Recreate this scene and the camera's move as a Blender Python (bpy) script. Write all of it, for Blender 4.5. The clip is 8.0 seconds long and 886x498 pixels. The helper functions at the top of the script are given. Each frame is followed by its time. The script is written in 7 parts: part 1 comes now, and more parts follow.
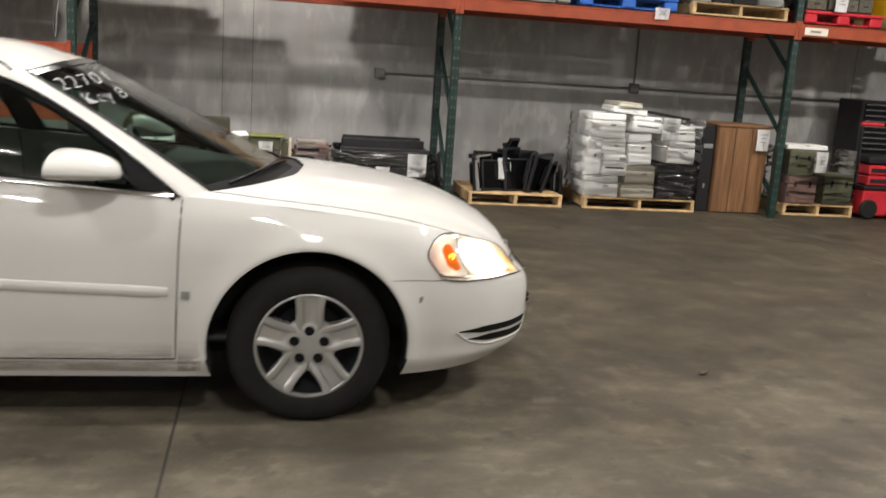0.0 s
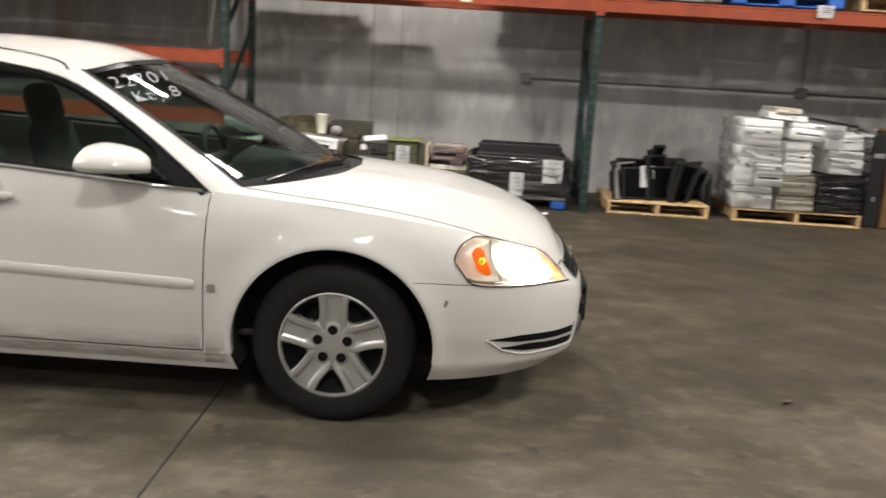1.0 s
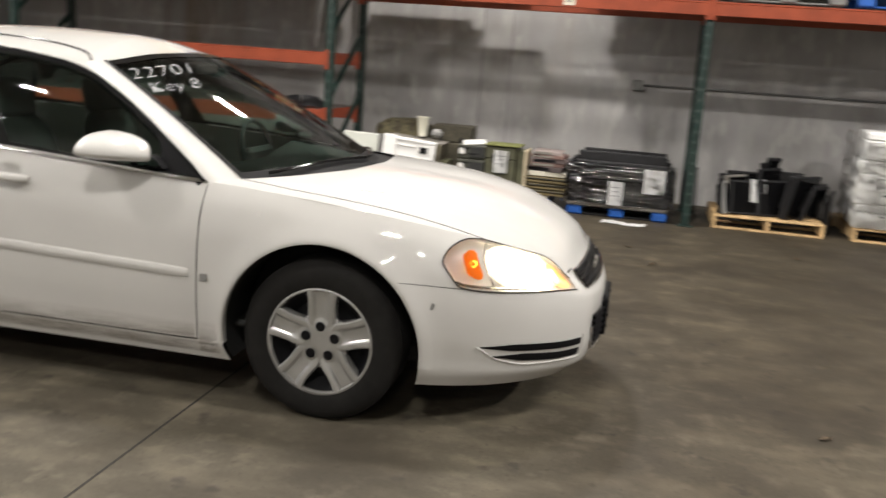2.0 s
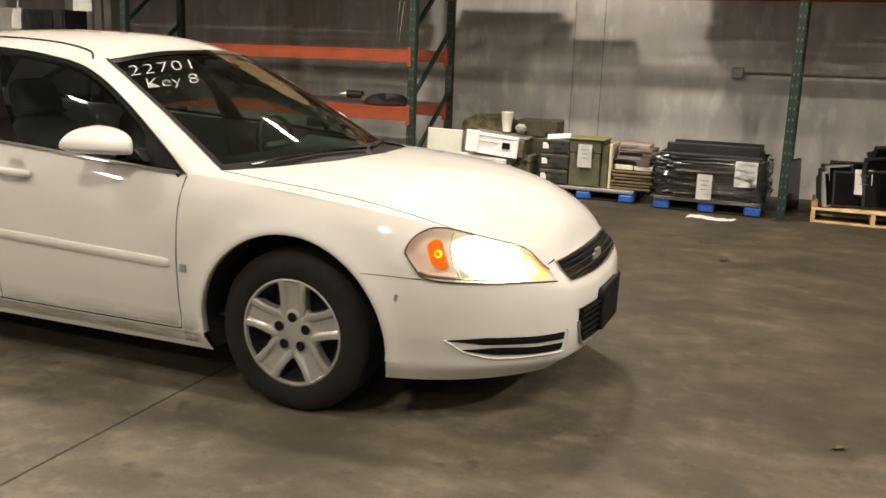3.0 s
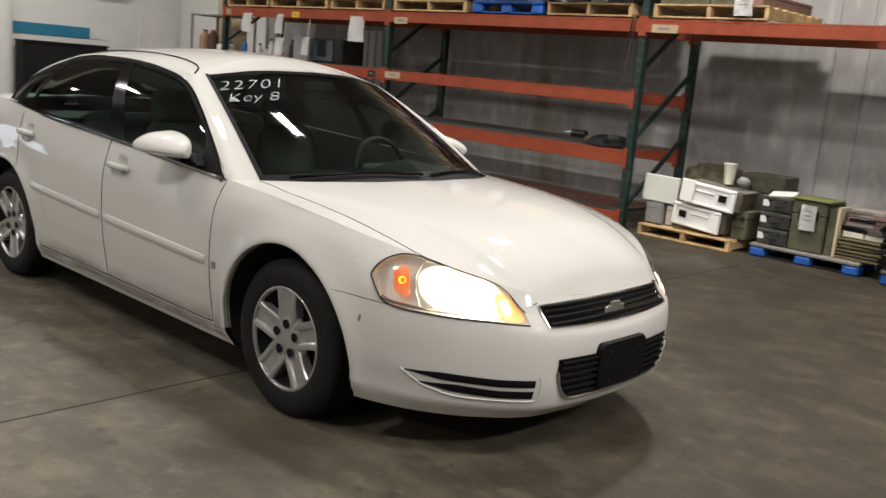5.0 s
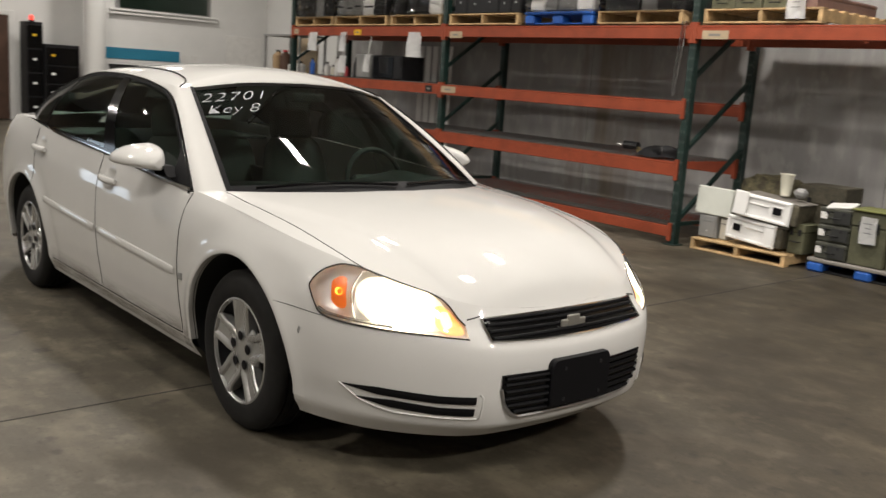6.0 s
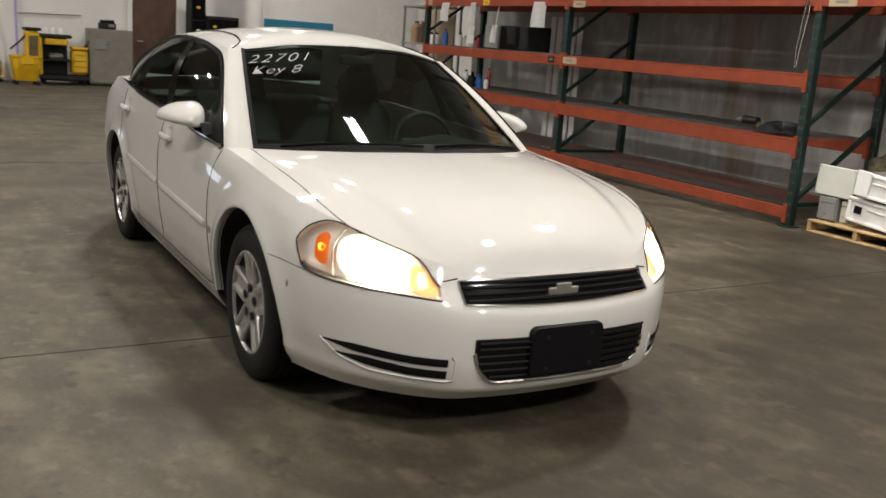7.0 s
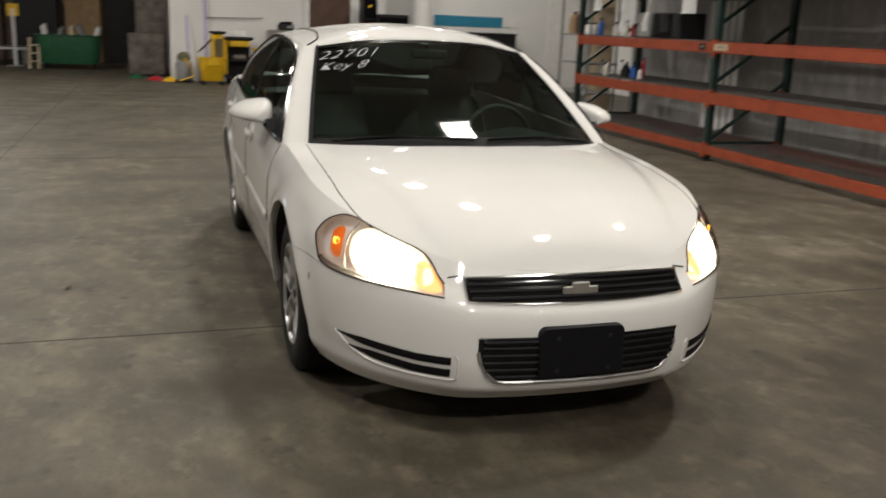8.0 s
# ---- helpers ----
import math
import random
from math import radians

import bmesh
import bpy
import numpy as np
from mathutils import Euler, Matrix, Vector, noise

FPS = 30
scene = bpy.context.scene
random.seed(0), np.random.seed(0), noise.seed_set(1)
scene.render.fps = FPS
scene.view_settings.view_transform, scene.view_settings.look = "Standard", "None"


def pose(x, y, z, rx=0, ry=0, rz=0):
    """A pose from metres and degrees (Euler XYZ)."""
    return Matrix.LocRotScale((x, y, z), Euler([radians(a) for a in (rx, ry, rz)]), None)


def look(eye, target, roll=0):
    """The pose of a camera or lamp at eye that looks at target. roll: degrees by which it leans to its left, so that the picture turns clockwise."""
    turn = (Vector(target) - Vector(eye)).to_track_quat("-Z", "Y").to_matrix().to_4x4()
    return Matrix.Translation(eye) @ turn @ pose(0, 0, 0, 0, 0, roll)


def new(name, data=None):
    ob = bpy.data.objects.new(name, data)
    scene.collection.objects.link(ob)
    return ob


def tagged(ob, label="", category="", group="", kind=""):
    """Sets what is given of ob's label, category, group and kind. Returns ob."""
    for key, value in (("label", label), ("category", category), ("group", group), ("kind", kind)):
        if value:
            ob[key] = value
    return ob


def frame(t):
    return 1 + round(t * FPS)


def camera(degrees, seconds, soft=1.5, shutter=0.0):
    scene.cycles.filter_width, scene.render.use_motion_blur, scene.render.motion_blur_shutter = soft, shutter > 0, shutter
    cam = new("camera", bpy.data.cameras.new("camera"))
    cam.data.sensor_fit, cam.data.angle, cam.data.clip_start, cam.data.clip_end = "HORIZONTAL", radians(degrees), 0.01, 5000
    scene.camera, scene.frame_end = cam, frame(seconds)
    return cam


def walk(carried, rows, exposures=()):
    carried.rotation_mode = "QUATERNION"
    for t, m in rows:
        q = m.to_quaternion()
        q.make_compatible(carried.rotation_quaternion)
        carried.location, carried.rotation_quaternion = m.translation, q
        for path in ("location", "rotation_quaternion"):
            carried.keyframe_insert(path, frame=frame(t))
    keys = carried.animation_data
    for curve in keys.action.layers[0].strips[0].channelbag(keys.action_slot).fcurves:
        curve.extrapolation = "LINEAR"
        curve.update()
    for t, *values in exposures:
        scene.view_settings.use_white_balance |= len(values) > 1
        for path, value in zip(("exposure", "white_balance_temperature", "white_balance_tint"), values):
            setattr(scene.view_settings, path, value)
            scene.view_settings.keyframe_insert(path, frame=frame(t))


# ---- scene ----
# the camera and its walk
cam = camera(51.8, 8.0, soft=1.5, shutter=0.5)
PATH = [
    (0, (0.048, -0.077, 1.511), (0.402, 1.849, 1.107), 3.9),
    (0.5, (0.414, -0.034, 1.506), (0.692, 1.915, 1.156), 2.5),
    (1, (0.751, 0.005, 1.504), (0.673, 1.96, 1.092), 3.4),
    (1.5, (1.068, 0.12, 1.494), (0.879, 2.064, 1.063), 3.7),
    (2, (1.383, 0.217, 1.486), (0.967, 2.129, 1.072), 4.1),
    (2.2, (1.523, 0.258, 1.491), (0.979, 2.126, 1.03), 5.1),
    (3.3, (2.234, 0.617, 1.451), (1.428, 2.4, 1.035), 1.7),
    (3.5, (2.374, 0.667, 1.458), (1.473, 2.398, 1.02), 2.8),
    (4, (2.662, 0.825, 1.472), (1.58, 2.452, 1.045), 3.6),
    (4.5, (2.892, 1.062, 1.491), (1.732, 2.64, 1.084), 4.1),
    (4.7, (2.997, 1.153, 1.483), (1.752, 2.669, 1.09), 4.5),
    (5.8, (3.407, 1.691, 1.482), (1.948, 3.008, 1.112), 4.4),
    (6, (3.464, 1.811, 1.477), (1.965, 3.084, 1.115), 3.8),
    (6.5, (3.681, 2.058, 1.488), (2.05, 3.137, 1.069), 4.9),
    (7, (3.827, 2.376, 1.462), (2.135, 3.348, 1.024), 4.2),
    (7.5, (3.921, 2.711, 1.462), (2.145, 3.535, 1.054), 3.3),
    (8, (4.025, 3.0, 1.491), (2.174, 3.588, 1.016), 2.3),
]
LIGHT = [(0, -0.14, 6500, 10), (2.6, -0.14, 6500, 10), (3.1, -0.05, 7700, 11), (3.6, -0.05, 7700, 11), (4.0, -0.72, 6900, 10), (4.5, -0.53, 6600, 10), (4.7, -0.52, 6500, 10), (6.5, -0.54, 6650, 10), (8, -0.66, 6600, 9)]
walk(cam, [(t, look(eye, target, roll)) for t, eye, target, roll in PATH], LIGHT)

# ---- light ----
world = bpy.data.worlds.new("world")
scene.world = world
world.use_nodes = True
world.node_tree.nodes["Background"].inputs[0].default_value = (0.9, 0.95, 1.0, 1)
world.node_tree.nodes["Background"].inputs[1].default_value = 0.02

CEIL = 6.6
LAMP_Z = 5.6
# y 3.4 pair, (0.8, -0.6) and (-9.8, 0.6) are unseen lamps added for brightness
LAMP_XY = [(-12.2, 6.6, 180.0), (-8.3, 5.1, 170.0), (-5.1, 5.1, 185.0), (-1.95, 5.3, 125.0), (-0.75, 8.2, 340.0), (1.05, 6.2, 108.0), (4.6, 3.4, 230.0), (8.2, 3.4, 600.0), (6.0, 6.5, 270.0),
           (-4.2, 1.0, 185.0), (0.8, -0.6, 225.0), (-9.0, -5.7, 160.0), (-3.1, -5.7, 170.0), (2.8, -5.7, 180.0),
           (-15.6, -0.8, 400.0), (-9.8, 0.6, 170.0), (-16.0, 9.5, 190.0)]


# ---- materials ----
def material(name, base, rough=0.6, metal=0.0, vary=0.0, scale=4.0, fine=0.0, fine_scale=90.0, bump=0.0, bump_scale=60.0,
             second=None, coat=0.0, spec=0.5, emit=None, emit_strength=0.0, random=0.0):
    """A principled surface: base colour mottled at two scales, worn towards a second colour, with fine relief."""
    m = bpy.data.materials.new(name)
    m.use_nodes = True
    nt = m.node_tree
    b = nt.nodes["Principled BSDF"]
    b.inputs["Roughness"].default_value = rough
    b.inputs["Metallic"].default_value = metal
    b.inputs["Coat Weight"].default_value = coat
    b.inputs["Coat Roughness"].default_value = 0.03
    b.inputs["Specular IOR Level"].default_value = spec
    b.inputs["Base Color"].default_value = (*base, 1)
    if emit:
        b.inputs["Emission Color"].default_value = (*emit, 1)
        b.inputs["Emission Strength"].default_value = emit_strength
    pos = nt.nodes.new("ShaderNodeNewGeometry").outputs["Position"]
    col = None
    if vary or second:
        n = nt.nodes.new("ShaderNodeTexNoise")
        n.inputs["Scale"].default_value, n.inputs["Detail"].default_value, n.inputs["Roughness"].default_value = scale, 6, 0.6
        nt.links.new(pos, n.inputs["Vector"])
        ramp = nt.nodes.new("ShaderNodeValToRGB")
        ramp.color_ramp.elements[0].position, ramp.color_ramp.elements[1].position = 0.35, 0.68
        lo = second or tuple(c * (1 - vary) for c in base)
        hi = tuple(min(1, c * (1 + vary * 0.6)) for c in base)
        ramp.color_ramp.elements[0].color, ramp.color_ramp.elements[1].color = (*lo, 1), (*hi, 1)
        nt.links.new(n.outputs["Fac"], ramp.inputs["Fac"])
        col = ramp.outputs["Color"]
    if fine and col is not None:
        n2 = nt.nodes.new("ShaderNodeTexNoise")
        n2.inputs["Scale"].default_value, n2.inputs["Detail"].default_value = fine_scale, 3
        nt.links.new(pos, n2.inputs["Vector"])
        mul = nt.nodes.new("ShaderNodeMapRange")
        mul.inputs["From Min"].default_value, mul.inputs["From Max"].default_value = 0.3, 0.7
        mul.inputs["To Min"].default_value, mul.inputs["To Max"].default_value = 1 - fine, 1 + fine
        nt.links.new(n2.outputs["Fac"], mul.inputs["Value"])
        vm = nt.nodes.new("ShaderNodeVectorMath")
        vm.operation = "SCALE"
        nt.links.new(col, vm.inputs[0])
        nt.links.new(mul.outputs["Result"], vm.inputs["Scale"])
        col = vm.outputs["Vector"]
    if random:
        info = nt.nodes.new("ShaderNodeObjectInfo")
        mr = nt.nodes.new("ShaderNodeMapRange")
        mr.inputs["To Min"].default_value, mr.inputs["To Max"].default_value = 1 - random, 1 + random
        nt.links.new(info.outputs["Random"], mr.inputs["Value"])
        vm = nt.nodes.new("ShaderNodeVectorMath")
        vm.operation = "SCALE"
        if col is not None:
            nt.links.new(col, vm.inputs[0])
        else:
            vm.inputs[0].default_value = base
        nt.links.new(mr.outputs["Result"], vm.inputs["Scale"])
        col = vm.outputs["Vector"]
    if col is not None:
        nt.links.new(col, b.inputs["Base Color"])
    if bump:
        n3 = nt.nodes.new("ShaderNodeTexNoise")
        n3.inputs["Scale"].default_value, n3.inputs["Detail"].default_value = bump_scale, 4
        nt.links.new(pos, n3.inputs["Vector"])
        bp = nt.nodes.new("ShaderNodeBump")
        bp.inputs["Strength"].default_value, bp.inputs["Distance"].default_value = bump, 0.01
        nt.links.new(n3.outputs["Fac"], bp.inputs["Height"])
        nt.links.new(bp.outputs["Normal"], b.inputs["Normal"])
    return m


def glass(name, tint, gloss=0.02, see=1.0):
    """Thin glazing: tinted see-through with a Fresnel gloss."""
    m = bpy.data.materials.new(name)
    m.use_nodes = True
    nt = m.node_tree
    nt.nodes.remove(nt.nodes["Principled BSDF"])
    out = nt.nodes["Material Output"]
    tr, gl, mix, fr = (nt.nodes.new(k) for k in ("ShaderNodeBsdfTransparent", "ShaderNodeBsdfGlossy", "ShaderNodeMixShader", "ShaderNodeFresnel"))
    tr.inputs["Color"].default_value = (*tint, 1)
    gl.inputs["Roughness"].default_value = gloss
    fr.inputs["IOR"].default_value = 1.5
    nt.links.new(fr.outputs[0], mix.inputs[0])
    nt.links.new(tr.outputs[0], mix.inputs[1])
    nt.links.new(gl.outputs[0], mix.inputs[2])
    nt.links.new(mix.outputs[0], out.inputs[0])
    return m


def floor_material():
    """Worn, power-trowelled concrete: cloudy grey-brown with pale scuffs, dark oil spots and uneven sheen."""
    m = material("concrete", (0.098, 0.086, 0.064), rough=0.5, spec=0.28, vary=0.3, scale=1.3, fine=0.1, fine_scale=55, bump=0.05, bump_scale=30)
    nt = m.node_tree
    b = nt.nodes["Principled BSDF"]
    col = b.inputs["Base Color"].links[0].from_socket
    pos = nt.nodes.new("ShaderNodeNewGeometry").outputs["Position"]

    def layer(scale, lo, hi, colour, amount, detail=5.0, stretch=(1, 1, 1)):
        nonlocal col
        mp = nt.nodes.new("ShaderNodeMapping")
        mp.inputs["Scale"].default_value = stretch
        nt.links.new(pos, mp.inputs["Vector"])
        n = nt.nodes.new("ShaderNodeTexNoise")
        n.inputs["Scale"].default_value, n.inputs["Detail"].default_value = scale, detail
        nt.links.new(mp.outputs[0], n.inputs["Vector"])
        r = nt.nodes.new("ShaderNodeMapRange")
        r.inputs["From Min"].default_value, r.inputs["From Max"].default_value, r.inputs["To Max"].default_value = lo, hi, amount
        nt.links.new(n.outputs["Fac"], r.inputs["Value"])
        mx = nt.nodes.new("ShaderNodeMix")
        mx.data_type = "RGBA"
        nt.links.new(r.outputs["Result"], mx.inputs["Factor"])
        nt.links.new(col, mx.inputs["A"])
        mx.inputs["B"].default_value = (*colour, 1)
        col = mx.outputs["Result"]
        return r.outputs["Result"]

    layer(3.6, 0.48, 0.70, (0.19, 0.163, 0.12), 0.6, 9, (1, 1.5, 1))
    layer(13.0, 0.54, 0.70, (0.21, 0.18, 0.135), 0.32, 6, (0.8, 1.1, 1))
    layer(7.0, 0.57, 0.72, (0.22, 0.19, 0.145), 0.55, 7)
    layer(0.45, 0.42, 0.68, (0.055, 0.047, 0.036), 0.7, 5)
    layer(1.7, 0.46, 0.66, (0.05, 0.042, 0.032), 0.65, 8)
    layer(5.5, 0.63, 0.70, (0.040, 0.035, 0.030), 0.7, 5)
    layer(30.0, 0.60, 0.72, (0.045, 0.038, 0.03), 0.5, 4)
    # darker floor over the hall's open end, with shade painted into its colour
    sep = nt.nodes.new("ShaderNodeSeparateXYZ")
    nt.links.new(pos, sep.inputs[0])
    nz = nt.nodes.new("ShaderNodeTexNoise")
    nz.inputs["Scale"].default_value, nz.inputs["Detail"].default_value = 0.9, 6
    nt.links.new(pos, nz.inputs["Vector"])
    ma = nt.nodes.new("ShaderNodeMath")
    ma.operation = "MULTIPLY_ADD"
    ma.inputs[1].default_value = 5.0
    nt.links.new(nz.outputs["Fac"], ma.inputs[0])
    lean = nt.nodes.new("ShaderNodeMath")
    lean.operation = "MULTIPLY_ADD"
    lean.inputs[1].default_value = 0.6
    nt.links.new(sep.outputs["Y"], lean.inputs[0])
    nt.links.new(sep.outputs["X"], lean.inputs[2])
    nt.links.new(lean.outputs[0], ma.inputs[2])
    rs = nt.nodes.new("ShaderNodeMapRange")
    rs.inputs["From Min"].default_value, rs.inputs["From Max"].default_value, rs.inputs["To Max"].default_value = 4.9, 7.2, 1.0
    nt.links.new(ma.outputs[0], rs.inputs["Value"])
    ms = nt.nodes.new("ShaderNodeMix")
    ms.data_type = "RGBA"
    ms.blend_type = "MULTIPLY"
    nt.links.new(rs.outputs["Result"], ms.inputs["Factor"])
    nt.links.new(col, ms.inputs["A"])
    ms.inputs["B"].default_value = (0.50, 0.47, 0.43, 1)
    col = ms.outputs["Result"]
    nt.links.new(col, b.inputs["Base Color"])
    n = nt.nodes.new("ShaderNodeTexNoise")
    n.inputs["Scale"].default_value, n.inputs["Detail"].default_value = 1.8, 6
    nt.links.new(pos, n.inputs["Vector"])
    r = nt.nodes.new("ShaderNodeMapRange")
    r.inputs["To Min"].default_value, r.inputs["To Max"].default_value = 0.42, 0.75
    nt.links.new(n.outputs["Fac"], r.inputs["Value"])
    nt.links.new(r.outputs["Result"], b.inputs["Roughness"])
    return m


def wall_material():
    """Grey painted concrete with vertical brown stains and pale run marks."""
    m = material("stained_wall", (0.35, 0.342, 0.340), 0.78, vary=0.10, scale=1.1, fine=0.04, bump=0.06, bump_scale=18, second=(0.30, 0.292, 0.28))
    nt = m.node_tree
    b = nt.nodes["Principled BSDF"]
    col = b.inputs["Base Color"].links[0].from_socket
    pos = nt.nodes.new("ShaderNodeNewGeometry").outputs["Position"]
    for stretch, scale, lo, hi, colour, amount in (((1, 1, 0.14), 2.2, 0.57, 0.75, (0.22, 0.185, 0.145), 0.4), ((1, 1, 0.16), 5.0, 0.56, 0.68, (0.52, 0.51, 0.50), 0.3), ((1, 1, 0.7), 5.0, 0.5, 0.68, (0.27, 0.26, 0.27), 0.25), ((1, 1, 0.5), 2.0, 0.52, 0.68, (0.58, 0.57, 0.56), 0.3),
                                                   ((1, 1, 0.3), 1.0, 0.5, 0.7, (0.27, 0.26, 0.265), 0.45),
                                                   ((1, 1, 0.09), 7.0, 0.56, 0.70, (0.52, 0.51, 0.49), 0.20), ((1, 1, 0.45), 6.5, 0.56, 0.64, (0.56, 0.55, 0.53), 0.30), ((1, 1, 0.12), 3.1, 0.60, 0.74, (0.20, 0.185, 0.17), 0.30)):
        mp = nt.nodes.new("ShaderNodeMapping")
        mp.inputs["Scale"].default_value = stretch
        nt.links.new(pos, mp.inputs["Vector"])
        n = nt.nodes.new("ShaderNodeTexNoise")
        n.inputs["Scale"].default_value, n.inputs["Detail"].default_value = scale, 5
        nt.links.new(mp.outputs[0], n.inputs["Vector"])
        r = nt.nodes.new("ShaderNodeMapRange")
        r.inputs["From Min"].default_value, r.inputs["From Max"].default_value, r.inputs["To Max"].default_value = lo, hi, amount
        nt.links.new(n.outputs["Fac"], r.inputs["Value"])
        mx = nt.nodes.new("ShaderNodeMix")
        mx.data_type = "RGBA"
        nt.links.new(r.outputs["Result"], mx.inputs["Factor"])
        nt.links.new(col, mx.inputs["A"])
        mx.inputs["B"].default_value = (*colour, 1)
        col = mx.outputs["Result"]
    # rust-brown leak that runs down the wall in one place
    sep = nt.nodes.new("ShaderNodeSeparateXYZ")
    nt.links.new(pos, sep.inputs[0])
    nz = nt.nodes.new("ShaderNodeTexNoise")
    nz.inputs["Scale"].default_value, nz.inputs["Detail"].default_value = 2.5, 5
    mp = nt.nodes.new("ShaderNodeMapping")
    mp.inputs["Scale"].default_value = (2.0, 1, 0.25)
    nt.links.new(pos, mp.inputs["Vector"])
    nt.links.new(mp.outputs[0], nz.inputs["Vector"])
    d = nt.nodes.new("ShaderNodeMath")
    d.operation = "SUBTRACT"
    d.inputs[1].default_value = -4.25
    nt.links.new(sep.outputs["X"], d.inputs[0])
    ab = nt.nodes.new("ShaderNodeMath")
    ab.operation = "ABSOLUTE"
    nt.links.new(d.outputs[0], ab.inputs[0])
    ad = nt.nodes.new("ShaderNodeMath")
    ad.operation = "MULTIPLY_ADD"
    ad.inputs[1].default_value = 1.6
    nt.links.new(nz.outputs["Fac"], ad.inputs[0])
    nt.links.new(ab.outputs[0], ad.inputs[2])
    rr = nt.nodes.new("ShaderNodeMapRange")
    rr.inputs["From Min"].default_value, rr.inputs["From Max"].default_value = 0.75, 1.35
    rr.inputs["To Min"].default_value, rr.inputs["To Max"].default_value = 0.75, 0.0
    nt.links.new(ad.outputs[0], rr.inputs["Value"])
    mx = nt.nodes.new("ShaderNodeMix")
    mx.data_type = "RGBA"
    nt.links.new(rr.outputs["Result"], mx.inputs["Factor"])
    nt.links.new(col, mx.inputs["A"])
    mx.inputs["B"].default_value = (0.17, 0.125, 0.085, 1)
    nt.links.new(mx.outputs["Result"], b.inputs["Base Color"])
    return m


def dirt_material():
    """Patchy dried mud that lets the paint show through."""
    m = material("dried_mud", (0.20, 0.16, 0.115), 0.95)
    nt = m.node_tree
    b = nt.nodes["Principled BSDF"]
    pos = nt.nodes.new("ShaderNodeNewGeometry").outputs["Position"]
    n = nt.nodes.new("ShaderNodeTexNoise")
    n.inputs["Scale"].default_value, n.inputs["Detail"].default_value, n.inputs["Roughness"].default_value = 9, 9, 0.8
    mp = nt.nodes.new("ShaderNodeMapping")
    mp.inputs["Scale"].default_value = (0.35, 1, 2.2)
    nt.links.new(pos, mp.inputs["Vector"])
    nt.links.new(mp.outputs[0], n.inputs["Vector"])
    r = nt.nodes.new("ShaderNodeMapRange")
    r.inputs["From Min"].default_value, r.inputs["From Max"].default_value, r.inputs["To Max"].default_value = 0.34, 0.72, 0.75
    nt.links.new(n.outputs["Fac"], r.inputs["Value"])
    sep = nt.nodes.new("ShaderNodeSeparateXYZ")
    nt.links.new(pos, sep.inputs[0])
    fade = nt.nodes.new("ShaderNodeMapRange")
    fade.inputs["From Min"].default_value, fade.inputs["From Max"].default_value = 0.36, 0.27
    nt.links.new(sep.outputs["Z"], fade.inputs["Value"])
    both = nt.nodes.new("ShaderNodeMath")
    both.operation = "MULTIPLY"
    nt.links.new(r.outputs["Result"], both.inputs[0])
    nt.links.new(fade.outputs["Result"], both.inputs[1])
    nt.links.new(both.outputs[0], b.inputs["Alpha"])
    return m


def wood_material():
    """Worn brown veneer with upright grain and darker streaks."""
    m = material("wood_veneer", (0.17, 0.085, 0.038), 0.5, bump=0.04)
    nt = m.node_tree
    b = nt.nodes["Principled BSDF"]
    pos = nt.nodes.new("ShaderNodeNewGeometry").outputs["Position"]
    mp = nt.nodes.new("ShaderNodeMapping")
    mp.inputs["Scale"].default_value = (14, 14, 0.9)
    nt.links.new(pos, mp.inputs["Vector"])
    n = nt.nodes.new("ShaderNodeTexNoise")
    n.inputs["Scale"].default_value, n.inputs["Detail"].default_value, n.inputs["Roughness"].default_value = 2.0, 7, 0.65
    nt.links.new(mp.outputs[0], n.inputs["Vector"])
    r = nt.nodes.new("ShaderNodeValToRGB")
    r.color_ramp.elements[0].position, r.color_ramp.elements[1].position = 0.3, 0.7
    r.color_ramp.elements[0].color, r.color_ramp.elements[1].color = (0.085, 0.040, 0.018, 1), (0.235, 0.118, 0.050, 1)
    nt.links.new(n.outputs["Fac"], r.inputs["Fac"])
    nt.links.new(r.outputs["Color"], b.inputs["Base Color"])
    return m


M = {}
M["dirt"] = dirt_material()
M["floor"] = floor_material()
M["wall"] = wall_material()
M["white_wall"] = material("white_wall", (0.74, 0.735, 0.72), 0.7, vary=0.06, scale=0.8, bump=0.03)
M["brown_wall"] = material("dim_wall", (0.22, 0.18, 0.15), 0.8, vary=0.2, scale=0.8, bump=0.04)
M["ceiling"] = material("ceiling_deck", (0.62, 0.62, 0.6), 0.7, vary=0.08, scale=0.7)
M["joint"] = material("joint_filler", (0.03, 0.027, 0.023), 0.9, vary=0.3, scale=20)
M["green"] = material("green_rack_paint", (0.005, 0.021, 0.017), 0.45, vary=0.35, scale=9, fine=0.2, bump=0.04)
M["orange"] = material("orange_rack_paint", (0.265, 0.052, 0.022), 0.5, spec=0.35, vary=0.22, scale=5, fine=0.12, bump=0.04)
M["wire"] = material("galvanised_wire", (0.20, 0.20, 0.195), 0.5, metal=0.6, vary=0.2, scale=12)
M["pine"] = material("pallet_pine", (0.50, 0.34, 0.17), 0.75, vary=0.35, scale=7, fine=0.15, bump=0.1, random=0.18)
M["blue"] = material("blue_plastic", (0.014, 0.10, 0.42), 0.5, vary=0.25, scale=9)
M["red"] = material("red_paint", (0.42, 0.02, 0.03), 0.35, vary=0.2, scale=8)
M["dark"] = material("dark_plastic", (0.013, 0.013, 0.0145), 0.5, vary=0.3, scale=14, spec=0.3)
M["black"] = material("black_trim", (0.004, 0.004, 0.0045), 0.13, vary=0.2, scale=20, spec=0.4)
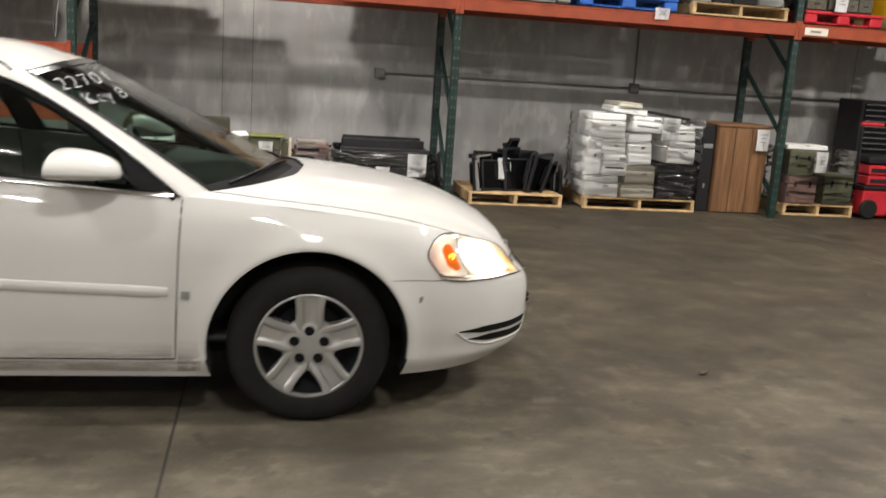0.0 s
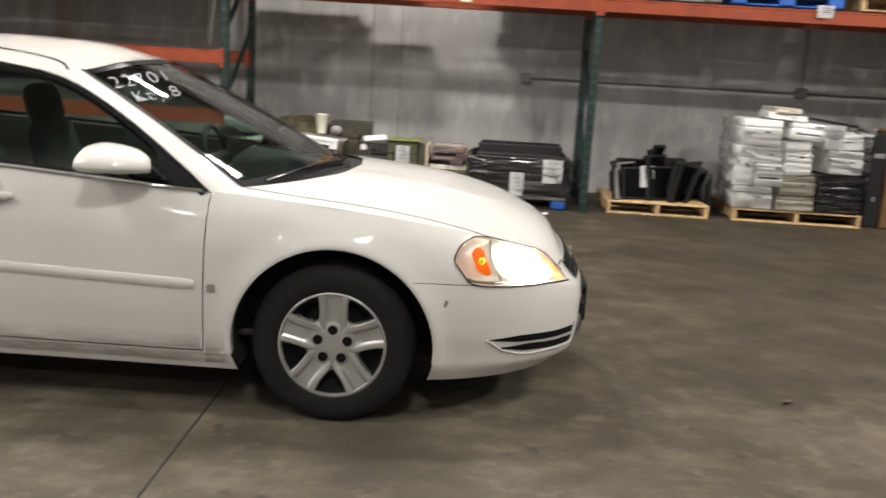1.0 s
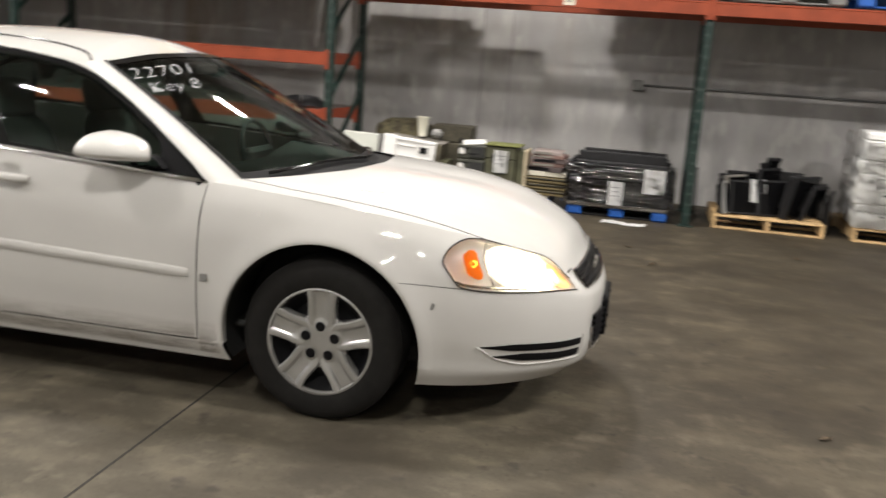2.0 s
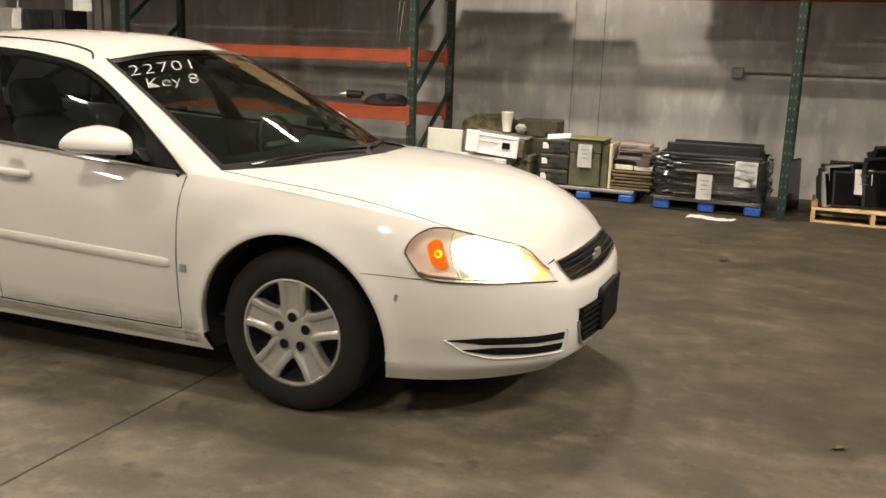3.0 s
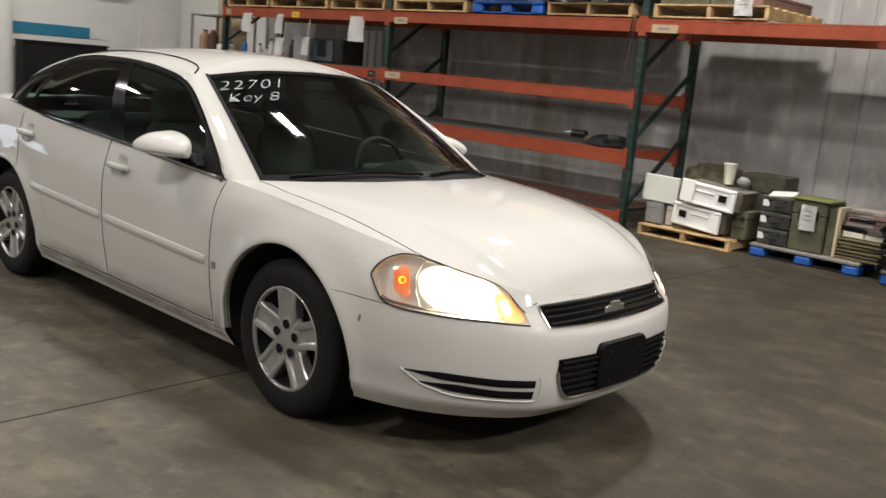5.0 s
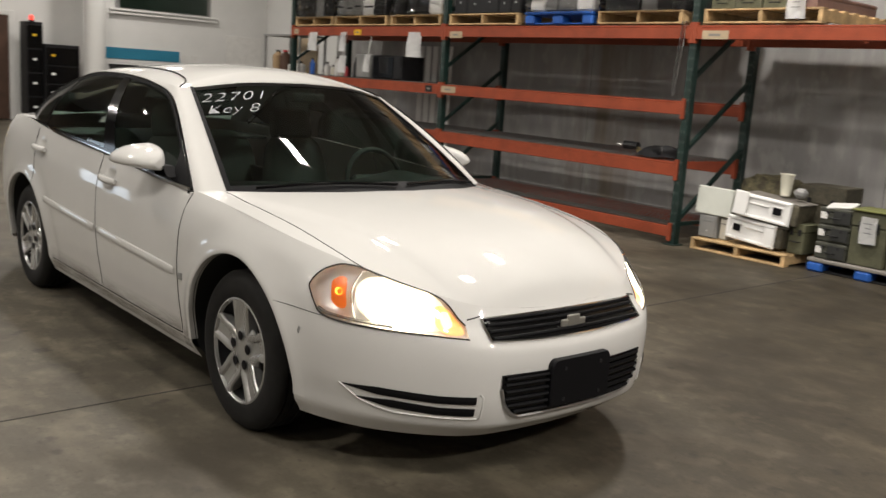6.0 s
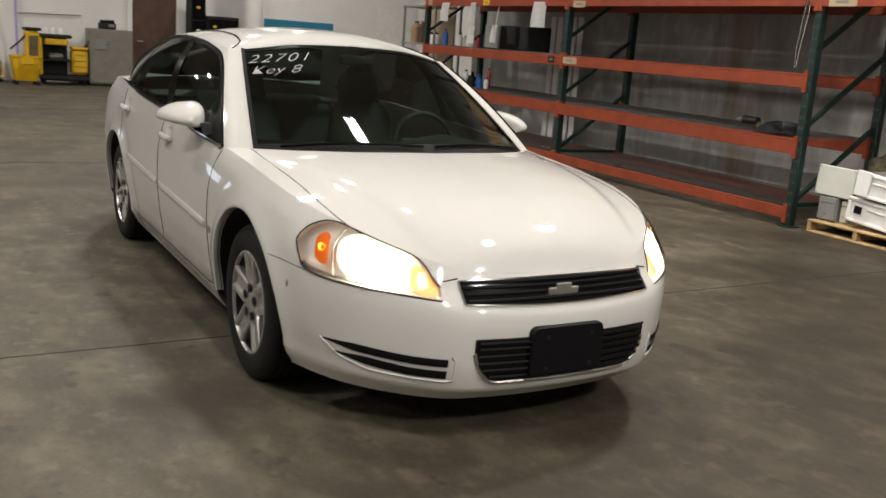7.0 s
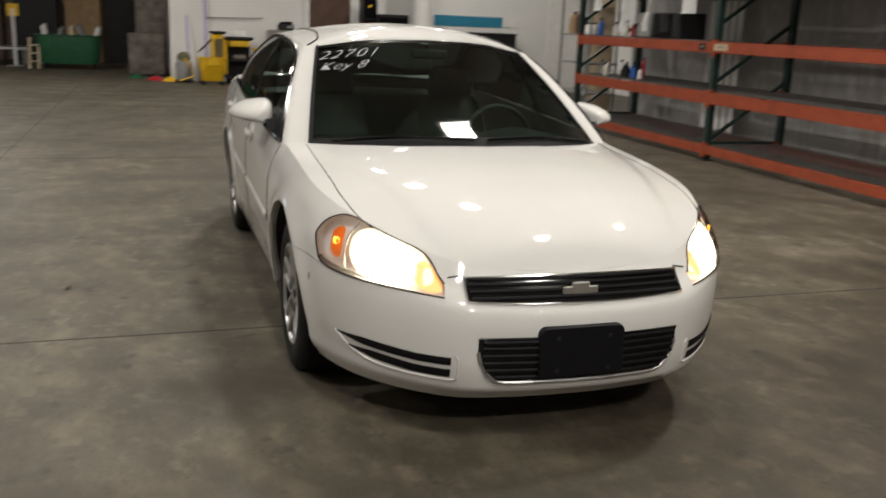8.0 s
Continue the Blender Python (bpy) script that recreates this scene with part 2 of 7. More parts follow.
M["grey"] = material("grey_metal", (0.22, 0.22, 0.215), 0.5, vary=0.15, scale=6)
M["taupe"] = material("taupe_cabinet", (0.20, 0.185, 0.165), 0.5, vary=0.12, scale=5)
M["stained_steel"] = material("stained_taupe_steel", (0.125, 0.108, 0.095), 0.6, vary=0.45, scale=3.5, fine=0.2, fine_scale=25, second=(0.06, 0.045, 0.038))
M["paper"] = material("paper", (0.80, 0.80, 0.80), 0.8, vary=0.03, scale=9)
M["ink"] = material("ink", (0.12, 0.12, 0.14), 0.8)
M["white"] = material("white_plastic", (0.75, 0.74, 0.72), 0.45, vary=0.07, scale=6, random=0.06)
M["printer_white"] = material("bright_white_plastic", (0.86, 0.86, 0.85), 0.5, vary=0.05, scale=6, random=0.05)
M["beige"] = material("beige_plastic", (0.56, 0.53, 0.45), 0.5, vary=0.1, scale=6, random=0.1)
M["olive"] = material("olive_paint", (0.10, 0.10, 0.058), 0.6, vary=0.3, scale=8, fine=0.15, random=0.2)
M["tan"] = material("cardboard", (0.40, 0.27, 0.15), 0.85, vary=0.15, scale=6, random=0.12)
M["wood"] = wood_material()
M["brown_door"] = material("brown_door", (0.085, 0.042, 0.026), 0.5, vary=0.25, scale=4)
M["teal"] = material("teal_banner", (0.02, 0.20, 0.32), 0.6, vary=0.08, scale=4)
M["yellow"] = material("yellow_plastic", (0.72, 0.43, 0.01), 0.45, vary=0.12, scale=8)
M["green_bin"] = material("green_plastic", (0.012, 0.085, 0.035), 0.5, vary=0.25, scale=5)
M["cream"] = material("cream_padding", (0.55, 0.47, 0.33), 0.8, vary=0.15, scale=9)
M["steel"] = material("bare_steel", (0.5, 0.5, 0.5), 0.35, metal=0.9, vary=0.1, scale=12)
M["rubber"] = material("tyre_rubber", (0.0105, 0.0098, 0.0092), 0.8, vary=0.25, scale=16, bump=0.08, bump_scale=120, spec=0.25)
M["silver"] = material("silver_wheel_cover", (0.47, 0.47, 0.465), 0.27, metal=0.68, vary=0.1, scale=10)
M["chrome"] = material("chrome", (0.75, 0.75, 0.74), 0.1, metal=1.0)
M["paint"] = material("white_car_paint", (0.57, 0.563, 0.547), 0.6, vary=0.025, scale=3, coat=1.0, spec=0.25)
M["underbody"] = material("underbody", (0.012, 0.012, 0.012), 0.9)
M["cloth"] = material("seat_cloth", (0.055, 0.059, 0.054), 0.9, vary=0.2, scale=12)
M["dash"] = material("dashboard", (0.02, 0.021, 0.02), 0.7, vary=0.2, scale=12)
M["screen"] = glass("windshield_glass", (0.56, 0.68, 0.62))
M["side_glass"] = glass("side_glass", (0.60, 0.73, 0.67))
M["lens"] = glass("lamp_lens", (0.95, 0.95, 0.93))
M["reflector"] = material("lamp_reflector", (0.72, 0.73, 0.75), 0.28, metal=0.12)
M["beam"] = material("lit_low_beam", (1, 0.95, 0.85), 0.3, emit=(1.0, 0.90, 0.70), emit_strength=13)
# the next two glow to stand in for the beam's glare and halo
M["bowl"] = material("glare_inner_bowl", (1, 0.95, 0.85), 0.3, emit=(1.0, 0.90, 0.72), emit_strength=1.25)
M["halo"] = material("glare_outer_bowl", (1, 0.95, 0.85), 0.3, emit=(1.0, 0.88, 0.70), emit_strength=0.55)
M["daylight"] = material("daylight_glazing", (0.8, 0.85, 0.9), 0.3, emit=(0.72, 0.85, 1.0), emit_strength=3.8)
M["park"] = material("lit_parking_lamp", (1, 0.75, 0.4), 0.3, emit=(1.0, 0.31, 0.07), emit_strength=0.72)
M["amber"] = material("amber_lens", (0.75, 0.15, 0.01), 0.25, emit=(1.0, 0.25, 0.02), emit_strength=0.3)
M["amber_lit"] = material("lit_amber_bulb", (1, 0.4, 0.05), 0.25, emit=(1.0, 0.45, 0.05), emit_strength=5)
M["slat"] = material("black_grille", (0.004, 0.004, 0.005), 0.6, spec=0.15)
M["slot"] = material("slot_grey", (0.085, 0.105, 0.095), 0.7)
M["black_film"] = material("dark_shrink_film", (0.018, 0.018, 0.021), 0.14, vary=0.5, scale=9, bump=0.35, bump_scale=34, coat=1.0)
M["drab"] = material("dull_olive_junk", (0.085, 0.075, 0.05), 0.7, vary=0.4, scale=18, fine=0.2, random=0.3)
M["mauve"] = material("mauve_cover", (0.12, 0.092, 0.09), 0.7, vary=0.25, scale=20, random=0.3)
M["ochre"] = material("ochre_board", (0.15, 0.115, 0.05), 0.75, vary=0.3, scale=15, random=0.2)
M["camo"] = material("camouflage_cloth", (0.085, 0.075, 0.04), 0.9, vary=0.5, scale=14, fine=0.3, fine_scale=60, second=(0.03, 0.024, 0.013), bump=0.3, bump_scale=70)
M["panel_grey"] = material("pale_panel_paint", (0.60, 0.62, 0.57), 0.55, vary=0.05, scale=6)
M["cream_paper"] = material("cream_paper", (0.78, 0.76, 0.64), 0.7, vary=0.04, scale=9)
M["dark_olive"] = material("dark_olive_steel", (0.055, 0.057, 0.043), 0.6, vary=0.3, scale=14, fine=0.2, random=0.2)
M["lime"] = material("yellow_green_webbing", (0.15, 0.16, 0.05), 0.8, vary=0.2, scale=12)
M["mauve_pale"] = material("pale_mauve_cover", (0.29, 0.24, 0.225), 0.7, vary=0.2, scale=16)
M["gold"] = material("gold_badge", (0.34, 0.33, 0.30), 0.4, metal=0.7)
M["marker"] = material("white_window_marker", (0.5, 0.52, 0.54), 0.7, vary=0.1, scale=60)
M["tail"] = material("red_lens", (0.35, 0.01, 0.012), 0.15, coat=1.0)
M["wrap"] = glass("stretch_film", (0.995, 0.995, 0.995), 0.05)
M["tube"] = material("lamp_tube", (1, 1, 1), 0.4, emit=(1.0, 0.93, 0.82), emit_strength=9)

M["cover"] = material("brown_cover", (0.17, 0.10, 0.085), 0.7, vary=0.2, scale=8, random=0.25)
M["tan_board"] = material("plywood", (0.42, 0.33, 0.22), 0.8, vary=0.15, scale=3)
M["pipe"] = material("dull_conduit", (0.16, 0.16, 0.155), 0.5, metal=0.5, vary=0.2, scale=10)
M["joint_grey"] = material("wall_joint", (0.17, 0.16, 0.15), 0.9, vary=0.2, scale=10)
M["lilac"] = material("violet_plastic", (0.42, 0.38, 0.66), 0.5, vary=0.1, scale=10)
M["red_lit"] = material("lit_red_dome", (0.9, 0.05, 0.03), 0.3, emit=(1.0, 0.06, 0.04), emit_strength=2.0)
M["leaf"] = material("dry_leaf", (0.13, 0.095, 0.06), 0.8, vary=0.4, scale=30)


# ---- mesh helpers ----
def link(name, bm, mat, parent=None, label="", smooth=False):
    me = bpy.data.meshes.new(name)
    bmesh.ops.recalc_face_normals(bm, faces=bm.faces[:])
    bm.to_mesh(me)
    bm.free()
    if smooth:
        me.polygons.foreach_set("use_smooth", [True] * len(me.polygons))
        me.set_sharp_from_angle(angle=radians(38))
    me.materials.append(M[mat] if isinstance(mat, str) else mat)
    ob = new(name, me)
    if parent:
        ob.parent = parent
    if label:
        ob["label"] = label
    return ob


def part(name, bm, mat, parent, label="", smooth=False):
    return link(name, bm, mat, parent, label, smooth)


def thing(name, label, category, m=None, group="", kind=""):
    e = new(name)
    e.empty_display_size = 0.2
    if m is not None:
        e.matrix_basis = m
    return tagged(e, label, category, group, kind)


def solid(name, bm, mat, label, category, m=None, group="", kind="", smooth=False):
    ob = link(name, bm, mat, None, "", smooth)
    if m is not None:
        ob.matrix_basis = m
    return tagged(ob, label, category, group, kind)


def chamfer_box(bm, x0, x1, y0, y1, z0, z1, c=0.004, m=None):
    """A box with chamfered edges, added to bm."""
    lo, hi = (x0, y0, z0), (x1, y1, z1)
    c = min(c, (x1 - x0) / 3, (y1 - y0) / 3, (z1 - z0) / 3)
    v = {}
    for sx in (0, 1):
        for sy in (0, 1):
            for sz in (0, 1):
                s = (sx, sy, sz)
                p = [hi[i] if s[i] else lo[i] for i in range(3)]
                for a in range(3):
                    q = [p[i] + (0 if i == a else (-c if s[i] else c)) for i in range(3)]
                    q = Vector(q)
                    v[s, a] = bm.verts.new(m @ q if m is not None else q)
    for a in range(3):
        b, d = (a + 1) % 3, (a + 2) % 3
        for s in (0, 1):
            ks = []
            for p, q in ((0, 0), (1, 0), (1, 1), (0, 1)):
                k = [0, 0, 0]
                k[a], k[b], k[d] = s, p, q
                ks.append(tuple(k))
            bm.faces.new([v[k, a] for k in ks])
        for p in (0, 1):
            for q in (0, 1):
                k0, k1 = [0, 0, 0], [0, 0, 0]
                k0[b] = k1[b] = p
                k0[d] = k1[d] = q
                k1[a] = 1
                k0, k1 = tuple(k0), tuple(k1)
                bm.faces.new([v[k0, b], v[k1, b], v[k1, d], v[k0, d]])
    for sx in (0, 1):
        for sy in (0, 1):
            for sz in (0, 1):
                bm.faces.new([v[(sx, sy, sz), a] for a in range(3)])
    return bm


def box(x0, x1, y0, y1, z0, z1, c=0.004, m=None):
    return chamfer_box(bmesh.new(), x0, x1, y0, y1, z0, z1, c, m)


def grid(bm, rows, close=False):
    """Quads between rows of points."""
    vs = [[bm.verts.new(p) for p in r] for r in rows]
    for a, b in zip(vs, vs[1:]):
        n = len(a)
        for i in range(n if close else n - 1):
            j = (i + 1) % n
            bm.faces.new((a[i], a[j], b[j], b[i]))
    return vs


def tube(bm, pts, r, seg=6, caps=True):
    """A round bar along a line of points."""
    pts = [Vector(p) for p in pts]
    rows = []
    for i, p in enumerate(pts):
        d = (pts[min(i + 1, len(pts) - 1)] - pts[max(i - 1, 0)]).normalized()
        up = Vector((0, 0, 1)) if abs(d.z) < 0.9 else Vector((1, 0, 0))
        a = d.cross(up).normalized()
        b = d.cross(a)
        rr = r[i] if isinstance(r, (list, tuple)) else r
        rows.append([p + (a * math.cos(k * math.tau / seg) + b * math.sin(k * math.tau / seg)) * rr for k in range(seg)])
    vs = grid(bm, rows, close=True)
    if caps:
        bm.faces.new(vs[0])
        bm.faces.new(vs[-1][::-1])
    return bm


def lathe(bm, profile, seg=48, m=None):
    """Profile points (radius, along) turned round the y axis."""
    rows = []
    for r, y in profile:
        row = [Vector((r * math.cos(k * math.tau / seg), y, r * math.sin(k * math.tau / seg))) for k in range(seg)]
        rows.append([m @ p for p in row] if m is not None else row)
    grid(bm, rows, close=True)
    return bm


def spline(knots, x):
    """Smooth curve through (x, value) knots in rising order."""
    if x <= knots[0][0]:
        return knots[0][1]
    if x >= knots[-1][0]:
        return knots[-1][1]
    n = len(knots)
    for i in range(n - 1):
        if x <= knots[i + 1][0]:
            break
    (xa, ya), (xb, yb) = knots[i], knots[i + 1]
    h = xb - xa
    sl = (yb - ya) / h

    def tangent(j):
        if j <= 0 or j >= n - 1:
            return sl
        (p, q), (r, s), (t, u) = knots[j - 1], knots[j], knots[j + 1]
        a, b = (s - q) / (r - p), (u - s) / (t - r)
        return 0 if a * b <= 0 else 2 * a * b / (a + b)
    ma, mb = tangent(i), tangent(i + 1)
    t = (x - xa) / h
    return ((2 * t ** 3 - 3 * t * t + 1) * ya + (t ** 3 - 2 * t * t + t) * h * ma + (-2 * t ** 3 + 3 * t * t) * yb + (t ** 3 - t * t) * h * mb)


def curve3(pts, s):
    """Catmull-Rom through points at whole s."""
    n = len(pts)
    i = min(max(int(math.floor(s)), 0), n - 2)
    t = s - i
    p1, p2 = Vector(pts[i]), Vector(pts[i + 1])
    p0 = Vector(pts[i - 1]) if i > 0 else 2 * p1 - p2
    p3 = Vector(pts[i + 2]) if i + 2 < n else 2 * p2 - p1
    return 0.5 * ((2 * p1) + (p2 - p0) * t + (2 * p0 - 5 * p1 + 4 * p2 - p3) * t * t + (3 * p1 - p0 - 3 * p2 + p3) * t ** 3)


# ---- the hall ----
WALL_Y, FAR_X = 11.03, -18.5


def structure(name, bm, mat, label, category):
    return solid(name, bm, mat, label, category, kind="structure")


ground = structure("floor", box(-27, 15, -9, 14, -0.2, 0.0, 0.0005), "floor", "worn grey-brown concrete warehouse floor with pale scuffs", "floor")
bm = bmesh.new()
for x in (-11.9, -6.1, -0.29, 5.5):
    chamfer_box(bm, -0.0055, 0.0055, -8.9, 11.0, -0.01, 0.0015, 0.0006, pose(x, 0, 0, 0, 0, 0.89))
for y in (-4.4, 1.45):
    chamfer_box(bm, -26, 15, y - 0.004, y + 0.004, -0.01, 0.0012, 0.0005)
part("floor_joint", bm, "joint", ground, "dark filled control joints")
structure("wall_north", box(-10.7, 15, WALL_Y, WALL_Y + 0.25, 0, CEIL), "wall", "grey painted concrete wall behind the racks", "wall")
structure("wall_return", box(-10.7, -10.45, WALL_Y + 0.26, 14, 0, CEIL), "wall", "grey painted end wall of the rack bay", "wall")
structure("wall_recess", box(-27, -10.71, 13.9, 14.1, 0, CEIL), "white_wall", "white painted wall", "wall")
structure("wall_far", box(FAR_X - 0.2, FAR_X, 3.35, 13.89, 0, CEIL), "white_wall", "white painted office wall with a brown door", "wall")
structure("wall_corner", box(-26.8, FAR_X - 0.21, 3.35, 3.55, 0, CEIL), "white_wall", "white painted corner wall", "wall")
structure("wall_west", box(-27, -26.81, -9, 13.89, 0, CEIL), "brown_wall", "dim brown wall at the far end of the hall", "wall")
structure("wall_south", box(-27, 15, -9.2, -9.01, 0, CEIL), "white_wall", "light painted wall", "wall")
structure("wall_east", box(15.01, 15.2, -9, 14, 0, CEIL), "wall", "grey painted wall", "wall")
structure("ceiling", box(-27, 15.2, -9.2, 14.1, CEIL + 0.01, CEIL + 0.2), "ceiling", "pale metal deck ceiling", "ceiling")


# ---- ceiling lamps ----
def strip_lamp(x, y, watt):
    e = thing("ceiling_lamp", "unseen white twin-tube strip light hung from the ceiling", "lamp", pose(x, y, LAMP_Z), "strip lights")
    part("housing", box(-0.36, 0.36, -0.22, 0.22, 0.03, 0.09, 0.01), "white", e)
    for s in (-1, 1):
        bm = bmesh.new()
        tube(bm, [(-0.32, s * 0.12, 0.0), (0.32, s * 0.12, 0.0)], 0.02, 8)
        part("tube", bm, "tube", e)
        part("hanger", tube(bmesh.new(), [(s * 0.3, 0, 0.09), (s * 0.3, 0, CEIL - LAMP_Z + 0.01)], 0.006, 5), "steel", e)
    a = bpy.data.lights.new("strip_light", "AREA")
    a.shape, a.size, a.size_y, a.energy, a.color = "RECTANGLE", 0.52, 0.11, watt / 2, (1.0, 0.95, 0.885)
    for s in (-1, 1):
        new("strip_light", a).matrix_basis = pose(x, y + s * 0.07, LAMP_Z - 0.035)


for spot in LAMP_XY:
    strip_lamp(*spot)


# ---- the car: x forward from the front axle, y to its left, z up ----
CAR = pose(0.177, 4.412, 0, 0, 0, 0.35)
NS, NR = 2.5, 2.8
ZB = 0.19
WHEELS = (0.0, -2.807)
ARCH_R, ARCH_Z = 0.414, 0.325
HANDLES = ((-1.385, 0.866), (-2.50, 0.918))


def plan_c(q):
    """Plan of the nose: how far forward, as a share, at a share q of the half-width; flat in the middle, turning quickly at the corners."""
    return max(0.0, 1 - q ** NS) ** (1 / NS) + 0.018 * math.exp(-((q - 0.5) / 0.15) ** 2)


PLAN = [(plan_c(k / 400), k / 400) for k in range(400, -1, -1)]


def plan_q(c):
    """The share of the half-width at which the nose reaches a share c of its length."""
    if c >= 0.985:
        return (max(0.0, 1 - c) / 0.015) ** (1 / NS) * plan_q(0.9849)
    lo, hi = 0, 400
    while hi - lo > 1:
        mid = (lo + hi) // 2
        if PLAN[mid][0] < c:
            lo = mid
        else:
            hi = mid
    (a, qa), (b, qb) = PLAN[lo], PLAN[hi]
    return qa + (qb - qa) * min(1.0, max(0.0, (c - a) / (b - a + 1e-9)))


def relief(x, z):
    """Flares round the wheel arches, a soft shoulder on the doors and the dishes behind the door handles."""
    d = 0.0
    for w in (0.0, -2.807):
        r = math.hypot(x - w, z - 0.325)
        d += 0.011 * math.exp(-((r - 0.425) / 0.042) ** 2) - 0.004 * math.exp(-((r - 0.53) / 0.055) ** 2)
    if -2.7 < x < -0.3:
        e = min(1.0, (x + 2.7) / 0.3, (-0.3 - x) / 0.3)
        d += e * 0.002 * math.exp(-((z - 0.80 + 0.03 * x) / 0.05) ** 2)
    for xh, zh in HANDLES:
        d -= 0.030 * math.exp(-((x - xh + 0.005) / 0.046) ** 4 - ((z - zh - 0.008) / 0.036) ** 4)
    return d * min(1.0, max(0.0, (z - 0.20) / 0.06))


def tuck(x, v):
    """How the shoulder rolls inwards over the fenders, as a share of the half-width."""
    g = max(min(1.0, max(0.0, (x + 0.80) / 0.4)), min(1.0, max(0.0, (-2.65 - x) / 0.4)))
    return 1 - 0.034 * g * max(0.0, (v - 0.80) / 0.20) ** 2.4


def nose(v):
    return spline([(0, 0.985), (0.07, 1.025), (0.12, 1.056), (0.35, 1.078), (0.58, 1.080), (0.72, 1.070), (0.79, 1.045), (0.87, 1.005), (1, 0.965)], v)


def tail_end(v):
    return spline([(0, 1.05), (0.2, 1.14), (0.5, 1.16), (0.75, 1.11), (1, 1.0)], v)


def width(v):
    return spline([(0, 0.855), (0.10, 0.885), (0.18, 0.892), (0.35, 0.912), (0.55, 0.922), (0.72, 0.918), (0.88, 0.895), (1, 0.865)], v)


def edge_z(x):
    """Height of the shoulder line."""
    return spline([(-4.05, 0.95), (-3.8, 1.01), (-3.4, 1.065), (-2.95, 1.075), (-2.35, 1.03), (-1.43, 0.985), (-0.5, 0.925), (0.0, 0.885),
                   (0.35, 0.842), (0.6, 0.792), (0.8, 0.728), (0.9, 0.688), (0.965, 0.655)], x)


def crown_z(x):
    """Height of hood and boot lid at the middle."""
    return spline([(-4.0, 1.0), (-3.85, 1.06), (-3.6, 1.095), (-3.3, 1.10), (-0.5, 0.985), (-0.1, 0.972), (0.3, 0.940), (0.6, 0.885), (0.8, 0.808), (0.9, 0.745), (0.965, 0.655)], x)


def outline(u):
    """Plan of the perimeter: u 0 is the nose, 1 the start of the straight side, 2 its end, 3 the tail. Gives (kind, cos, sin) weights."""
    if u <= 1:
        a = u * math.pi / 2
        q = math.sin(a) ** (2 / NS)
        return "n", (plan_c(q) if u < 1 else 0.0), q
    if u <= 2:
        return "s", -2.9 * (u - 1), 1.0
    a = (3 - u) * math.pi / 2
    return "t", math.cos(a) ** (2 / NR), math.sin(a) ** (2 / NR)


def skin(u, v, side=-1, out=0.0):
    """A point of the body side."""
    k, c, s = outline(u)

    def at(v):
        if k == "n":
            return nose(v) * c, width(v) * s
        if k == "s":
            return c, width(v)
        return -2.9 - tail_end(v) * c, width(v) * s
    ex = at(1)[0]
    x, y = at(v)
    y *= tuck(x, v)
    z = ZB + (edge_z(ex) - ZB) * v
    p = Vector((x, side * (y + relief(x, z) * min(1.0, max(0.0, (0.62 - x) / 0.2))), z))
    if out:
        n = Vector((max(0, x) * 1.1 if k != "t" else min(0, x + 2.9), y, 0))
        n.normalize()
        p += Vector((n.x, side * n.y, 0)) * out
    return p


def side_y(x, z):
    """Half-width of the body at a place on its side."""
    v = (z - ZB) / (edge_z(x) - ZB)
    w = width(min(max(v, 0), 1)) * tuck(x, min(max(v, 0), 1))
    if x > 0:
        w *= plan_q(min(1.0, x / nose(v)))
    elif x < -2.9:
        w *= max(0.0, 1 - ((-2.9 - x) / tail_end(v)) ** NR) ** (1 / NR)
    return w + relief(x, z) * min(1.0, max(0.0, (0.62 - x) / 0.2))


def front_x(y, z):
    """How far forward the nose reaches at a height and a distance from the middle."""
    v = (z - ZB) / (0.66 - ZB)
    for _ in range(6):
        v = min(max(v, 0), 1)
        w = width(v) * tuck(0.5, v)
        f = plan_c(min(1.0, abs(y) / w))
        v = (z - ZB) / (edge_z(nose(1) * f) - ZB)
    return nose(v) * f


def cap_z(x, y):
    """Hood and boot surface."""
    if x > 0:
        w = width(1) * tuck(x, 1) * max(0.02, plan_q(min(x, 0.9649) / nose(1)))
    elif x < -2.9:
        w = width(1) * tuck(x, 1) * max(1e-4, 1 - (min(-2.9 - x, tail_end(1) * 0.9999) / tail_end(1)) ** NR) ** (1 / NR)
    else:
        w = width(1) * tuck(x, 1)
    q = min(abs(y) / w, 1)
    z = crown_z(x) - (crown_z(x) - edge_z(x)) * q ** 2.6
    # the hood's raised middle ends in a soft crease on each side
    d = abs(y) - spline([(-0.35, 0.735), (0.02, 0.655), (0.37, 0.565), (0.66, 0.495), (0.86, 0.455)], x)
    if d > 0 and -0.45 < x < 0.93:
        t = min(1.0, d / 0.06)
        z -= 0.013 * t * t * (3 - 2 * t) * (1 - q ** 6) * min(1.0, (x + 0.45) / 0.25, (0.93 - x) / 0.12)
    return z


LAMP_U0, LAMP_U1 = 0.305, 0.752


def lamp_low(u):
    """Lower edge of the headlamp, as a height, along the perimeter."""
    return spline([(0.305, 0.580), (0.36, 0.586), (0.45, 0.594), (0.55, 0.598), (0.65, 0.603), (0.70, 0.611), (0.722, 0.624), (0.737, 0.655), (0.752, 0.702)], u)


def v_of(u, z):
    ex = skin(u, 1).x
    return (z - ZB) / (edge_z(ex) - ZB)


def lamp_span(u):
    lo = v_of(u, lamp_low(u))
    hi = spline([(0.305, 0.86), (0.325, 0.90), (0.35, 0.955), (0.385, 0.99), (0.43, 1.0), (0.62, 1.0), (0.67, 0.985), (0.71, 0.94), (0.735, 0.885), (0.752, 0.825)], u)
    return lo, max(hi, lo + 0.004)


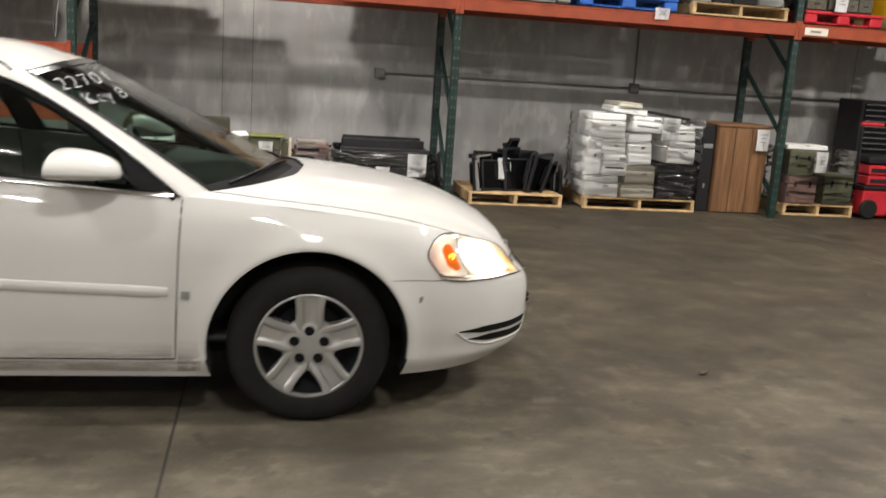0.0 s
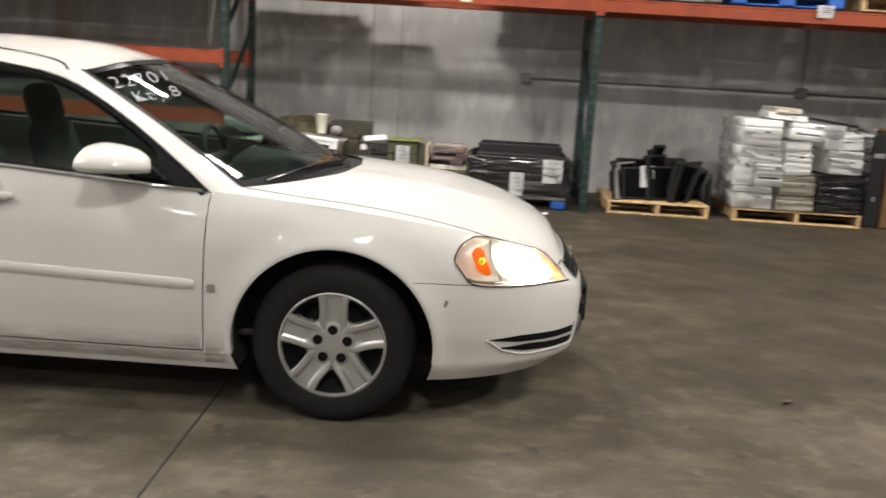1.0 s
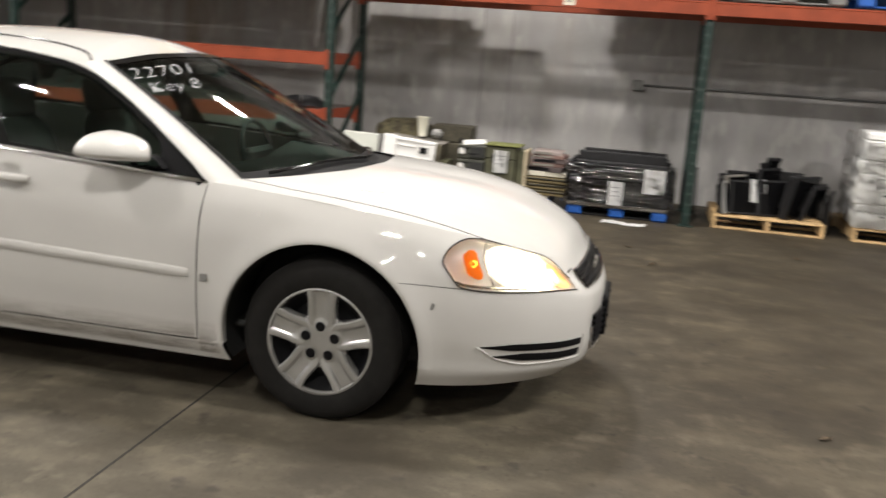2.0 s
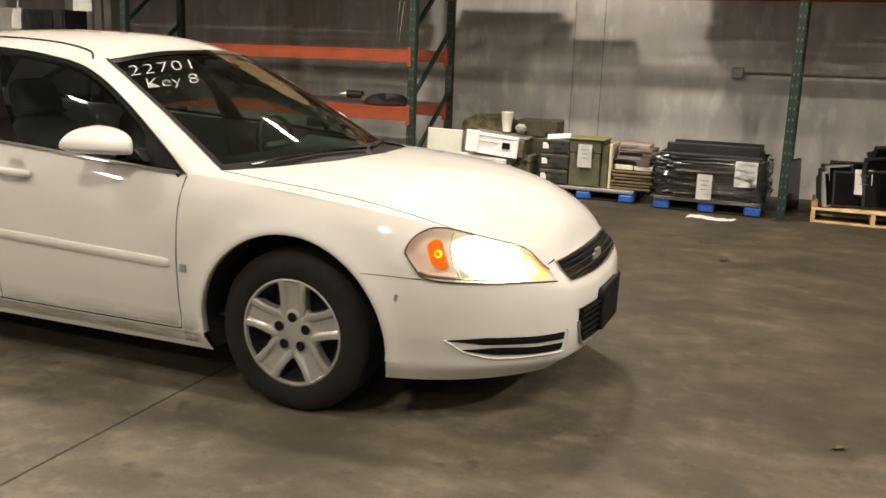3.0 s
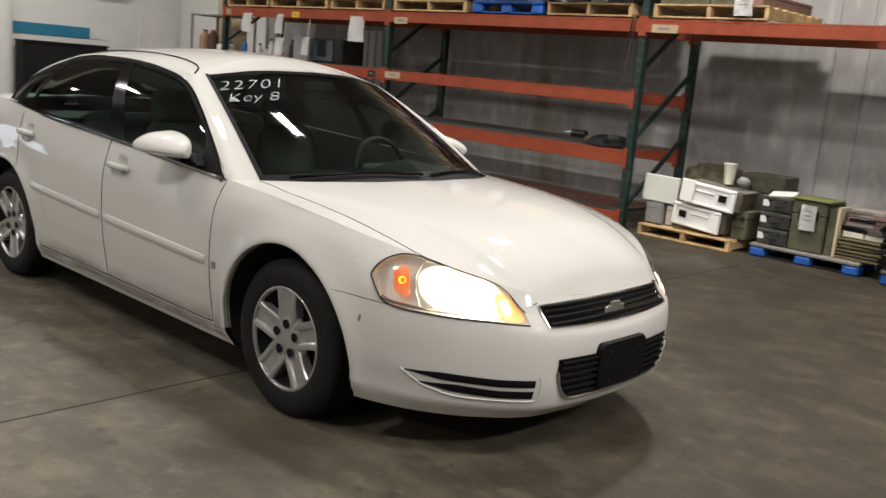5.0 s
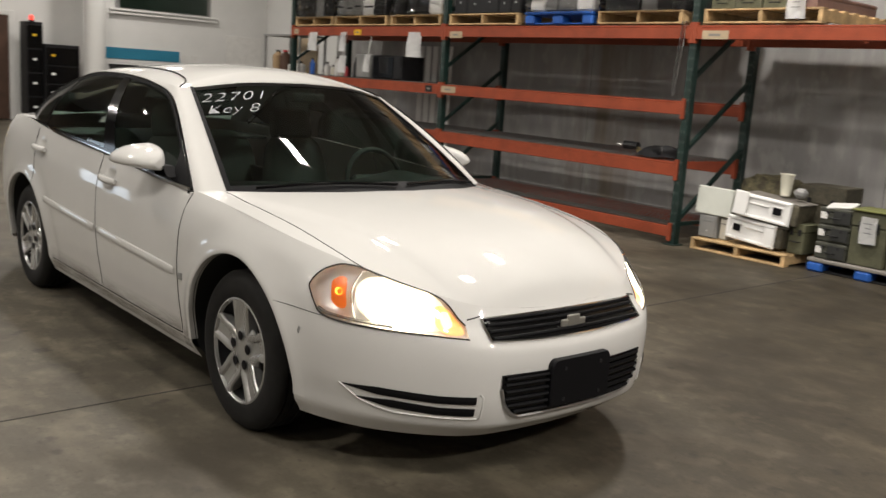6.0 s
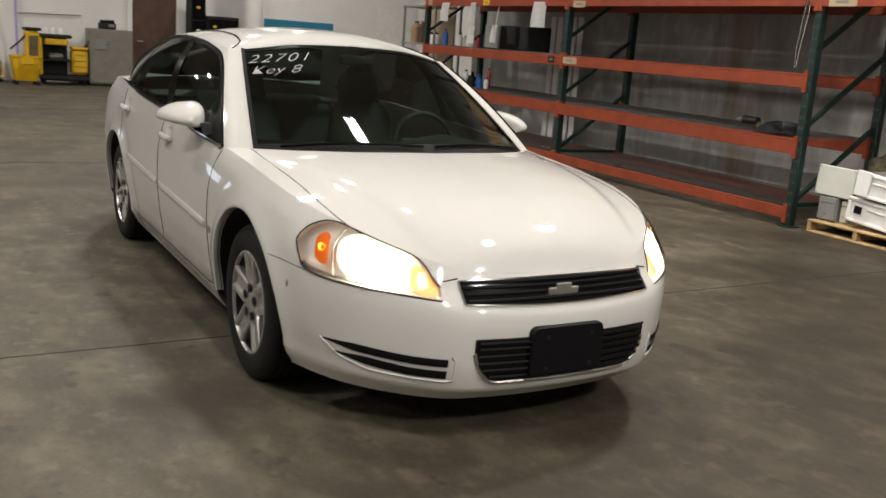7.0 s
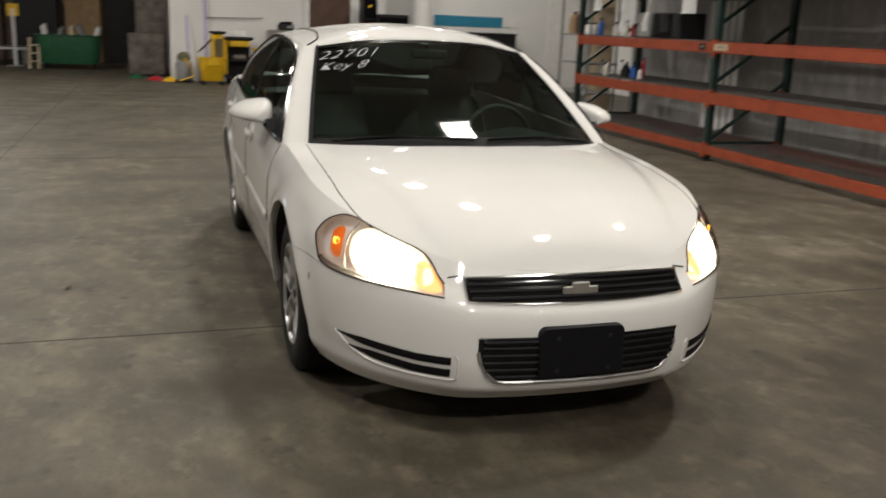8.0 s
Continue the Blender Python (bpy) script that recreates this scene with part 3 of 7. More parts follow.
def panel_of(x, z):
    if x > 0.28 and (z < 0.615 or x > 0.60):
        return "front_bumper"
    if x > -0.515:
        return "fender"
    if x < -3.25 and z < 0.70:
        return "rear_bumper"
    if z < 0.275 and x > -2.5:
        return "rocker_panel"
    if x > -1.545:
        return "front_door"
    if x > -2.62:
        return "rear_door"
    return "quarter_panel"


car = thing("car", "white four-door sedan with its headlamps lit, parked on the concrete", "car", CAR)


def body_side(side):
    us = [i / 90 for i in range(90)] + [1 + i / 240 for i in range(240)] + [2 + i / 40 for i in range(41)]
    for end in (LAMP_U0, LAMP_U1):
        us[min(range(90), key=lambda i: abs(us[i] - end))] = end
    plain = [0.775 * j / 26 for j in range(27)] + [0.775 + 0.195 * j / 10 for j in range(1, 11)] + [0.97 + 0.03 * j / 4 for j in range(1, 5)]

    def row_v(u, j):
        """Rows 26 and 36 run along the headlamp's edges."""
        c = min(max(u, LAMP_U0), LAMP_U1)
        w = max(0.0, 1 - abs(u - c) / 0.2)
        w = w * w * (3 - 2 * w)
        lo, hi = lamp_span(c)
        if j <= 26:
            q = lo * j / 26
        elif j <= 36:
            q = lo + (hi - lo) * (j - 26) / 10
        else:
            q = hi + (1 - hi) * (j - 36) / 4
        return plain[j] * (1 - w) + q * w
    vs = plain
    vv = {(i, j): row_v(u, j) for i, u in enumerate(us) for j in range(len(vs))}
    pts = {k: skin(us[k[0]], v, side) for k, v in vv.items()}

    def inside(p):
        return any((p.x - w) ** 2 + (p.z - ARCH_Z) ** 2 < ARCH_R ** 2 for w in WHEELS) and abs(p.y) > 0.6
    faces = {}
    for i in range(len(us) - 1):
        for j in range(len(vs) - 1):
            q = [(i, j), (i + 1, j), (i + 1, j + 1), (i, j + 1)]
            if sum(inside(pts[k]) for k in q) >= 3:
                continue
            if max(vv[i, j + 1] - vv[i, j], vv[i + 1, j + 1] - vv[i + 1, j]) < 1e-5 or (26 <= j < 36 and LAMP_U0 <= us[i] and us[i + 1] <= LAMP_U1):
                continue
            mid = sum((pts[k] for k in q), Vector()) / 4
            n = panel_of(mid.x, mid.z)
            if n:
                faces.setdefault(n, []).append(q)
    for n, fs in faces.items():
        bm = bmesh.new()
        made = {}
        for q in fs:
            ring = []
            for k in q:
                if k not in made:
                    p = pts[k].copy()
                    if inside(p):
                        w = min(WHEELS, key=lambda a: abs(a - p.x))
                        d = Vector((p.x - w, 0, p.z - ARCH_Z)).normalized() * ARCH_R
                        p.x, p.z = w + d.x, ARCH_Z + d.z
                        p.y = side * (side_y(p.x, max(p.z, ZB)))
                    made[k] = bm.verts.new(p)
                ring.append(made[k])
            bm.faces.new(ring)
        part(n, bm, "paint", car, smooth=True)
    # rolled lips and dark liners of the wheel arches
    for w in WHEELS:
        lip, liner = [], []
        for k in range(41):
            a = math.radians(-18 + 216 * k / 40)
            x, z = w + ARCH_R * math.cos(a), ARCH_Z + ARCH_R * math.sin(a)
            if z < ZB - 0.01:
                continue
            y = side_y(x, max(z, ZB))
            r = Vector((math.cos(a), 0, math.sin(a)))
            c = Vector((x, side * y, z))
            o = Vector((0, side, 0))

            def on_skin(d, out):
                px, pz = c.x + r.x * d, c.z + r.z * d
                return Vector((px, side * (side_y(px, max(pz, ZB)) + out), pz))
            if z > 0.25:
                lip.append([on_skin(0.05, 0.0008), on_skin(0.03, 0.0012), on_skin(0.014, 0.0028), on_skin(0.003, 0.0034), c - r * 0.003 + o * 0.001, c - r * 0.004 - o * 0.03])
            liner.append([c - r * 0.004 - o * 0.02, c + r * 0.01 - o * 0.30])
        bm = bmesh.new()
        grid(bm, lip)
        part("arch_lip", bm, "paint", car, smooth=True)
        bm = bmesh.new()
        grid(bm, liner)
        part("wheel_liner", bm, "underbody", car, smooth=True)


for sd in (-1, 1):
    body_side(sd)


def hood_rear(y):
    return spline([(0, -0.02), (0.3, -0.06), (0.55, -0.20), (0.72, -0.37), (0.80, -0.47), (0.865, -0.515)], abs(y))


def front_edge(y):
    w = width(1) * tuck(0.5, 1)
    return nose(1) * plan_c(min(abs(y), w) / w)


def hood_side(x):
    return spline([(-0.5, 0.752), (0.0, 0.756), (0.35, 0.752), (0.55, 0.730), (0.75, 0.66), (0.97, 0.60)], x)


def cap_panel(name, q0, q1, n, front, rear, rows=26, split=True):
    """A panel of the top skin; q is the share of the hood's half-width, or metres when split is off."""
    bm = bmesh.new()
    vs = []
    for i in range(n + 1):
        q = q0 + (q1 - q0) * i / n

        def y_at(x):
            if not split:
                return q
            s = abs(q)
            h = hood_side(x)
            y = h * s if s <= 1 else h + (width(1) * tuck(x, 1) - h) * (s - 1)
            return math.copysign(y, q)
        a, b = rear(y_at(-0.3)), front(y_at(0.6))
        for _ in range(12):
            a, b = rear(y_at(a)), 0.5 * b + 0.5 * front(y_at(b))
        col = []
        for k in range(rows + 1):
            x = a + (b - a) * (1 - (1 - k / rows) ** 1.6)
            y = y_at(x)
            col.append(bm.verts.new((x, y, cap_z(x, y))))
        vs.append(col)
    for a, b in zip(vs, vs[1:]):
        for k in range(rows):
            bm.faces.new((a[k], b[k], b[k + 1], a[k + 1]))
    return part(name, bm, "paint", car, smooth=True)


cap_panel("hood", -1, 1, 60, front_edge, hood_rear, 44)
for sd in (-1, 1):
    cap_panel("fender_top", sd, sd * 2, 14, front_edge, hood_rear, 44)


# boot lid and rear deck
def tail_edge(y):
    w = width(1) * tuck(-3.2, 1)
    return -2.9 - tail_end(1) * max(0.0, 1 - (min(abs(y), w) / w) ** NR) ** (1 / NR)


def deck_front(y):
    return spline([(0, -3.28), (0.35, -3.24), (0.66, -3.08), (0.80, -2.9), (0.865, -2.7)], abs(y))


cap_panel("boot_lid", -width(1) * tuck(-3.2, 1), width(1) * tuck(-3.2, 1), 60, tail_edge, deck_front, 16, False)

# greenhouse: matching lines at the waist and at the roof, from the middle of the windscreen round to the middle of the rear window
WAIST = [(-0.10, 0, 0.968), (-0.20, 0.40, 0.955), (-0.43, 0.752, 0.925), (-0.60, 0.858, 0.925), (-1.46, 0.868, 0.984),
         (-2.35, 0.862, 1.028), (-2.98, 0.80, 1.06), (-3.12, 0.66, 1.078), (-3.25, 0.35, 1.092), (-3.28, 0, 1.098)]
ROOF = [(-1.02, 0, 1.412), (-1.06, 0.32, 1.400), (-1.155, 0.59, 1.358), (-1.27, 0.64, 1.368), (-1.72, 0.655, 1.405),
        (-2.25, 0.64, 1.40), (-2.60, 0.59, 1.365), (-2.72, 0.51, 1.358), (-2.80, 0.28, 1.385), (-2.82, 0, 1.395)]


def house(s, t, side=-1, out=0.0):
    a, b = curve3(WAIST, s), curve3(ROOF, s)
    p = a.lerp(b, t)
    tangent = (curve3(WAIST, min(s + 0.05, 9)) - curve3(WAIST, max(s - 0.05, 0)))
    n = tangent.cross(b - a)
    n.normalize()
    if n.dot(Vector((p.x + 1.7, p.y, 0.2))) < 0:
        n = -n
    p += n * (spline([(1.5, 0.014), (1.95, 0.014), (2.4, 0.020), (2.9, 0.030), (3.6, 0.045), (6.0, 0.045), (7.5, 0.03)], s) * max(0.0, math.sin(math.pi * t)) ** 0.9 + out)
    return Vector((p.x, side * p.y, p.z))


def house_patch(name, mat, s0, s1, t0, t1, side, ns=16, nt=10, out=0.0, label="", thick=0.0):
    bm = bmesh.new()

    def edge(t, i):
        return t(i) if callable(t) else t
    rows = []
    for i in range(ns + 1):
        f = i / ns
        a, b = edge(t0, f), edge(t1, f)
        rows.append([house((s0(j / nt) if callable(s0) else s0) * (1 - f) + (s1(j / nt) if callable(s1) else s1) * f, a + (b - a) * j / nt, side, out) for j in range(nt + 1)])
    grid(bm, rows)
    return part(name, bm, mat, car, label, smooth=True)


TOP_T = 0.955


def front_s(t):
    """Front edge of the side glazing, which bends over into its top edge."""
    return spline([(-0.02, 2.83), (0.04, 2.80), (0.30, 2.76), (0.50, 2.74), (0.66, 2.76), (0.78, 2.82), (0.87, 2.95), (0.925, 3.15), (0.955, 3.55)], t)


def rear_s(t):
    """Rear edge of the side glazing."""
    return spline([(-0.02, 6.36), (0.04, 6.28), (0.25, 6.08), (0.50, 5.86), (0.70, 5.64), (0.85, 5.36), (0.92, 5.08), (0.955, 4.70)], t)


def glazing_edge():
    """The outline of all side glazing, from the low front corner over the top to the low rear corner."""
    ts = [0.0, 0.1, 0.2, 0.3, 0.4, 0.5, 0.58, 0.66, 0.72, 0.78, 0.83, 0.87, 0.90, 0.925, 0.942]
    top = [(3.55 + 1.15 * k / 12, TOP_T) for k in range(13)]
    return [(front_s(t), t) for t in ts] + top + [(rear_s(t), t) for t in reversed(ts)]


def edge_strip(name, mat, side, line, inner, outer, lift, label=""):
    """A rubber or metal strip that follows a line of the glazing, raised in its middle."""
    pts = [house(s, t, side, 0.003) for s, t in line]
    mid = house(4.3, 0.45, side)
    rows = []
    for i, p in enumerate(pts):
        d = (pts[min(i + 1, len(pts) - 1)] - pts[max(i - 1, 0)]).normalized()
        n = Vector((0, side, 0.3)).normalized()
        a = d.cross(n).normalized()
        if a.dot(mid - p) < 0:
            a = -a
        rows.append([p + a * inner - n * 0.004, p + a * (inner * 0.9 + outer * 0.1) + n * lift * 0.8, p + a * (inner + outer) / 2 + n * lift, p + a * (inner * 0.1 + outer * 0.9) + n * lift * 0.8, p + a * outer - n * 0.004])
    bm = bmesh.new()
    grid(bm, rows)
    return part(name, bm, mat, car, label, smooth=True)


for sd in (-1, 1):
    house_patch("windshield", "screen", 0.0, 1.90, 0.0, 0.965, sd, 24, 14, label="tinted laminated windscreen")
    house_patch("screen_border", "slat", 1.865, 1.94, -0.02, 1.0, sd, 4, 20, 0.006)
    house_patch("screen_border", "black", 0.0, 1.88, 0.955, 0.99, sd, 24, 3, 0.003)
    house_patch("screen_border", "slat", 0.0, 1.86, -0.03, 0.05, sd, 20, 3, 0.002)
    house_patch("a_pillar", "paint", 1.93, lambda q: front_s(-0.02 + (TOP_T + 0.02) * q), -0.02, TOP_T, sd, 14, 30, 0.004)
    house_patch("roof_rail", "paint", 1.93, 6.9, TOP_T, 1.0, sd, 60, 3, 0.004)
    house_patch("waist_trim", "chrome", 2.76, 6.3, -0.01, 0.018, sd, 44, 2, 0.006, "bright waist trim")
    house_patch("waist_seal", "black", 2.76, 6.2, 0.018, 0.05, sd, 44, 2, 0.004)
    house_patch("front_window", "side_glass", lambda q: front_s(0.03 + (TOP_T - 0.03) * q), 3.95, 0.03, TOP_T, sd, 20, 30)
    house_patch("b_pillar", "black", 3.92, 4.10, 0.0, TOP_T, sd, 4, 12, 0.003, "black door pillar")
    house_patch("rear_window", "side_glass", 4.07, lambda q: min(5.30, rear_s(0.03 + (TOP_T - 0.03) * q)), 0.03, TOP_T, sd, 16, 24)
    house_patch("window_divider", "black", 5.27, 5.36, 0.0, 0.86, sd, 2, 12, 0.003)
    house_patch("quarter_window", "side_glass", 5.34, lambda q: rear_s(0.03 + 0.82 * q), 0.03, 0.85, sd, 10, 20)
    house_patch("c_pillar", "paint", lambda q: rear_s(-0.02 + (TOP_T + 0.02) * q), 7.02, -0.02, TOP_T, sd, 14, 30, 0.003)
    edge_strip("window_seal", "slat", sd, glazing_edge(), 0.030, -0.004, 0.006, "black rubber window seal")
    edge_strip("window_bead", "black", sd, glazing_edge(), -0.003, -0.009, 0.008)
    house_patch("rear_screen", "side_glass", 7.0, 9.0, 0.0, 0.97, sd, 20, 10)


def roof_z(x):
    return spline([(-2.85, 1.395), (-2.6, 1.432), (-2.2, 1.475), (-1.75, 1.492), (-1.4, 1.482), (-1.15, 1.445), (-1.02, 1.412)], x)


bm = bmesh.new()
rows = []
for i in range(91):
    s = i / 10
    row = []
    e = curve3(ROOF, s)
    spine = min(max(e.x, -2.55), -1.30)
    for k in range(13):
        q = k / 12
        x, y = e.x + (spine - e.x) * q, -e.y * (1 - q)
        w = 1 - (1 - q) ** 2.2
        zc = roof_z(x)
        row.append((x, y, e.z + (zc - e.z) * w))
    rows.append(row)
grid(bm, rows)
grid(bm, [[(x, -y, z) for x, y, z in r] for r in rows])
bmesh.ops.remove_doubles(bm, verts=bm.verts[:], dist=0.002)
part("roof", bm, "paint", car, smooth=True)


def roof_point(s, q):
    """A point of the roof: s round its edge, q from the edge to the spine."""
    e = curve3(ROOF, s)
    spine = min(max(e.x, -2.55), -1.30)
    x, y = e.x + (spine - e.x) * q, e.y * (1 - q)
    return Vector((x, y, e.z + (roof_z(x) - e.z) * (1 - (1 - q) ** 2.2)))


for sd in (-1, 1):
    line = []
    for k in range(56):
        p = roof_point(2.30 + 4.3 * k / 55, spline([(2.3, 0.0), (2.7, 0.09), (3.1, 0.155), (3.6, 0.20), (5.5, 0.20), (6.7, 0.10)], 2.30 + 4.3 * k / 55))
        line.append(Vector((p.x, sd * p.y, p.z + 0.002)))
    part("roof_moulding", tube(bmesh.new(), line, 0.005, 6), "black", car)

# cowl panel under the wipers
bm = bmesh.new()
rows = []
for k in range(41):
    y = -0.78 + 1.56 * k / 40
    x = hood_rear(y)
    rows.append([(x + 0.02, y, cap_z(x, y) - 0.012), (x - 0.16, y, cap_z(x, y) - 0.02)])
grid(bm, rows)
part("cowl", bm, "slat", car)


def wiper(y0, y1, z=0.014):
    bm = bmesh.new()
    n = 12
    line = []
    for k in range(n + 1):
        q = k / n
        y = y0 + (y1 - y0) * q
        s = 1.9 * abs(y) / 0.735
        p = house(min(s, 1.85), 0.012 + 0.022 * math.sin(q * math.pi), -1 if y < 0 else 1, z)
        line.append(p)
    tube(bm, line, 0.007, 6)
    part("wiper", bm, "black", car, "black wiper arm and blade")


wiper(-0.62, -0.02)
wiper(0.04, 0.66)


# shut lines
def shut_line(pts, r=0.0022):
    part("shut_line", tube(bmesh.new(), pts, r, 5), "black", car)


for sd in (-1, 1):
    shut_line([(x, sd * hood_side(x), cap_z(x, hood_side(x)) - 0.0003) for x in [-0.40 + 1.085 * k / 30 for k in range(31)]], 0.0022)
    for xa, za, xb, zb in ((-0.51, 0.915, -0.53, 0.275), (-1.545, 0.985, -1.53, 0.275), (-2.62, 1.03, -2.60, 0.66)):
        shut_line([(xa + (xb - xa) * k / 16, sd * (side_y(xa + (xb - xa) * k / 16, za + (zb - za) * k / 16) + 0.0005), za + (zb - za) * k / 16) for k in range(17)])
    shut_line([(x, sd * (side_y(x, 0.272) + 0.0005), 0.272) for x in [-0.53 - 1.87 * k / 30 for k in range(31)]], 0.003)
    shut_line([(0.30 + 0.27 * k / 12, sd * (side_y(0.30 + 0.27 * k / 12, 0.622 - 0.012 * k / 12) + 0.0005), 0.622 - 0.012 * k / 12) for k in range(13)], 0.0013)
    # side moulding on both doors
    for xa, xb in ((-0.555, -1.52), (-1.565, -2.42)):
        bm = bmesh.new()
        rows = []
        for k in range(21):
            x = xa + (xb - xa) * k / 20
            z = spline([(-2.5, 0.628), (-1.36, 0.583), (-0.5, 0.556)], x)
            end = 0.35 if k in (0, 20) else 1.0
            rows.append([Vector((x, sd * (side_y(x, z + dz) + d * end), z + dz * (0.8 if end < 1 else 1))) for dz, d in
                         ((-0.021, 0.0), (-0.018, 0.007), (-0.006, 0.012), (0.006, 0.012), (0.018, 0.007), (0.021, 0.0))])
        grid(bm, rows)
        part("side_moulding", bm, "paint", car, smooth=True)
    # door handles
    for xh, zh in HANDLES:
        bm = bmesh.new()
        line = []
        for k in range(9):
            q = k / 8
            x = xh + 0.10 - 0.20 * q
            line.append(Vector((x, sd * (width(0.85) + 0.012 + 0.014 * math.sin(math.pi * q) ** 0.6), zh + 0.006 * q)))
        tube(bm, line, [0.012] + [0.019] * 7 + [0.012], 10)
        part("door_handle", bm, "paint", car, smooth=True)
    # small side badge on the fender and the scuff on the bumper
    x, z = -0.49, 0.545
    part("side_badge", box(x - 0.016, x + 0.016, -0.003, 0.003, z - 0.016, z + 0.016, 0.002, Matrix.Translation((0, sd * (side_y(x, z) + 0.002), 0))), "grey", car, "small grey square badge")
x, z = 0.452, 0.535
part("scuff", box(-0.007, 0.007, -0.0015, 0.0015, -0.014, 0.014, 0.001, Matrix.Translation((x, -side_y(x, z) - 0.001, z)) @ pose(0, 0, 0, 0, 20, 0)), "grey", car, "dark scuff in the paint")


# door mirrors
def mirror(side):
    bm = bmesh.new()
    rows = []
    for i in range(21):
        q = i / 20
        x = -0.945 + 0.225 * q
        r = math.sqrt(max(0.001, 1 - q ** 2.3)) * (0.93 + 0.07 * min(1.0, q / 0.15))
        ring = []
        for a in [math.tau * k / 40 for k in range(40)]:
            c, s = math.cos(a), math.sin(a)
            c, s = math.copysign(abs(c) ** (0.36 if c < 0 else 0.9), c), math.copysign(abs(s) ** 0.75, s)
            o = (c + 1) / 2
            up = 0.082 * (1 - 0.45 * o ** 2.0) if s > 0 else 0.050 * (1 - 0.55 * o)
            ring.append(Vector((x - 0.03 * o * (1 - q), side * (0.955 + 0.110 * r * c - 0.012 * q), 1.022 - 0.002 * o + up * (r if s > 0 else r ** 0.4) * s)))
        rows.append(ring)
    vs = grid(bm, rows, close=True)
    bm.faces.new(vs[-1])
    shell = part("mirror_housing", bm, "paint", car, smooth=True)
    bm = bmesh.new()
    vs = [bm.verts.new(p + Vector((0.012, 0, 0))) for p in rows[0]]
    bm.faces.new(vs)
    part("mirror_glass", bm, "chrome", shell, "mirror glass")
    bm = bmesh.new()
    grid(bm, [[Vector((x, side * y, z)) for x, z in ((-0.84, 1.01), (-0.73, 1.01), (-0.68, 0.965), (-0.82, 0.965))] for y in (0.90, 0.88, 0.845)], close=True)
    part("mirror_foot", bm, "slat", car)
    # black sail panel in the window corner
    house_patch("sail_panel", "slat", 2.79, 3.16, 0.03, lambda f: 0.34 * (1 - f) + 0.04, side, 6, 6, 0.006)


for sd in (-1, 1):
    mirror(sd)


# ---- wheels ----
def wheel(x, side, spin):
    e = new("wheel")
    e.parent = car
    e.matrix_basis = pose(x, side * 0.778, 0.329, 0, spin, 0) @ (Matrix.Identity(4) if side < 0 else Matrix.Diagonal((1, -1, 1, 1)))
    f = -1  # outer face towards -y
    W = 0.108
    prof = [(0.205, f * 0.09), (0.222, f * 0.104), (0.25, f * 0.110), (0.285, f * 0.111), (0.312, f * 0.104), (0.327, f * 0.088)]
    for g in (-0.06, -0.02, 0.02, 0.06):
        prof += [(0.335, g - 0.014), (0.335, g - 0.006), (0.327, g - 0.005), (0.327, g + 0.005), (0.335, g + 0.006), (0.335, g + 0.014)]
    prof += [(0.327, 0.088), (0.31, 0.105), (0.27, 0.11), (0.205, 0.09)]
    part("tyre", lathe(bmesh.new(), prof, 72), "rubber", e, smooth=True)
    part("steel_wheel", lathe(bmesh.new(), [(0.207, f * 0.09), (0.19, f * 0.06), (0.16, f * 0.035), (0.10, f * 0.04), (0.02, f * 0.045), (0.0005, f * 0.045)], 40), "slat", e, smooth=True)
    cover = part("wheel_cover_rim", lathe(bmesh.new(), [(0.225, f * 0.098), (0.224, f * 0.103), (0.220, f * 0.106), (0.214, f * 0.106), (0.209, f * 0.100), (0.206, f * 0.075)], 64), "silver", e, smooth=True)
    part("hub_cap", lathe(bmesh.new(), [(0.118, f * 0.07), (0.112, f * 0.082), (0.09, f * 0.091), (0.03, f * 0.093), (0.0005, f * 0.093)], 40), "silver", e, smooth=True)
    for k in range(5):
        a = math.radians(90 + 72 * k)
        bm = bmesh.new()
        rows = []
        for r, half, y in ((0.045, 0.036, 0.090), (0.08, 0.058, 0.094), (0.105, 0.060, 0.097), (0.13, 0.058, 0.100), (0.17, 0.060, 0.104), (0.198, 0.066, 0.106), (0.213, 0.070, 0.106)):
            row = []
            for q, d in ((-1.0, -0.045), (-0.98, -0.008), (-0.88, -0.001), (-0.62, 0.0), (-0.5, -0.003), (-0.38, -0.011), (0, -0.013), (0.38, -0.011), (0.5, -0.003), (0.62, 0.0), (0.88, -0.001), (0.98, -0.008), (1.0, -0.045)):
                groove = d if abs(q) > 0.4 else d * min(1.0, max(0.0, (r - 0.06) / 0.06))
                row.append(Vector((r * math.cos(a) - q * half * math.sin(a), f * (y + groove), r * math.sin(a) + q * half * math.cos(a))))
            rows.append(row)
        grid(bm, rows)
        part("spoke", bm, "silver", e, smooth=True)
        b = math.radians(90 + 72 * k)
        c = Vector((0.064 * math.cos(b), 0, 0.064 * math.sin(b)))
        bm = bmesh.new()
        lathe(bm, [(0.0205, f * 0.0975), (0.0195, f * 0.0985), (0.0005, f * 0.0980)], 16, Matrix.Translation(c))
        part("lug_hole", bm, "slat", e)
    return e


for wx in WHEELS:
    for sd in (-1, 1):
        wheel(wx, sd, 0 if wx == 0 else 25)

# inner walls of the wheel wells
for wx in WHEELS:
    for sd in (-1, 1):
        part("wheel_well", box(wx - 0.46, wx + 0.46, sd * 0.55 - 0.01, sd * 0.55 + 0.01, 0.22, 0.80, 0.004), "underbody", car)
        part("well_end", box(wx - 0.47, wx - 0.45, min(sd * 0.56, sd * 0.84), max(sd * 0.56, sd * 0.84), 0.22, 0.70, 0.004), "underbody", car)

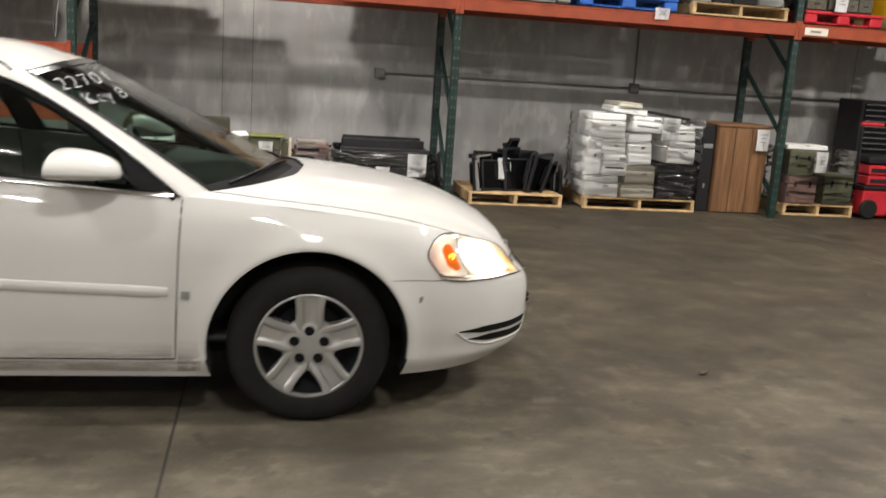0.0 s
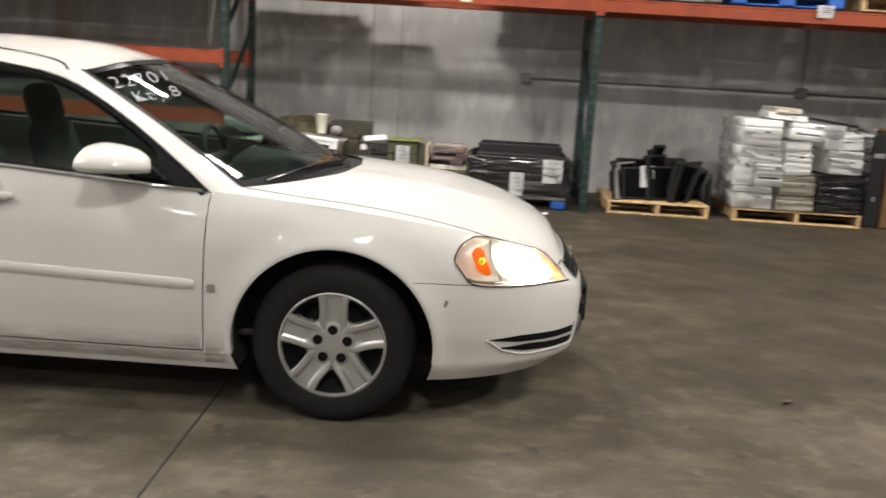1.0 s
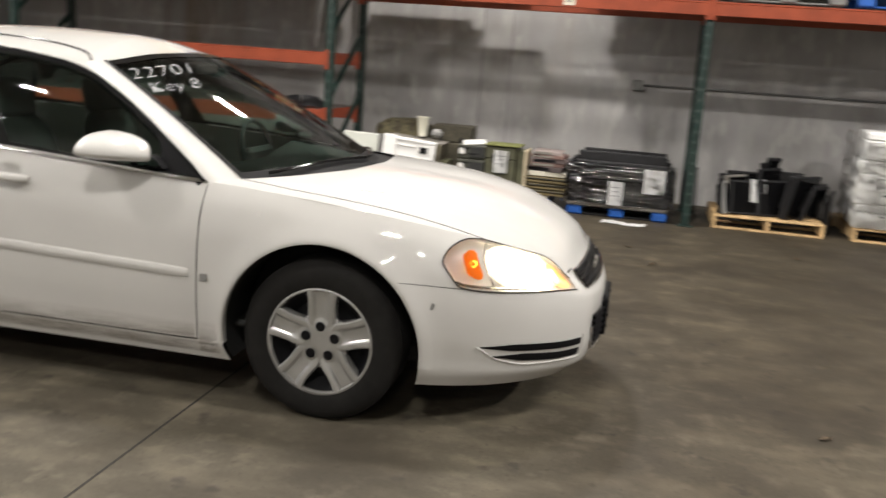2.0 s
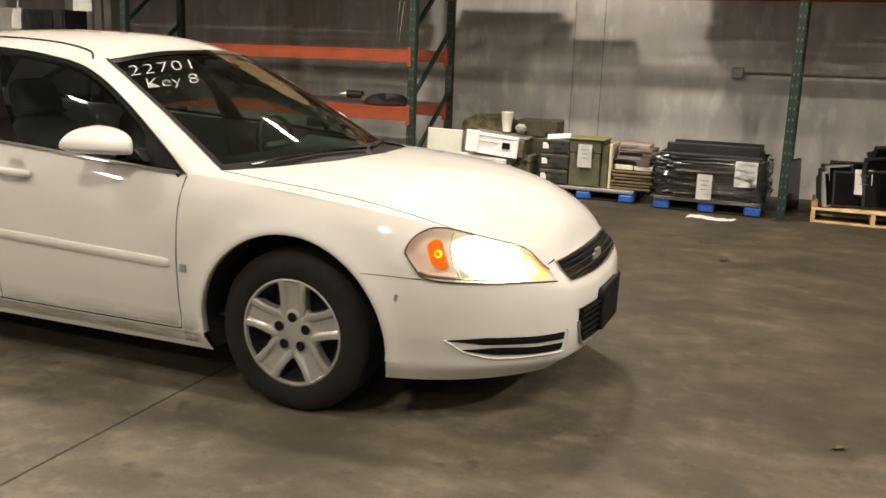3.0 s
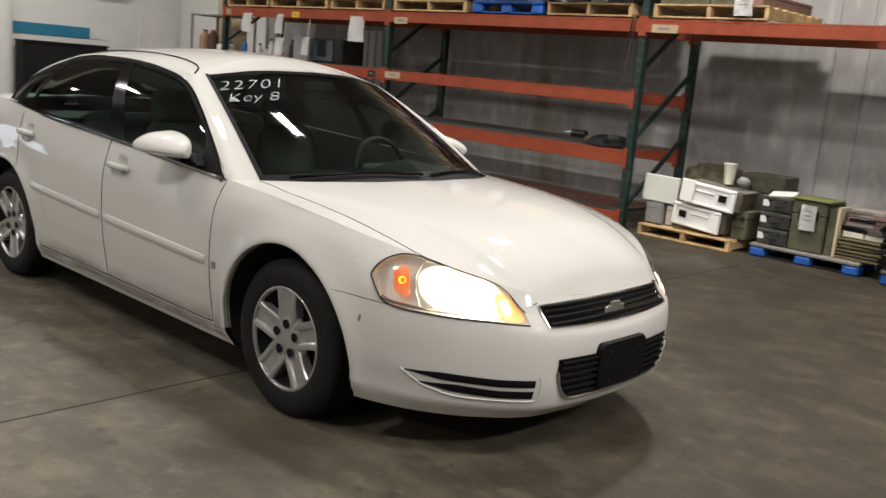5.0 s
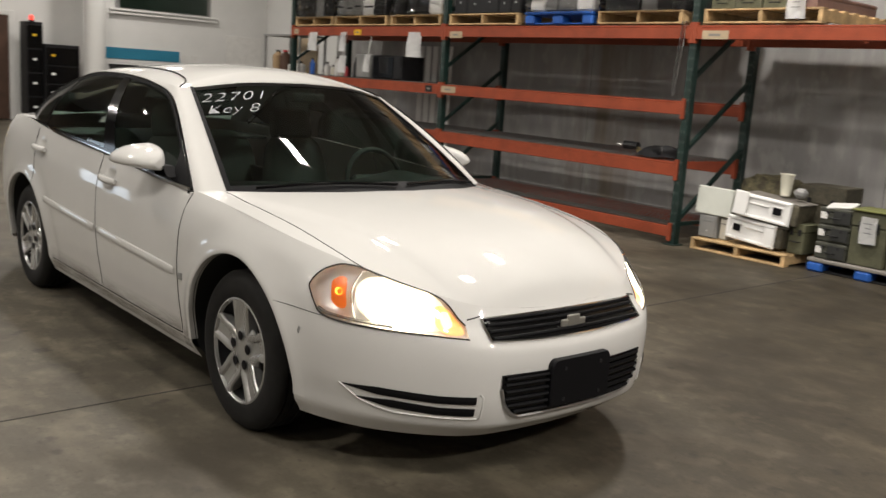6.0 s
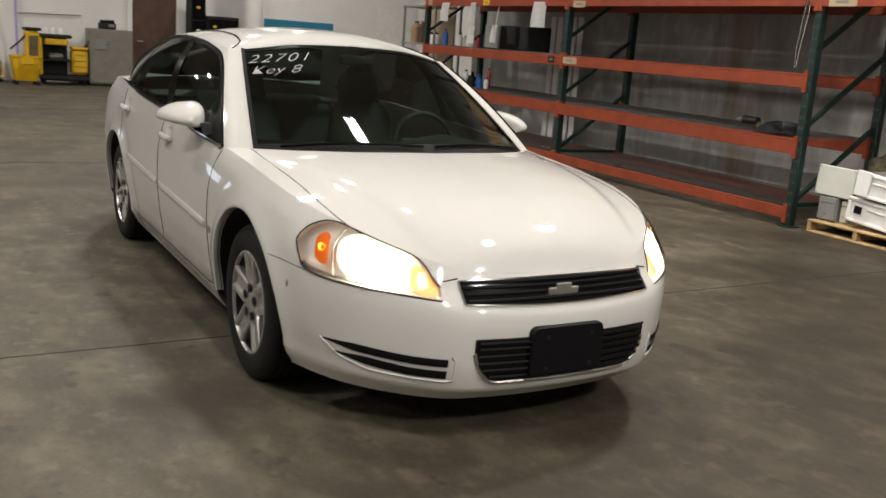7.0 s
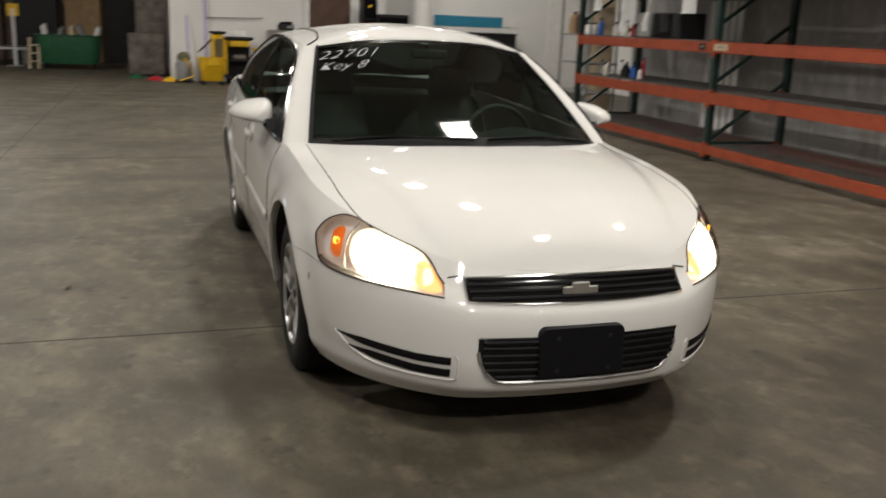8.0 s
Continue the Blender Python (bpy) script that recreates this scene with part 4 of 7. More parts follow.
# underside and axle shadows
part("underbody", box(-3.7, 0.62, -0.62, 0.62, 0.21, 0.30, 0.02), "underbody", car)
part("engine_block", box(-0.38, 0.80, -0.50, 0.50, 0.31, 0.70, 0.04), "underbody", car)
part("sill_floor", box(-2.35, -0.47, -0.84, 0.84, 0.205, 0.26, 0.01), "underbody", car)


# ---- headlamps ----
def headlamp(side):
    def lens_point(i, j, n, m, out):
        u = LAMP_U0 + (LAMP_U1 - LAMP_U0) * i / n
        lo, hi = lamp_span(u)
        v = lo + (hi - lo) * j / m
        return skin(u, v, side, out)
    n, m = 48, 14
    bm = bmesh.new()
    grid(bm, [[lens_point(i, j, n, m, 0.002 + 0.010 * max(0.0, math.sin(math.pi * i / n) * math.sin(math.pi * j / m)) ** 0.5) for j in range(m + 1)] for i in range(n + 1)])
    lamp = part("headlamp", bm, "lens", car, "clear headlamp lens", smooth=True)
    bm = bmesh.new()
    grid(bm, [[lens_point(i, j, n, m, -0.002 - 0.075 * max(0.0, math.sin(math.pi * i / n) * math.sin(math.pi * j / m)) ** 0.35) for j in range(m + 1)] for i in range(n + 1)])
    part("lamp_housing", bm, "reflector", lamp, "chromed lamp housing", smooth=True)
    rim = [lens_point(i, 0, n, m, 0.003) for i in range(n + 1)] + [lens_point(n, j, n, m, 0.003) for j in range(m + 1)] + [lens_point(n - i, m, n, m, 0.003) for i in range(n + 1)]
    part("lamp_seal", tube(bmesh.new(), rim, 0.0030, 6), "dark", lamp)
    part("lower_bezel", tube(bmesh.new(), [lens_point(i, 1.1, n, m, -0.004) for i in range(22, 46)], 0.006, 6), "silver", lamp)
    part("bowl_edge", tube(bmesh.new(), [lens_point(33.2 + 1.2 * math.sin(j / 12 * math.pi), j, n, m, -0.010) for j in range(1, 14)], 0.0035, 6), "silver", lamp)

    def bowl(name, i, j, r, mat, sink, squash=1.0):
        c = lens_point(i, j, n, m, -sink)
        o = (lens_point(i, j, n, m, 0.05) - c).normalized()
        a = o.cross(Vector((0, 0, 1))).normalized()
        b = a.cross(o)
        bm = bmesh.new()
        rows = []
        for k in range(25):
            t = math.tau * k / 24
            rows.append([c + (a * math.cos(t) * squash + b * math.sin(t)) * r * q + o * (0.02 * q * q) for q in (0.01, 0.35, 0.7, 1.0)])
        grid(bm, rows)
        part(name, bm, mat, lamp, smooth=True)
    def glow(name, ci, cj, ri, rj, mat, sink, label):
        """A glowing bowl that follows the lens."""
        bm = bmesh.new()
        rows = []
        for k in range(41):
            t = math.tau * k / 40
            row = []
            for q in (0.02, 0.3, 0.55, 0.75, 0.9, 1.0):
                s, h = math.cos(t), math.sin(t)
                i, j = ci + ri * q * math.copysign(abs(s) ** 0.8, s), cj + rj * q * math.copysign(abs(h) ** 0.8, h)
                row.append(lens_point(i, j, n, m, -sink - 0.03 * (1 - q * q)))
            rows.append(row)
        grid(bm, rows)
        part(name, bm, mat, lamp, label, smooth=True)
    glow("low_beam", 20.5, 6.2, 8.6, 5.4, "beam", 0.006, "glaring white low beam")
    # inner and outer bowls carry the beam's bloom as their own emission
    glow("inner_bowl", 20.0, 6.6, 11.4, 6.6, "bowl", 0.014, "inner reflector bowl whose own glow stands in for the beam's glare")
    glow("reflector_bowl", 18.5, 7.0, 15.0, 6.95, "halo", 0.024, "outer reflector bowl whose soft glow stands in for the beam's halo")
    glow("parking_lamp", 5.0, 6.2, 4.2, 5.6, "park", 0.012, "warm orange parking lamp")
    bm = bmesh.new()
    grid(bm, [[lens_point(i, j, n, m, -0.012) for j in (3.0 + k, 5, 7, 9, 11.0 - k)] for i, k in ((36.2, 1.2), (36.8, 0.4), (38.0, 0.0), (39.2, 0.2), (40.6, 1.0), (41.2, 1.8))])
    part("side_reflector", bm, "amber", lamp, "amber side reflector", smooth=True)
    bowl("side_marker", 38.4, 7.4, 0.014, "amber_lit", 0.022)


for sd in (-1, 1):
    headlamp(sd)


# ---- grilles, bracket and bumper vents ----
for sd in (-1, 1):
    shut_line([Vector((front_x(y, z) + 0.001, sd * y, z)) for y, z in [(0.470 - 0.054 * k / 6, 0.638 + 0.010 * k / 6) for k in range(7)]], 0.003)


def nose_patch(name, mat, y0, y1, z0, z1, out, ny=30, nz=4, parent=None, label=""):
    """A panel that follows the nose; edges may be functions of y or numbers."""
    bm = bmesh.new()
    rows = []
    for i in range(ny + 1):
        y = y0 + (y1 - y0) * i / ny
        a, b = (f(y) if callable(f) else f for f in (z0, z1))
        rows.append([Vector((front_x(y, a + (b - a) * j / nz) + out, y, a + (b - a) * j / nz)) for j in range(nz + 1)])
    grid(bm, rows)
    return part(name, bm, mat, parent or car, label)


def grille_low(y):
    return 0.560 + 0.010 * (y / 0.4) ** 2


def grille_high(y):
    return 0.645 - 0.004 * (y / 0.4) ** 2


grille = nose_patch("upper_grille", "black", -0.415, 0.415, grille_low, grille_high, 0.004, 30, 4, None, "black slatted grille")
for zc in (0.58, 0.60, 0.62, 0.637):
    bm = bmesh.new()
    tube(bm, [(front_x(y, zc) + 0.008, y, zc) for y in [-0.405 + 0.81 * k / 30 for k in range(31)]], 0.0065, 6)
    part("slat", bm, "slat", grille)
for f, nm in ((grille_low, "chrome_strip"), (grille_high, "chrome_strip")):
    bm = bmesh.new()
    tube(bm, [(front_x(y, f(y)) + 0.006, y, f(y)) for y in [-0.418 + 0.836 * k / 30 for k in range(31)]], 0.0055, 6)
    part(nm, bm, "chrome", grille)
for s in (-1, 1):
    bm = bmesh.new()
    tube(bm, [(front_x(0.418, z) + 0.008, s * 0.418, z) for z in (0.572, 0.59, 0.615, 0.642)], 0.004, 6)
    part("chrome_strip", bm, "chrome", grille)
bx = front_x(0, 0.6) + 0.018
bm = bmesh.new()
chamfer_box(bm, bx - 0.006, bx + 0.006, -0.068, 0.068, 0.583, 0.612, 0.004)
chamfer_box(bm, bx - 0.005, bx + 0.007, -0.034, 0.034, 0.567, 0.628, 0.004)
part("badge", bm, "gold", grille, "plain silver-grey badge")


def mouth_low(y):
    d = min(1.0, max(0.0, (abs(y) - 0.285) / 0.101))
    return 0.281 + 0.155 * (1 - math.sqrt(1 - d * d * 0.94))


def mouth_high(y):
    return 0.446


mouth = nose_patch("lower_grille", "black", -0.386, 0.386, mouth_low, mouth_high, 0.004, 48, 6, None, "black lower grille opening")
for zc in (0.305, 0.332, 0.359, 0.386, 0.413, 0.436):
    bm = bmesh.new()
    tube(bm, [(front_x(y, zc) + 0.009, y, zc) for y in [(0.372 - 0.55 * max(0.0, 0.36 - zc) - 6 * max(0.0, 0.325 - zc) ** 1.5) * (k / 15 - 1) for k in range(31)]], 0.007, 6)
    part("slat", bm, "slat", mouth)
bm = bmesh.new()
rim = [(y, mouth_low(y)) for y in [-0.386 + 0.772 * k / 60 for k in range(61)]]
tube(bm, [(front_x(y, z) + 0.005, y, z) for y, z in rim], 0.0065, 6)
part("grille_surround", bm, "steel", mouth)
bm = bmesh.new()
rim = [(-0.386 + 0.772 * k / 30, mouth_high(0)) for k in range(31)]
tube(bm, [(front_x(y, z) + 0.004, y, z) for y, z in rim], 0.005, 6)
part("grille_rim", bm, "black", mouth)
px = front_x(0, 0.4)
bm = bmesh.new()
ring = []
for cy, cz, a0 in ((0.150, 0.488, 0), (-0.178, 0.488, 90), (-0.175, 0.305, 180), (0.152, 0.305, 270)):
    r = 0.03 if a0 < 180 else 0.014
    for k in range(6):
        a = math.radians(a0 + 18 * k)
        ring.append((cy - math.copysign(r, math.cos(math.radians(a0 + 45))) + r * math.cos(a), cz - math.copysign(r, math.sin(math.radians(a0 + 45))) + r * math.sin(a)))
vs = grid(bm, [[(x, y0 * s - 0.0115 * (1 - s) * -1, 0.39 + (z0 - 0.39) * s) for y0, z0 in ring] for x, s in ((px - 0.01, 1.0), (px + 0.014, 1.0), (px + 0.02, 0.97))], close=True)
bm.faces.new(vs[-1])
plate = part("plate_bracket", bm, "slat", car, "empty black number plate bracket")
for y in (-0.11, 0.09):
    for z in (0.33, 0.45):
        bm = bmesh.new()
        tube(bm, [(px + 0.018, y, z), (px + 0.024, y, z)], 0.008, 8)
        part("bolt", bm, "dark", plate)


def vent(side):
    def at(q, z, out):
        y = side * (0.80 - 0.33 * q)
        return Vector((front_x(y, z) + out * 0.75, y + side * out * 0.6, z))
    for z_left, z_right, h in ((0.372, 0.358, 0.030), (0.334, 0.312, 0.032)):
        bm2 = bmesh.new()
        rr = []
        start = 0.0 if h == 0.030 else 0.10
        for k in range(25):
            q = start + (1 - start) * k / 24
            zc = z_left + (z_right - z_left) * min(1, q * 1.5)
            hh = h * min(1.0, 0.15 + 4 * (q - start)) * 0.5
            rr.append([at(q, zc - hh, 0.003), at(q, zc, 0.0045), at(q, zc + hh, 0.003)])
        grid(bm2, rr)
        part("bumper_vent", bm2, "slat", car, "black slot in the bumper")
    line = []
    for k in range(33):
        q = -0.015 + 1.085 * k / 32
        zc = spline([(-0.015, 0.372), (0.15, 0.315), (0.4, 0.288), (1.0, 0.284), (1.07, 0.290)], q)
        line.append(at(q, zc, 0.001))
    line += [at(1.07, 0.33, 0.001), at(1.065, 0.37, 0.001), at(1.03, 0.383, 0.001)]
    part("vent_rim", tube(bmesh.new(), line, 0.0042, 6), "paint", car, smooth=True)


for sd in (-1, 1):
    vent(sd)

# road dirt low on the doors and behind the wheel
for sd in (-1, 1):
    for xa, xb, za, zb in ((-0.43, -0.52, 0.215, 0.36), (-0.54, -1.52, 0.278, 0.345), (-1.56, -2.36, 0.278, 0.345), (-0.45, -2.36, 0.215, 0.262)):
        bm = bmesh.new()
        grid(bm, [[Vector((xa + (xb - xa) * i / 24, sd * (side_y(xa + (xb - xa) * i / 24, za + (zb - za) * j / 4) + 0.0016), za + (zb - za) * j / 4)) for j in range(5)] for i in range(25)])
        part("road_dirt", bm, "dirt", car, "dried road dirt", smooth=True)

# tail lamps
for sd in (-1, 1):
    bm = bmesh.new()
    grid(bm, [[skin(2.42 + 0.28 * i / 8, 0.68 + 0.24 * j / 6, sd, 0.004) for j in range(7)] for i in range(9)])
    part("tail_lamp", bm, "tail", car, "red tail lamp", smooth=True)

# ---- cabin ----
part("cabin_floor", box(-3.1, -0.3, -0.78, 0.78, 0.31, 0.34, 0.01), "dash", car)
bm = bmesh.new()
rows = []
for k in range(25):
    y = -0.76 + 1.52 * k / 24
    b = 0.35 * (abs(y) / 0.76) ** 2
    hood = 0.045 * math.exp(-((y - 0.38) / 0.2) ** 2)
    rows.append([(-0.20 - b, y, 0.93), (-0.42 - b * 0.7, y, 0.945 + hood * 0.5), (-0.62 - b * 0.4, y, 0.94 + hood), (-0.72 - b * 0.3, y, 0.88 + hood), (-0.70, y, 0.7), (-0.6, y, 0.45)])
grid(bm, rows)
part("dashboard", bm, "dash", car, smooth=True)
bm = bmesh.new()
rows = []
cw = Vector((-0.84, 0.38, 0.90))
for k in range(29):
    a = math.tau * k / 28
    rows.append([cw + Vector((0.25 * (0.185 + 0.014 * math.cos(b)) * math.sin(a) * -1 - 0.014 * math.sin(b), (0.185 + 0.014 * math.cos(b)) * math.cos(a), 0.95 * (0.185 + 0.014 * math.cos(b)) * math.sin(a))) for b in [math.tau * j / 8 for j in range(9)]])
grid(bm, rows)
sw = part("steering_wheel", bm, "dash", car, smooth=True)
part("wheel_boss", box(-0.03, 0.03, -0.16, 0.16, -0.05, 0.04, 0.02, Matrix.Translation(cw)), "dash", sw)


def cushion(wide, deep, z0, z1, m, narrow=0.8):
    """An upholstered pad: rounded all over, a little narrower towards its top."""
    bm = bmesh.new()
    rows = []
    for k in range(15):
        v = -1 + 2 * k / 14
        swell = max(0.02, 1 - abs(v) ** 4) ** 0.5
        w = wide * (1 + (narrow - 1) * (v + 1) / 2) * (0.72 + 0.28 * swell)
        d = deep * (0.35 + 0.65 * swell)
        rows.append([m @ Vector((d * math.copysign(abs(math.cos(a)) ** 0.6, math.cos(a)), w * math.copysign(abs(math.sin(a)) ** 0.6, math.sin(a)), z0 + (z1 - z0) * (v + 1) / 2)) for a in [math.tau * j / 28 for j in range(28)]])
    vs = grid(bm, rows, close=True)
    bm.faces.new(vs[0])
    bm.faces.new(vs[-1])
    return bm


def seat(x, y, w, h, head=True):
    bm = bmesh.new()
    chamfer_box(bm, -0.28, 0.26, -w, w, 0.34, 0.56, 0.06)
    e = part("seat", bm, "cloth", car)
    e.location = (x, y, 0)
    tilt = Matrix.Translation((-0.24, 0, 0.5)) @ pose(0, 0, 0, 0, -16, 0)
    part("backrest", cushion(w, 0.08, 0, h, tilt, 0.78 if head else 0.95), "cloth", e, smooth=True)
    if head:
        part("headrest", cushion(0.145, 0.06, h - 0.01, h + 0.19, tilt, 0.85), "cloth", e, smooth=True)


seat(-1.35, -0.38, 0.25, 0.58)
seat(-1.35, 0.38, 0.25, 0.58)
seat(-2.3, 0, 0.62, 0.55, False)
bm = bmesh.new()
chamfer_box(bm, -0.015, 0.015, -0.10, 0.10, -0.025, 0.025, 0.012, Matrix.Translation((-0.96, 0.0, 1.34)))
part("inner_mirror", bm, "dash", car)
part("parcel_shelf", box(-3.2, -2.62, -0.7, 0.7, 0.98, 1.0, 0.005), "dash", car)


# marker writing on the windscreen
def writing(text, s, t, size, turn):
    c = bpy.data.curves.new("writing", "FONT")
    c.body, c.size, c.extrude, c.offset, c.shear = text, size, 0.0004, -0.0029, 0.22
    c.space_character = 1.15 if text.isdigit() else 1.0
    c.materials.append(M["marker"])
    ob = new("window_writing", c)
    o, a, b = house(s, t, -1, 0.006), house(s - 0.25, t, -1, 0.006), house(s, t + 0.1, -1, 0.006)
    ex = (a - o).normalized()
    ez = ex.cross((b - o).normalized()).normalized()
    ey = ez.cross(ex)
    m = Matrix((ex, ey, ez)).transposed().to_4x4()
    m.translation = o
    ob.parent = car
    ob.matrix_basis = m @ pose(0, 0, 0, 0, 0, turn)
    tagged(ob, "white marker lettering on the glass")


writing("22701", 1.86, 0.815, 0.116, -2)
writing("Key 8", 1.825, 0.69, 0.108, -2)


# ---- pallet racks ----
POSTS = [-9.57, -5.78, -1.99, 1.80, 5.59, 9.38]
RY0, RY1 = 9.45, 10.50
H_TOP = 4.4


def upright(x):
    e = thing("rack_upright", "dark green steel pallet rack frame with diagonal braces", "rack frame", pose(x, 0, 0), "rack frames")
    for y in (RY0, RY1):
        bm = bmesh.new()
        chamfer_box(bm, -0.038, 0.038, y - 0.012, y + 0.0, 0.012, H_TOP, 0.003)
        for s in (-1, 1):
            chamfer_box(bm, s * 0.038 - 0.002, s * 0.038 + 0.002, y + 0.001, y + 0.07, 0.012, H_TOP, 0.001)
        post = part("post", bm, "green", e)
        part("foot_plate", box(-0.07, 0.07, y - 0.05, y + 0.10, 0.0, 0.011, 0.003), "green", e)
        bm = bmesh.new()
        z = 0.12
        while z < 3.0:
            for s in (-1, 1):
                chamfer_box(bm, s * 0.018 - 0.006, s * 0.018 + 0.006, y - 0.0135, y - 0.011, z - 0.012, z + 0.012, 0.001)
            z += 0.0508 * 2
        tagged(part("slot_row", bm, "slot", post), kind="stuff")
    for za, zb in ((0.25, 0.95), (0.95, 1.65), (1.65, 2.35), (2.35, 3.05), (3.05, 3.75)):
        bm = bmesh.new()
        d = (RY1 - RY0 - 0.07)
        ang = math.degrees(math.atan2(zb - za, d))
        chamfer_box(bm, -0.02, 0.02, 0, math.hypot(d, zb - za), -0.02, 0.02, 0.003, pose(0, RY0 + 0.06, za, ang, 0, 0))
        part("brace", bm, "green", e)
    part("strut", box(-0.02, 0.02, RY0 + 0.06, RY1, 0.19, 0.23), "green", e)
    part("strut", box(-0.02, 0.02, RY0 + 0.06, RY1, 3.75, 3.79), "green", e)
    return e


for x in POSTS:
    upright(x)


def beam(xa, xb, y, z0, z1, front):
    e = thing("rack_beam", "orange-red steel pallet rack beam", "rack beam", None, "rack beams")
    s = -1 if front else 1
    ya, yb = (y - 0.03, y + 0.02) if front else (y - 0.065, y - 0.015)
    bm = bmesh.new()
    chamfer_box(bm, xa + 0.04, xb - 0.04, ya, yb, z0, z1 - 0.02, 0.004)
    chamfer_box(bm, xa + 0.04, xb - 0.04, ya + (0 if front else 0.018), yb - (0.018 if front else 0), z1 - 0.019, z1, 0.003)
    part("bar", bm, "orange", e)
    for x in (xa + 0.001, xb - 0.042):
        part("end_bracket", box(x, x + 0.041, ya - (0.004 if front else -0.002), yb + (0.002 if front else 0.004), z0 - 0.04, z1 + 0.03, 0.003), "orange", e)


LEVELS_LOW = ((0.08, 0.19), (0.69, 0.83), (1.30, 1.43))
for i, (xa, xb) in enumerate(zip(POSTS, POSTS[1:])):
    levels = [(2.03, 2.16)] + (list(LEVELS_LOW) if i < 2 else [])
    for z0, z1 in levels:
        beam(xa, xb, RY0, z0, z1, True)
        beam(xa, xb, RY1, z0, z1, False)


def wire_deck(xa, xb, z):
    bm = bmesh.new()
    y0, y1 = RY0 + 0.03, RY1 + 0.08
    x = xa + 0.06
    while x < xb - 0.05:
        chamfer_box(bm, x - 0.0025, x + 0.0025, y0, y1, z, z + 0.005, 0.001)
        x += 0.062
    y = y0 + 0.03
    while y < y1:
        chamfer_box(bm, xa + 0.05, xb - 0.05, y - 0.0025, y + 0.0025, z - 0.006, z - 0.001, 0.001)
        y += 0.105
    solid("wire_deck", bm, "wire", "galvanised wire mesh rack deck", "rack deck", None, "wire decks")


for i, (xa, xb) in enumerate(zip(POSTS, POSTS[1:])):
    wire_deck(xa, xb, 2.168)
    if i < 2:
        wire_deck(xa, xb, 0.198)
        wire_deck(xa, xb, 0.838)
    if i == 0:
        wire_deck(xa, xb, 1.438)


# ---- pallets ----
def wood_pallet(x0, x1, y0, y1, z=0.0, label="pine wooden pallet", h=0.135):
    e = thing("wooden_pallet", label, "pallet", pose(x0, y0, z), "pallets")
    w, d = x1 - x0, y1 - y0
    for k in range(3):
        x = k * (w - 0.04) / 2
        part("stringer", box(x, x + 0.04, 0.004, d - 0.004, 0.0185, h - 0.0185, 0.003), "pine", e)
    n = 7
    for k in range(n):
        y = k * (d - 0.09) / (n - 1)
        part("deck_board", box(0, w, y, y + 0.09, h - 0.018, h, 0.003), "pine", e)
    for k in range(3):
        y = k * (d - 0.09) / 2
        part("bottom_board", box(0, w, y, y + 0.09, 0, 0.018, 0.003), "pine", e)
    return h


def plastic_pallet(x0, x1, y0, y1, z, mat, label, h=0.14):
    e = thing("plastic_pallet", label, "pallet", pose(x0, y0, z), "pallets")
    w, d = x1 - x0, y1 - y0
    bm = bmesh.new()
    chamfer_box(bm, 0, w, 0, d, h - 0.035, h, 0.008)
    part("deck", bm, mat if z > 0 else "taupe", e)
    for i in range(3):
        for j in range(3):
            x, y = i * (w - 0.15) / 2, j * (d - 0.15) / 2
            part("foot", box(x, x + 0.15, y, y + 0.15, 0.0, h - 0.036, 0.018), mat, e)
    for j in range(3):
        y = j * (d - 0.15) / 2 + 0.03
        part("runner", box(0.151, w - 0.151, y, y + 0.09, 0.002, 0.02, 0.004), mat if z > 0 else "dark", e)
    return h


def sheet(x, y, z, w=0.14, h=0.25, yaw=0, name="paper_label", lean=0.0, bars=True):
    """A sheet of paper with grey lines, hung facing -y."""
    e = thing(name, "white printed paper sheet taped to the load", "paper", pose(x, y, z, lean, 0, yaw), "paper sheets")
    bm = bmesh.new()
    grid(bm, [[Vector((w * (i / 4 - 0.5), -0.006 - 0.010 * math.sin(i * 1.3 + j), h * (j / 4 - 0.5))) for j in range(5)] for i in range(5)])
    bmesh.ops.solidify(bm, geom=bm.faces[:], thickness=0.001)
    part("sheet", bm, "paper", e)
    if bars:
        for zz, ww in ((0.25, 0.55), (0.08, 0.35), (-0.1, 0.5)):
            part("text_bar", box(-ww * w / 2, ww * w / 2, -0.0225, -0.0215, h * zz, h * zz + 0.006, 0.0003), "ink", e)
    return e


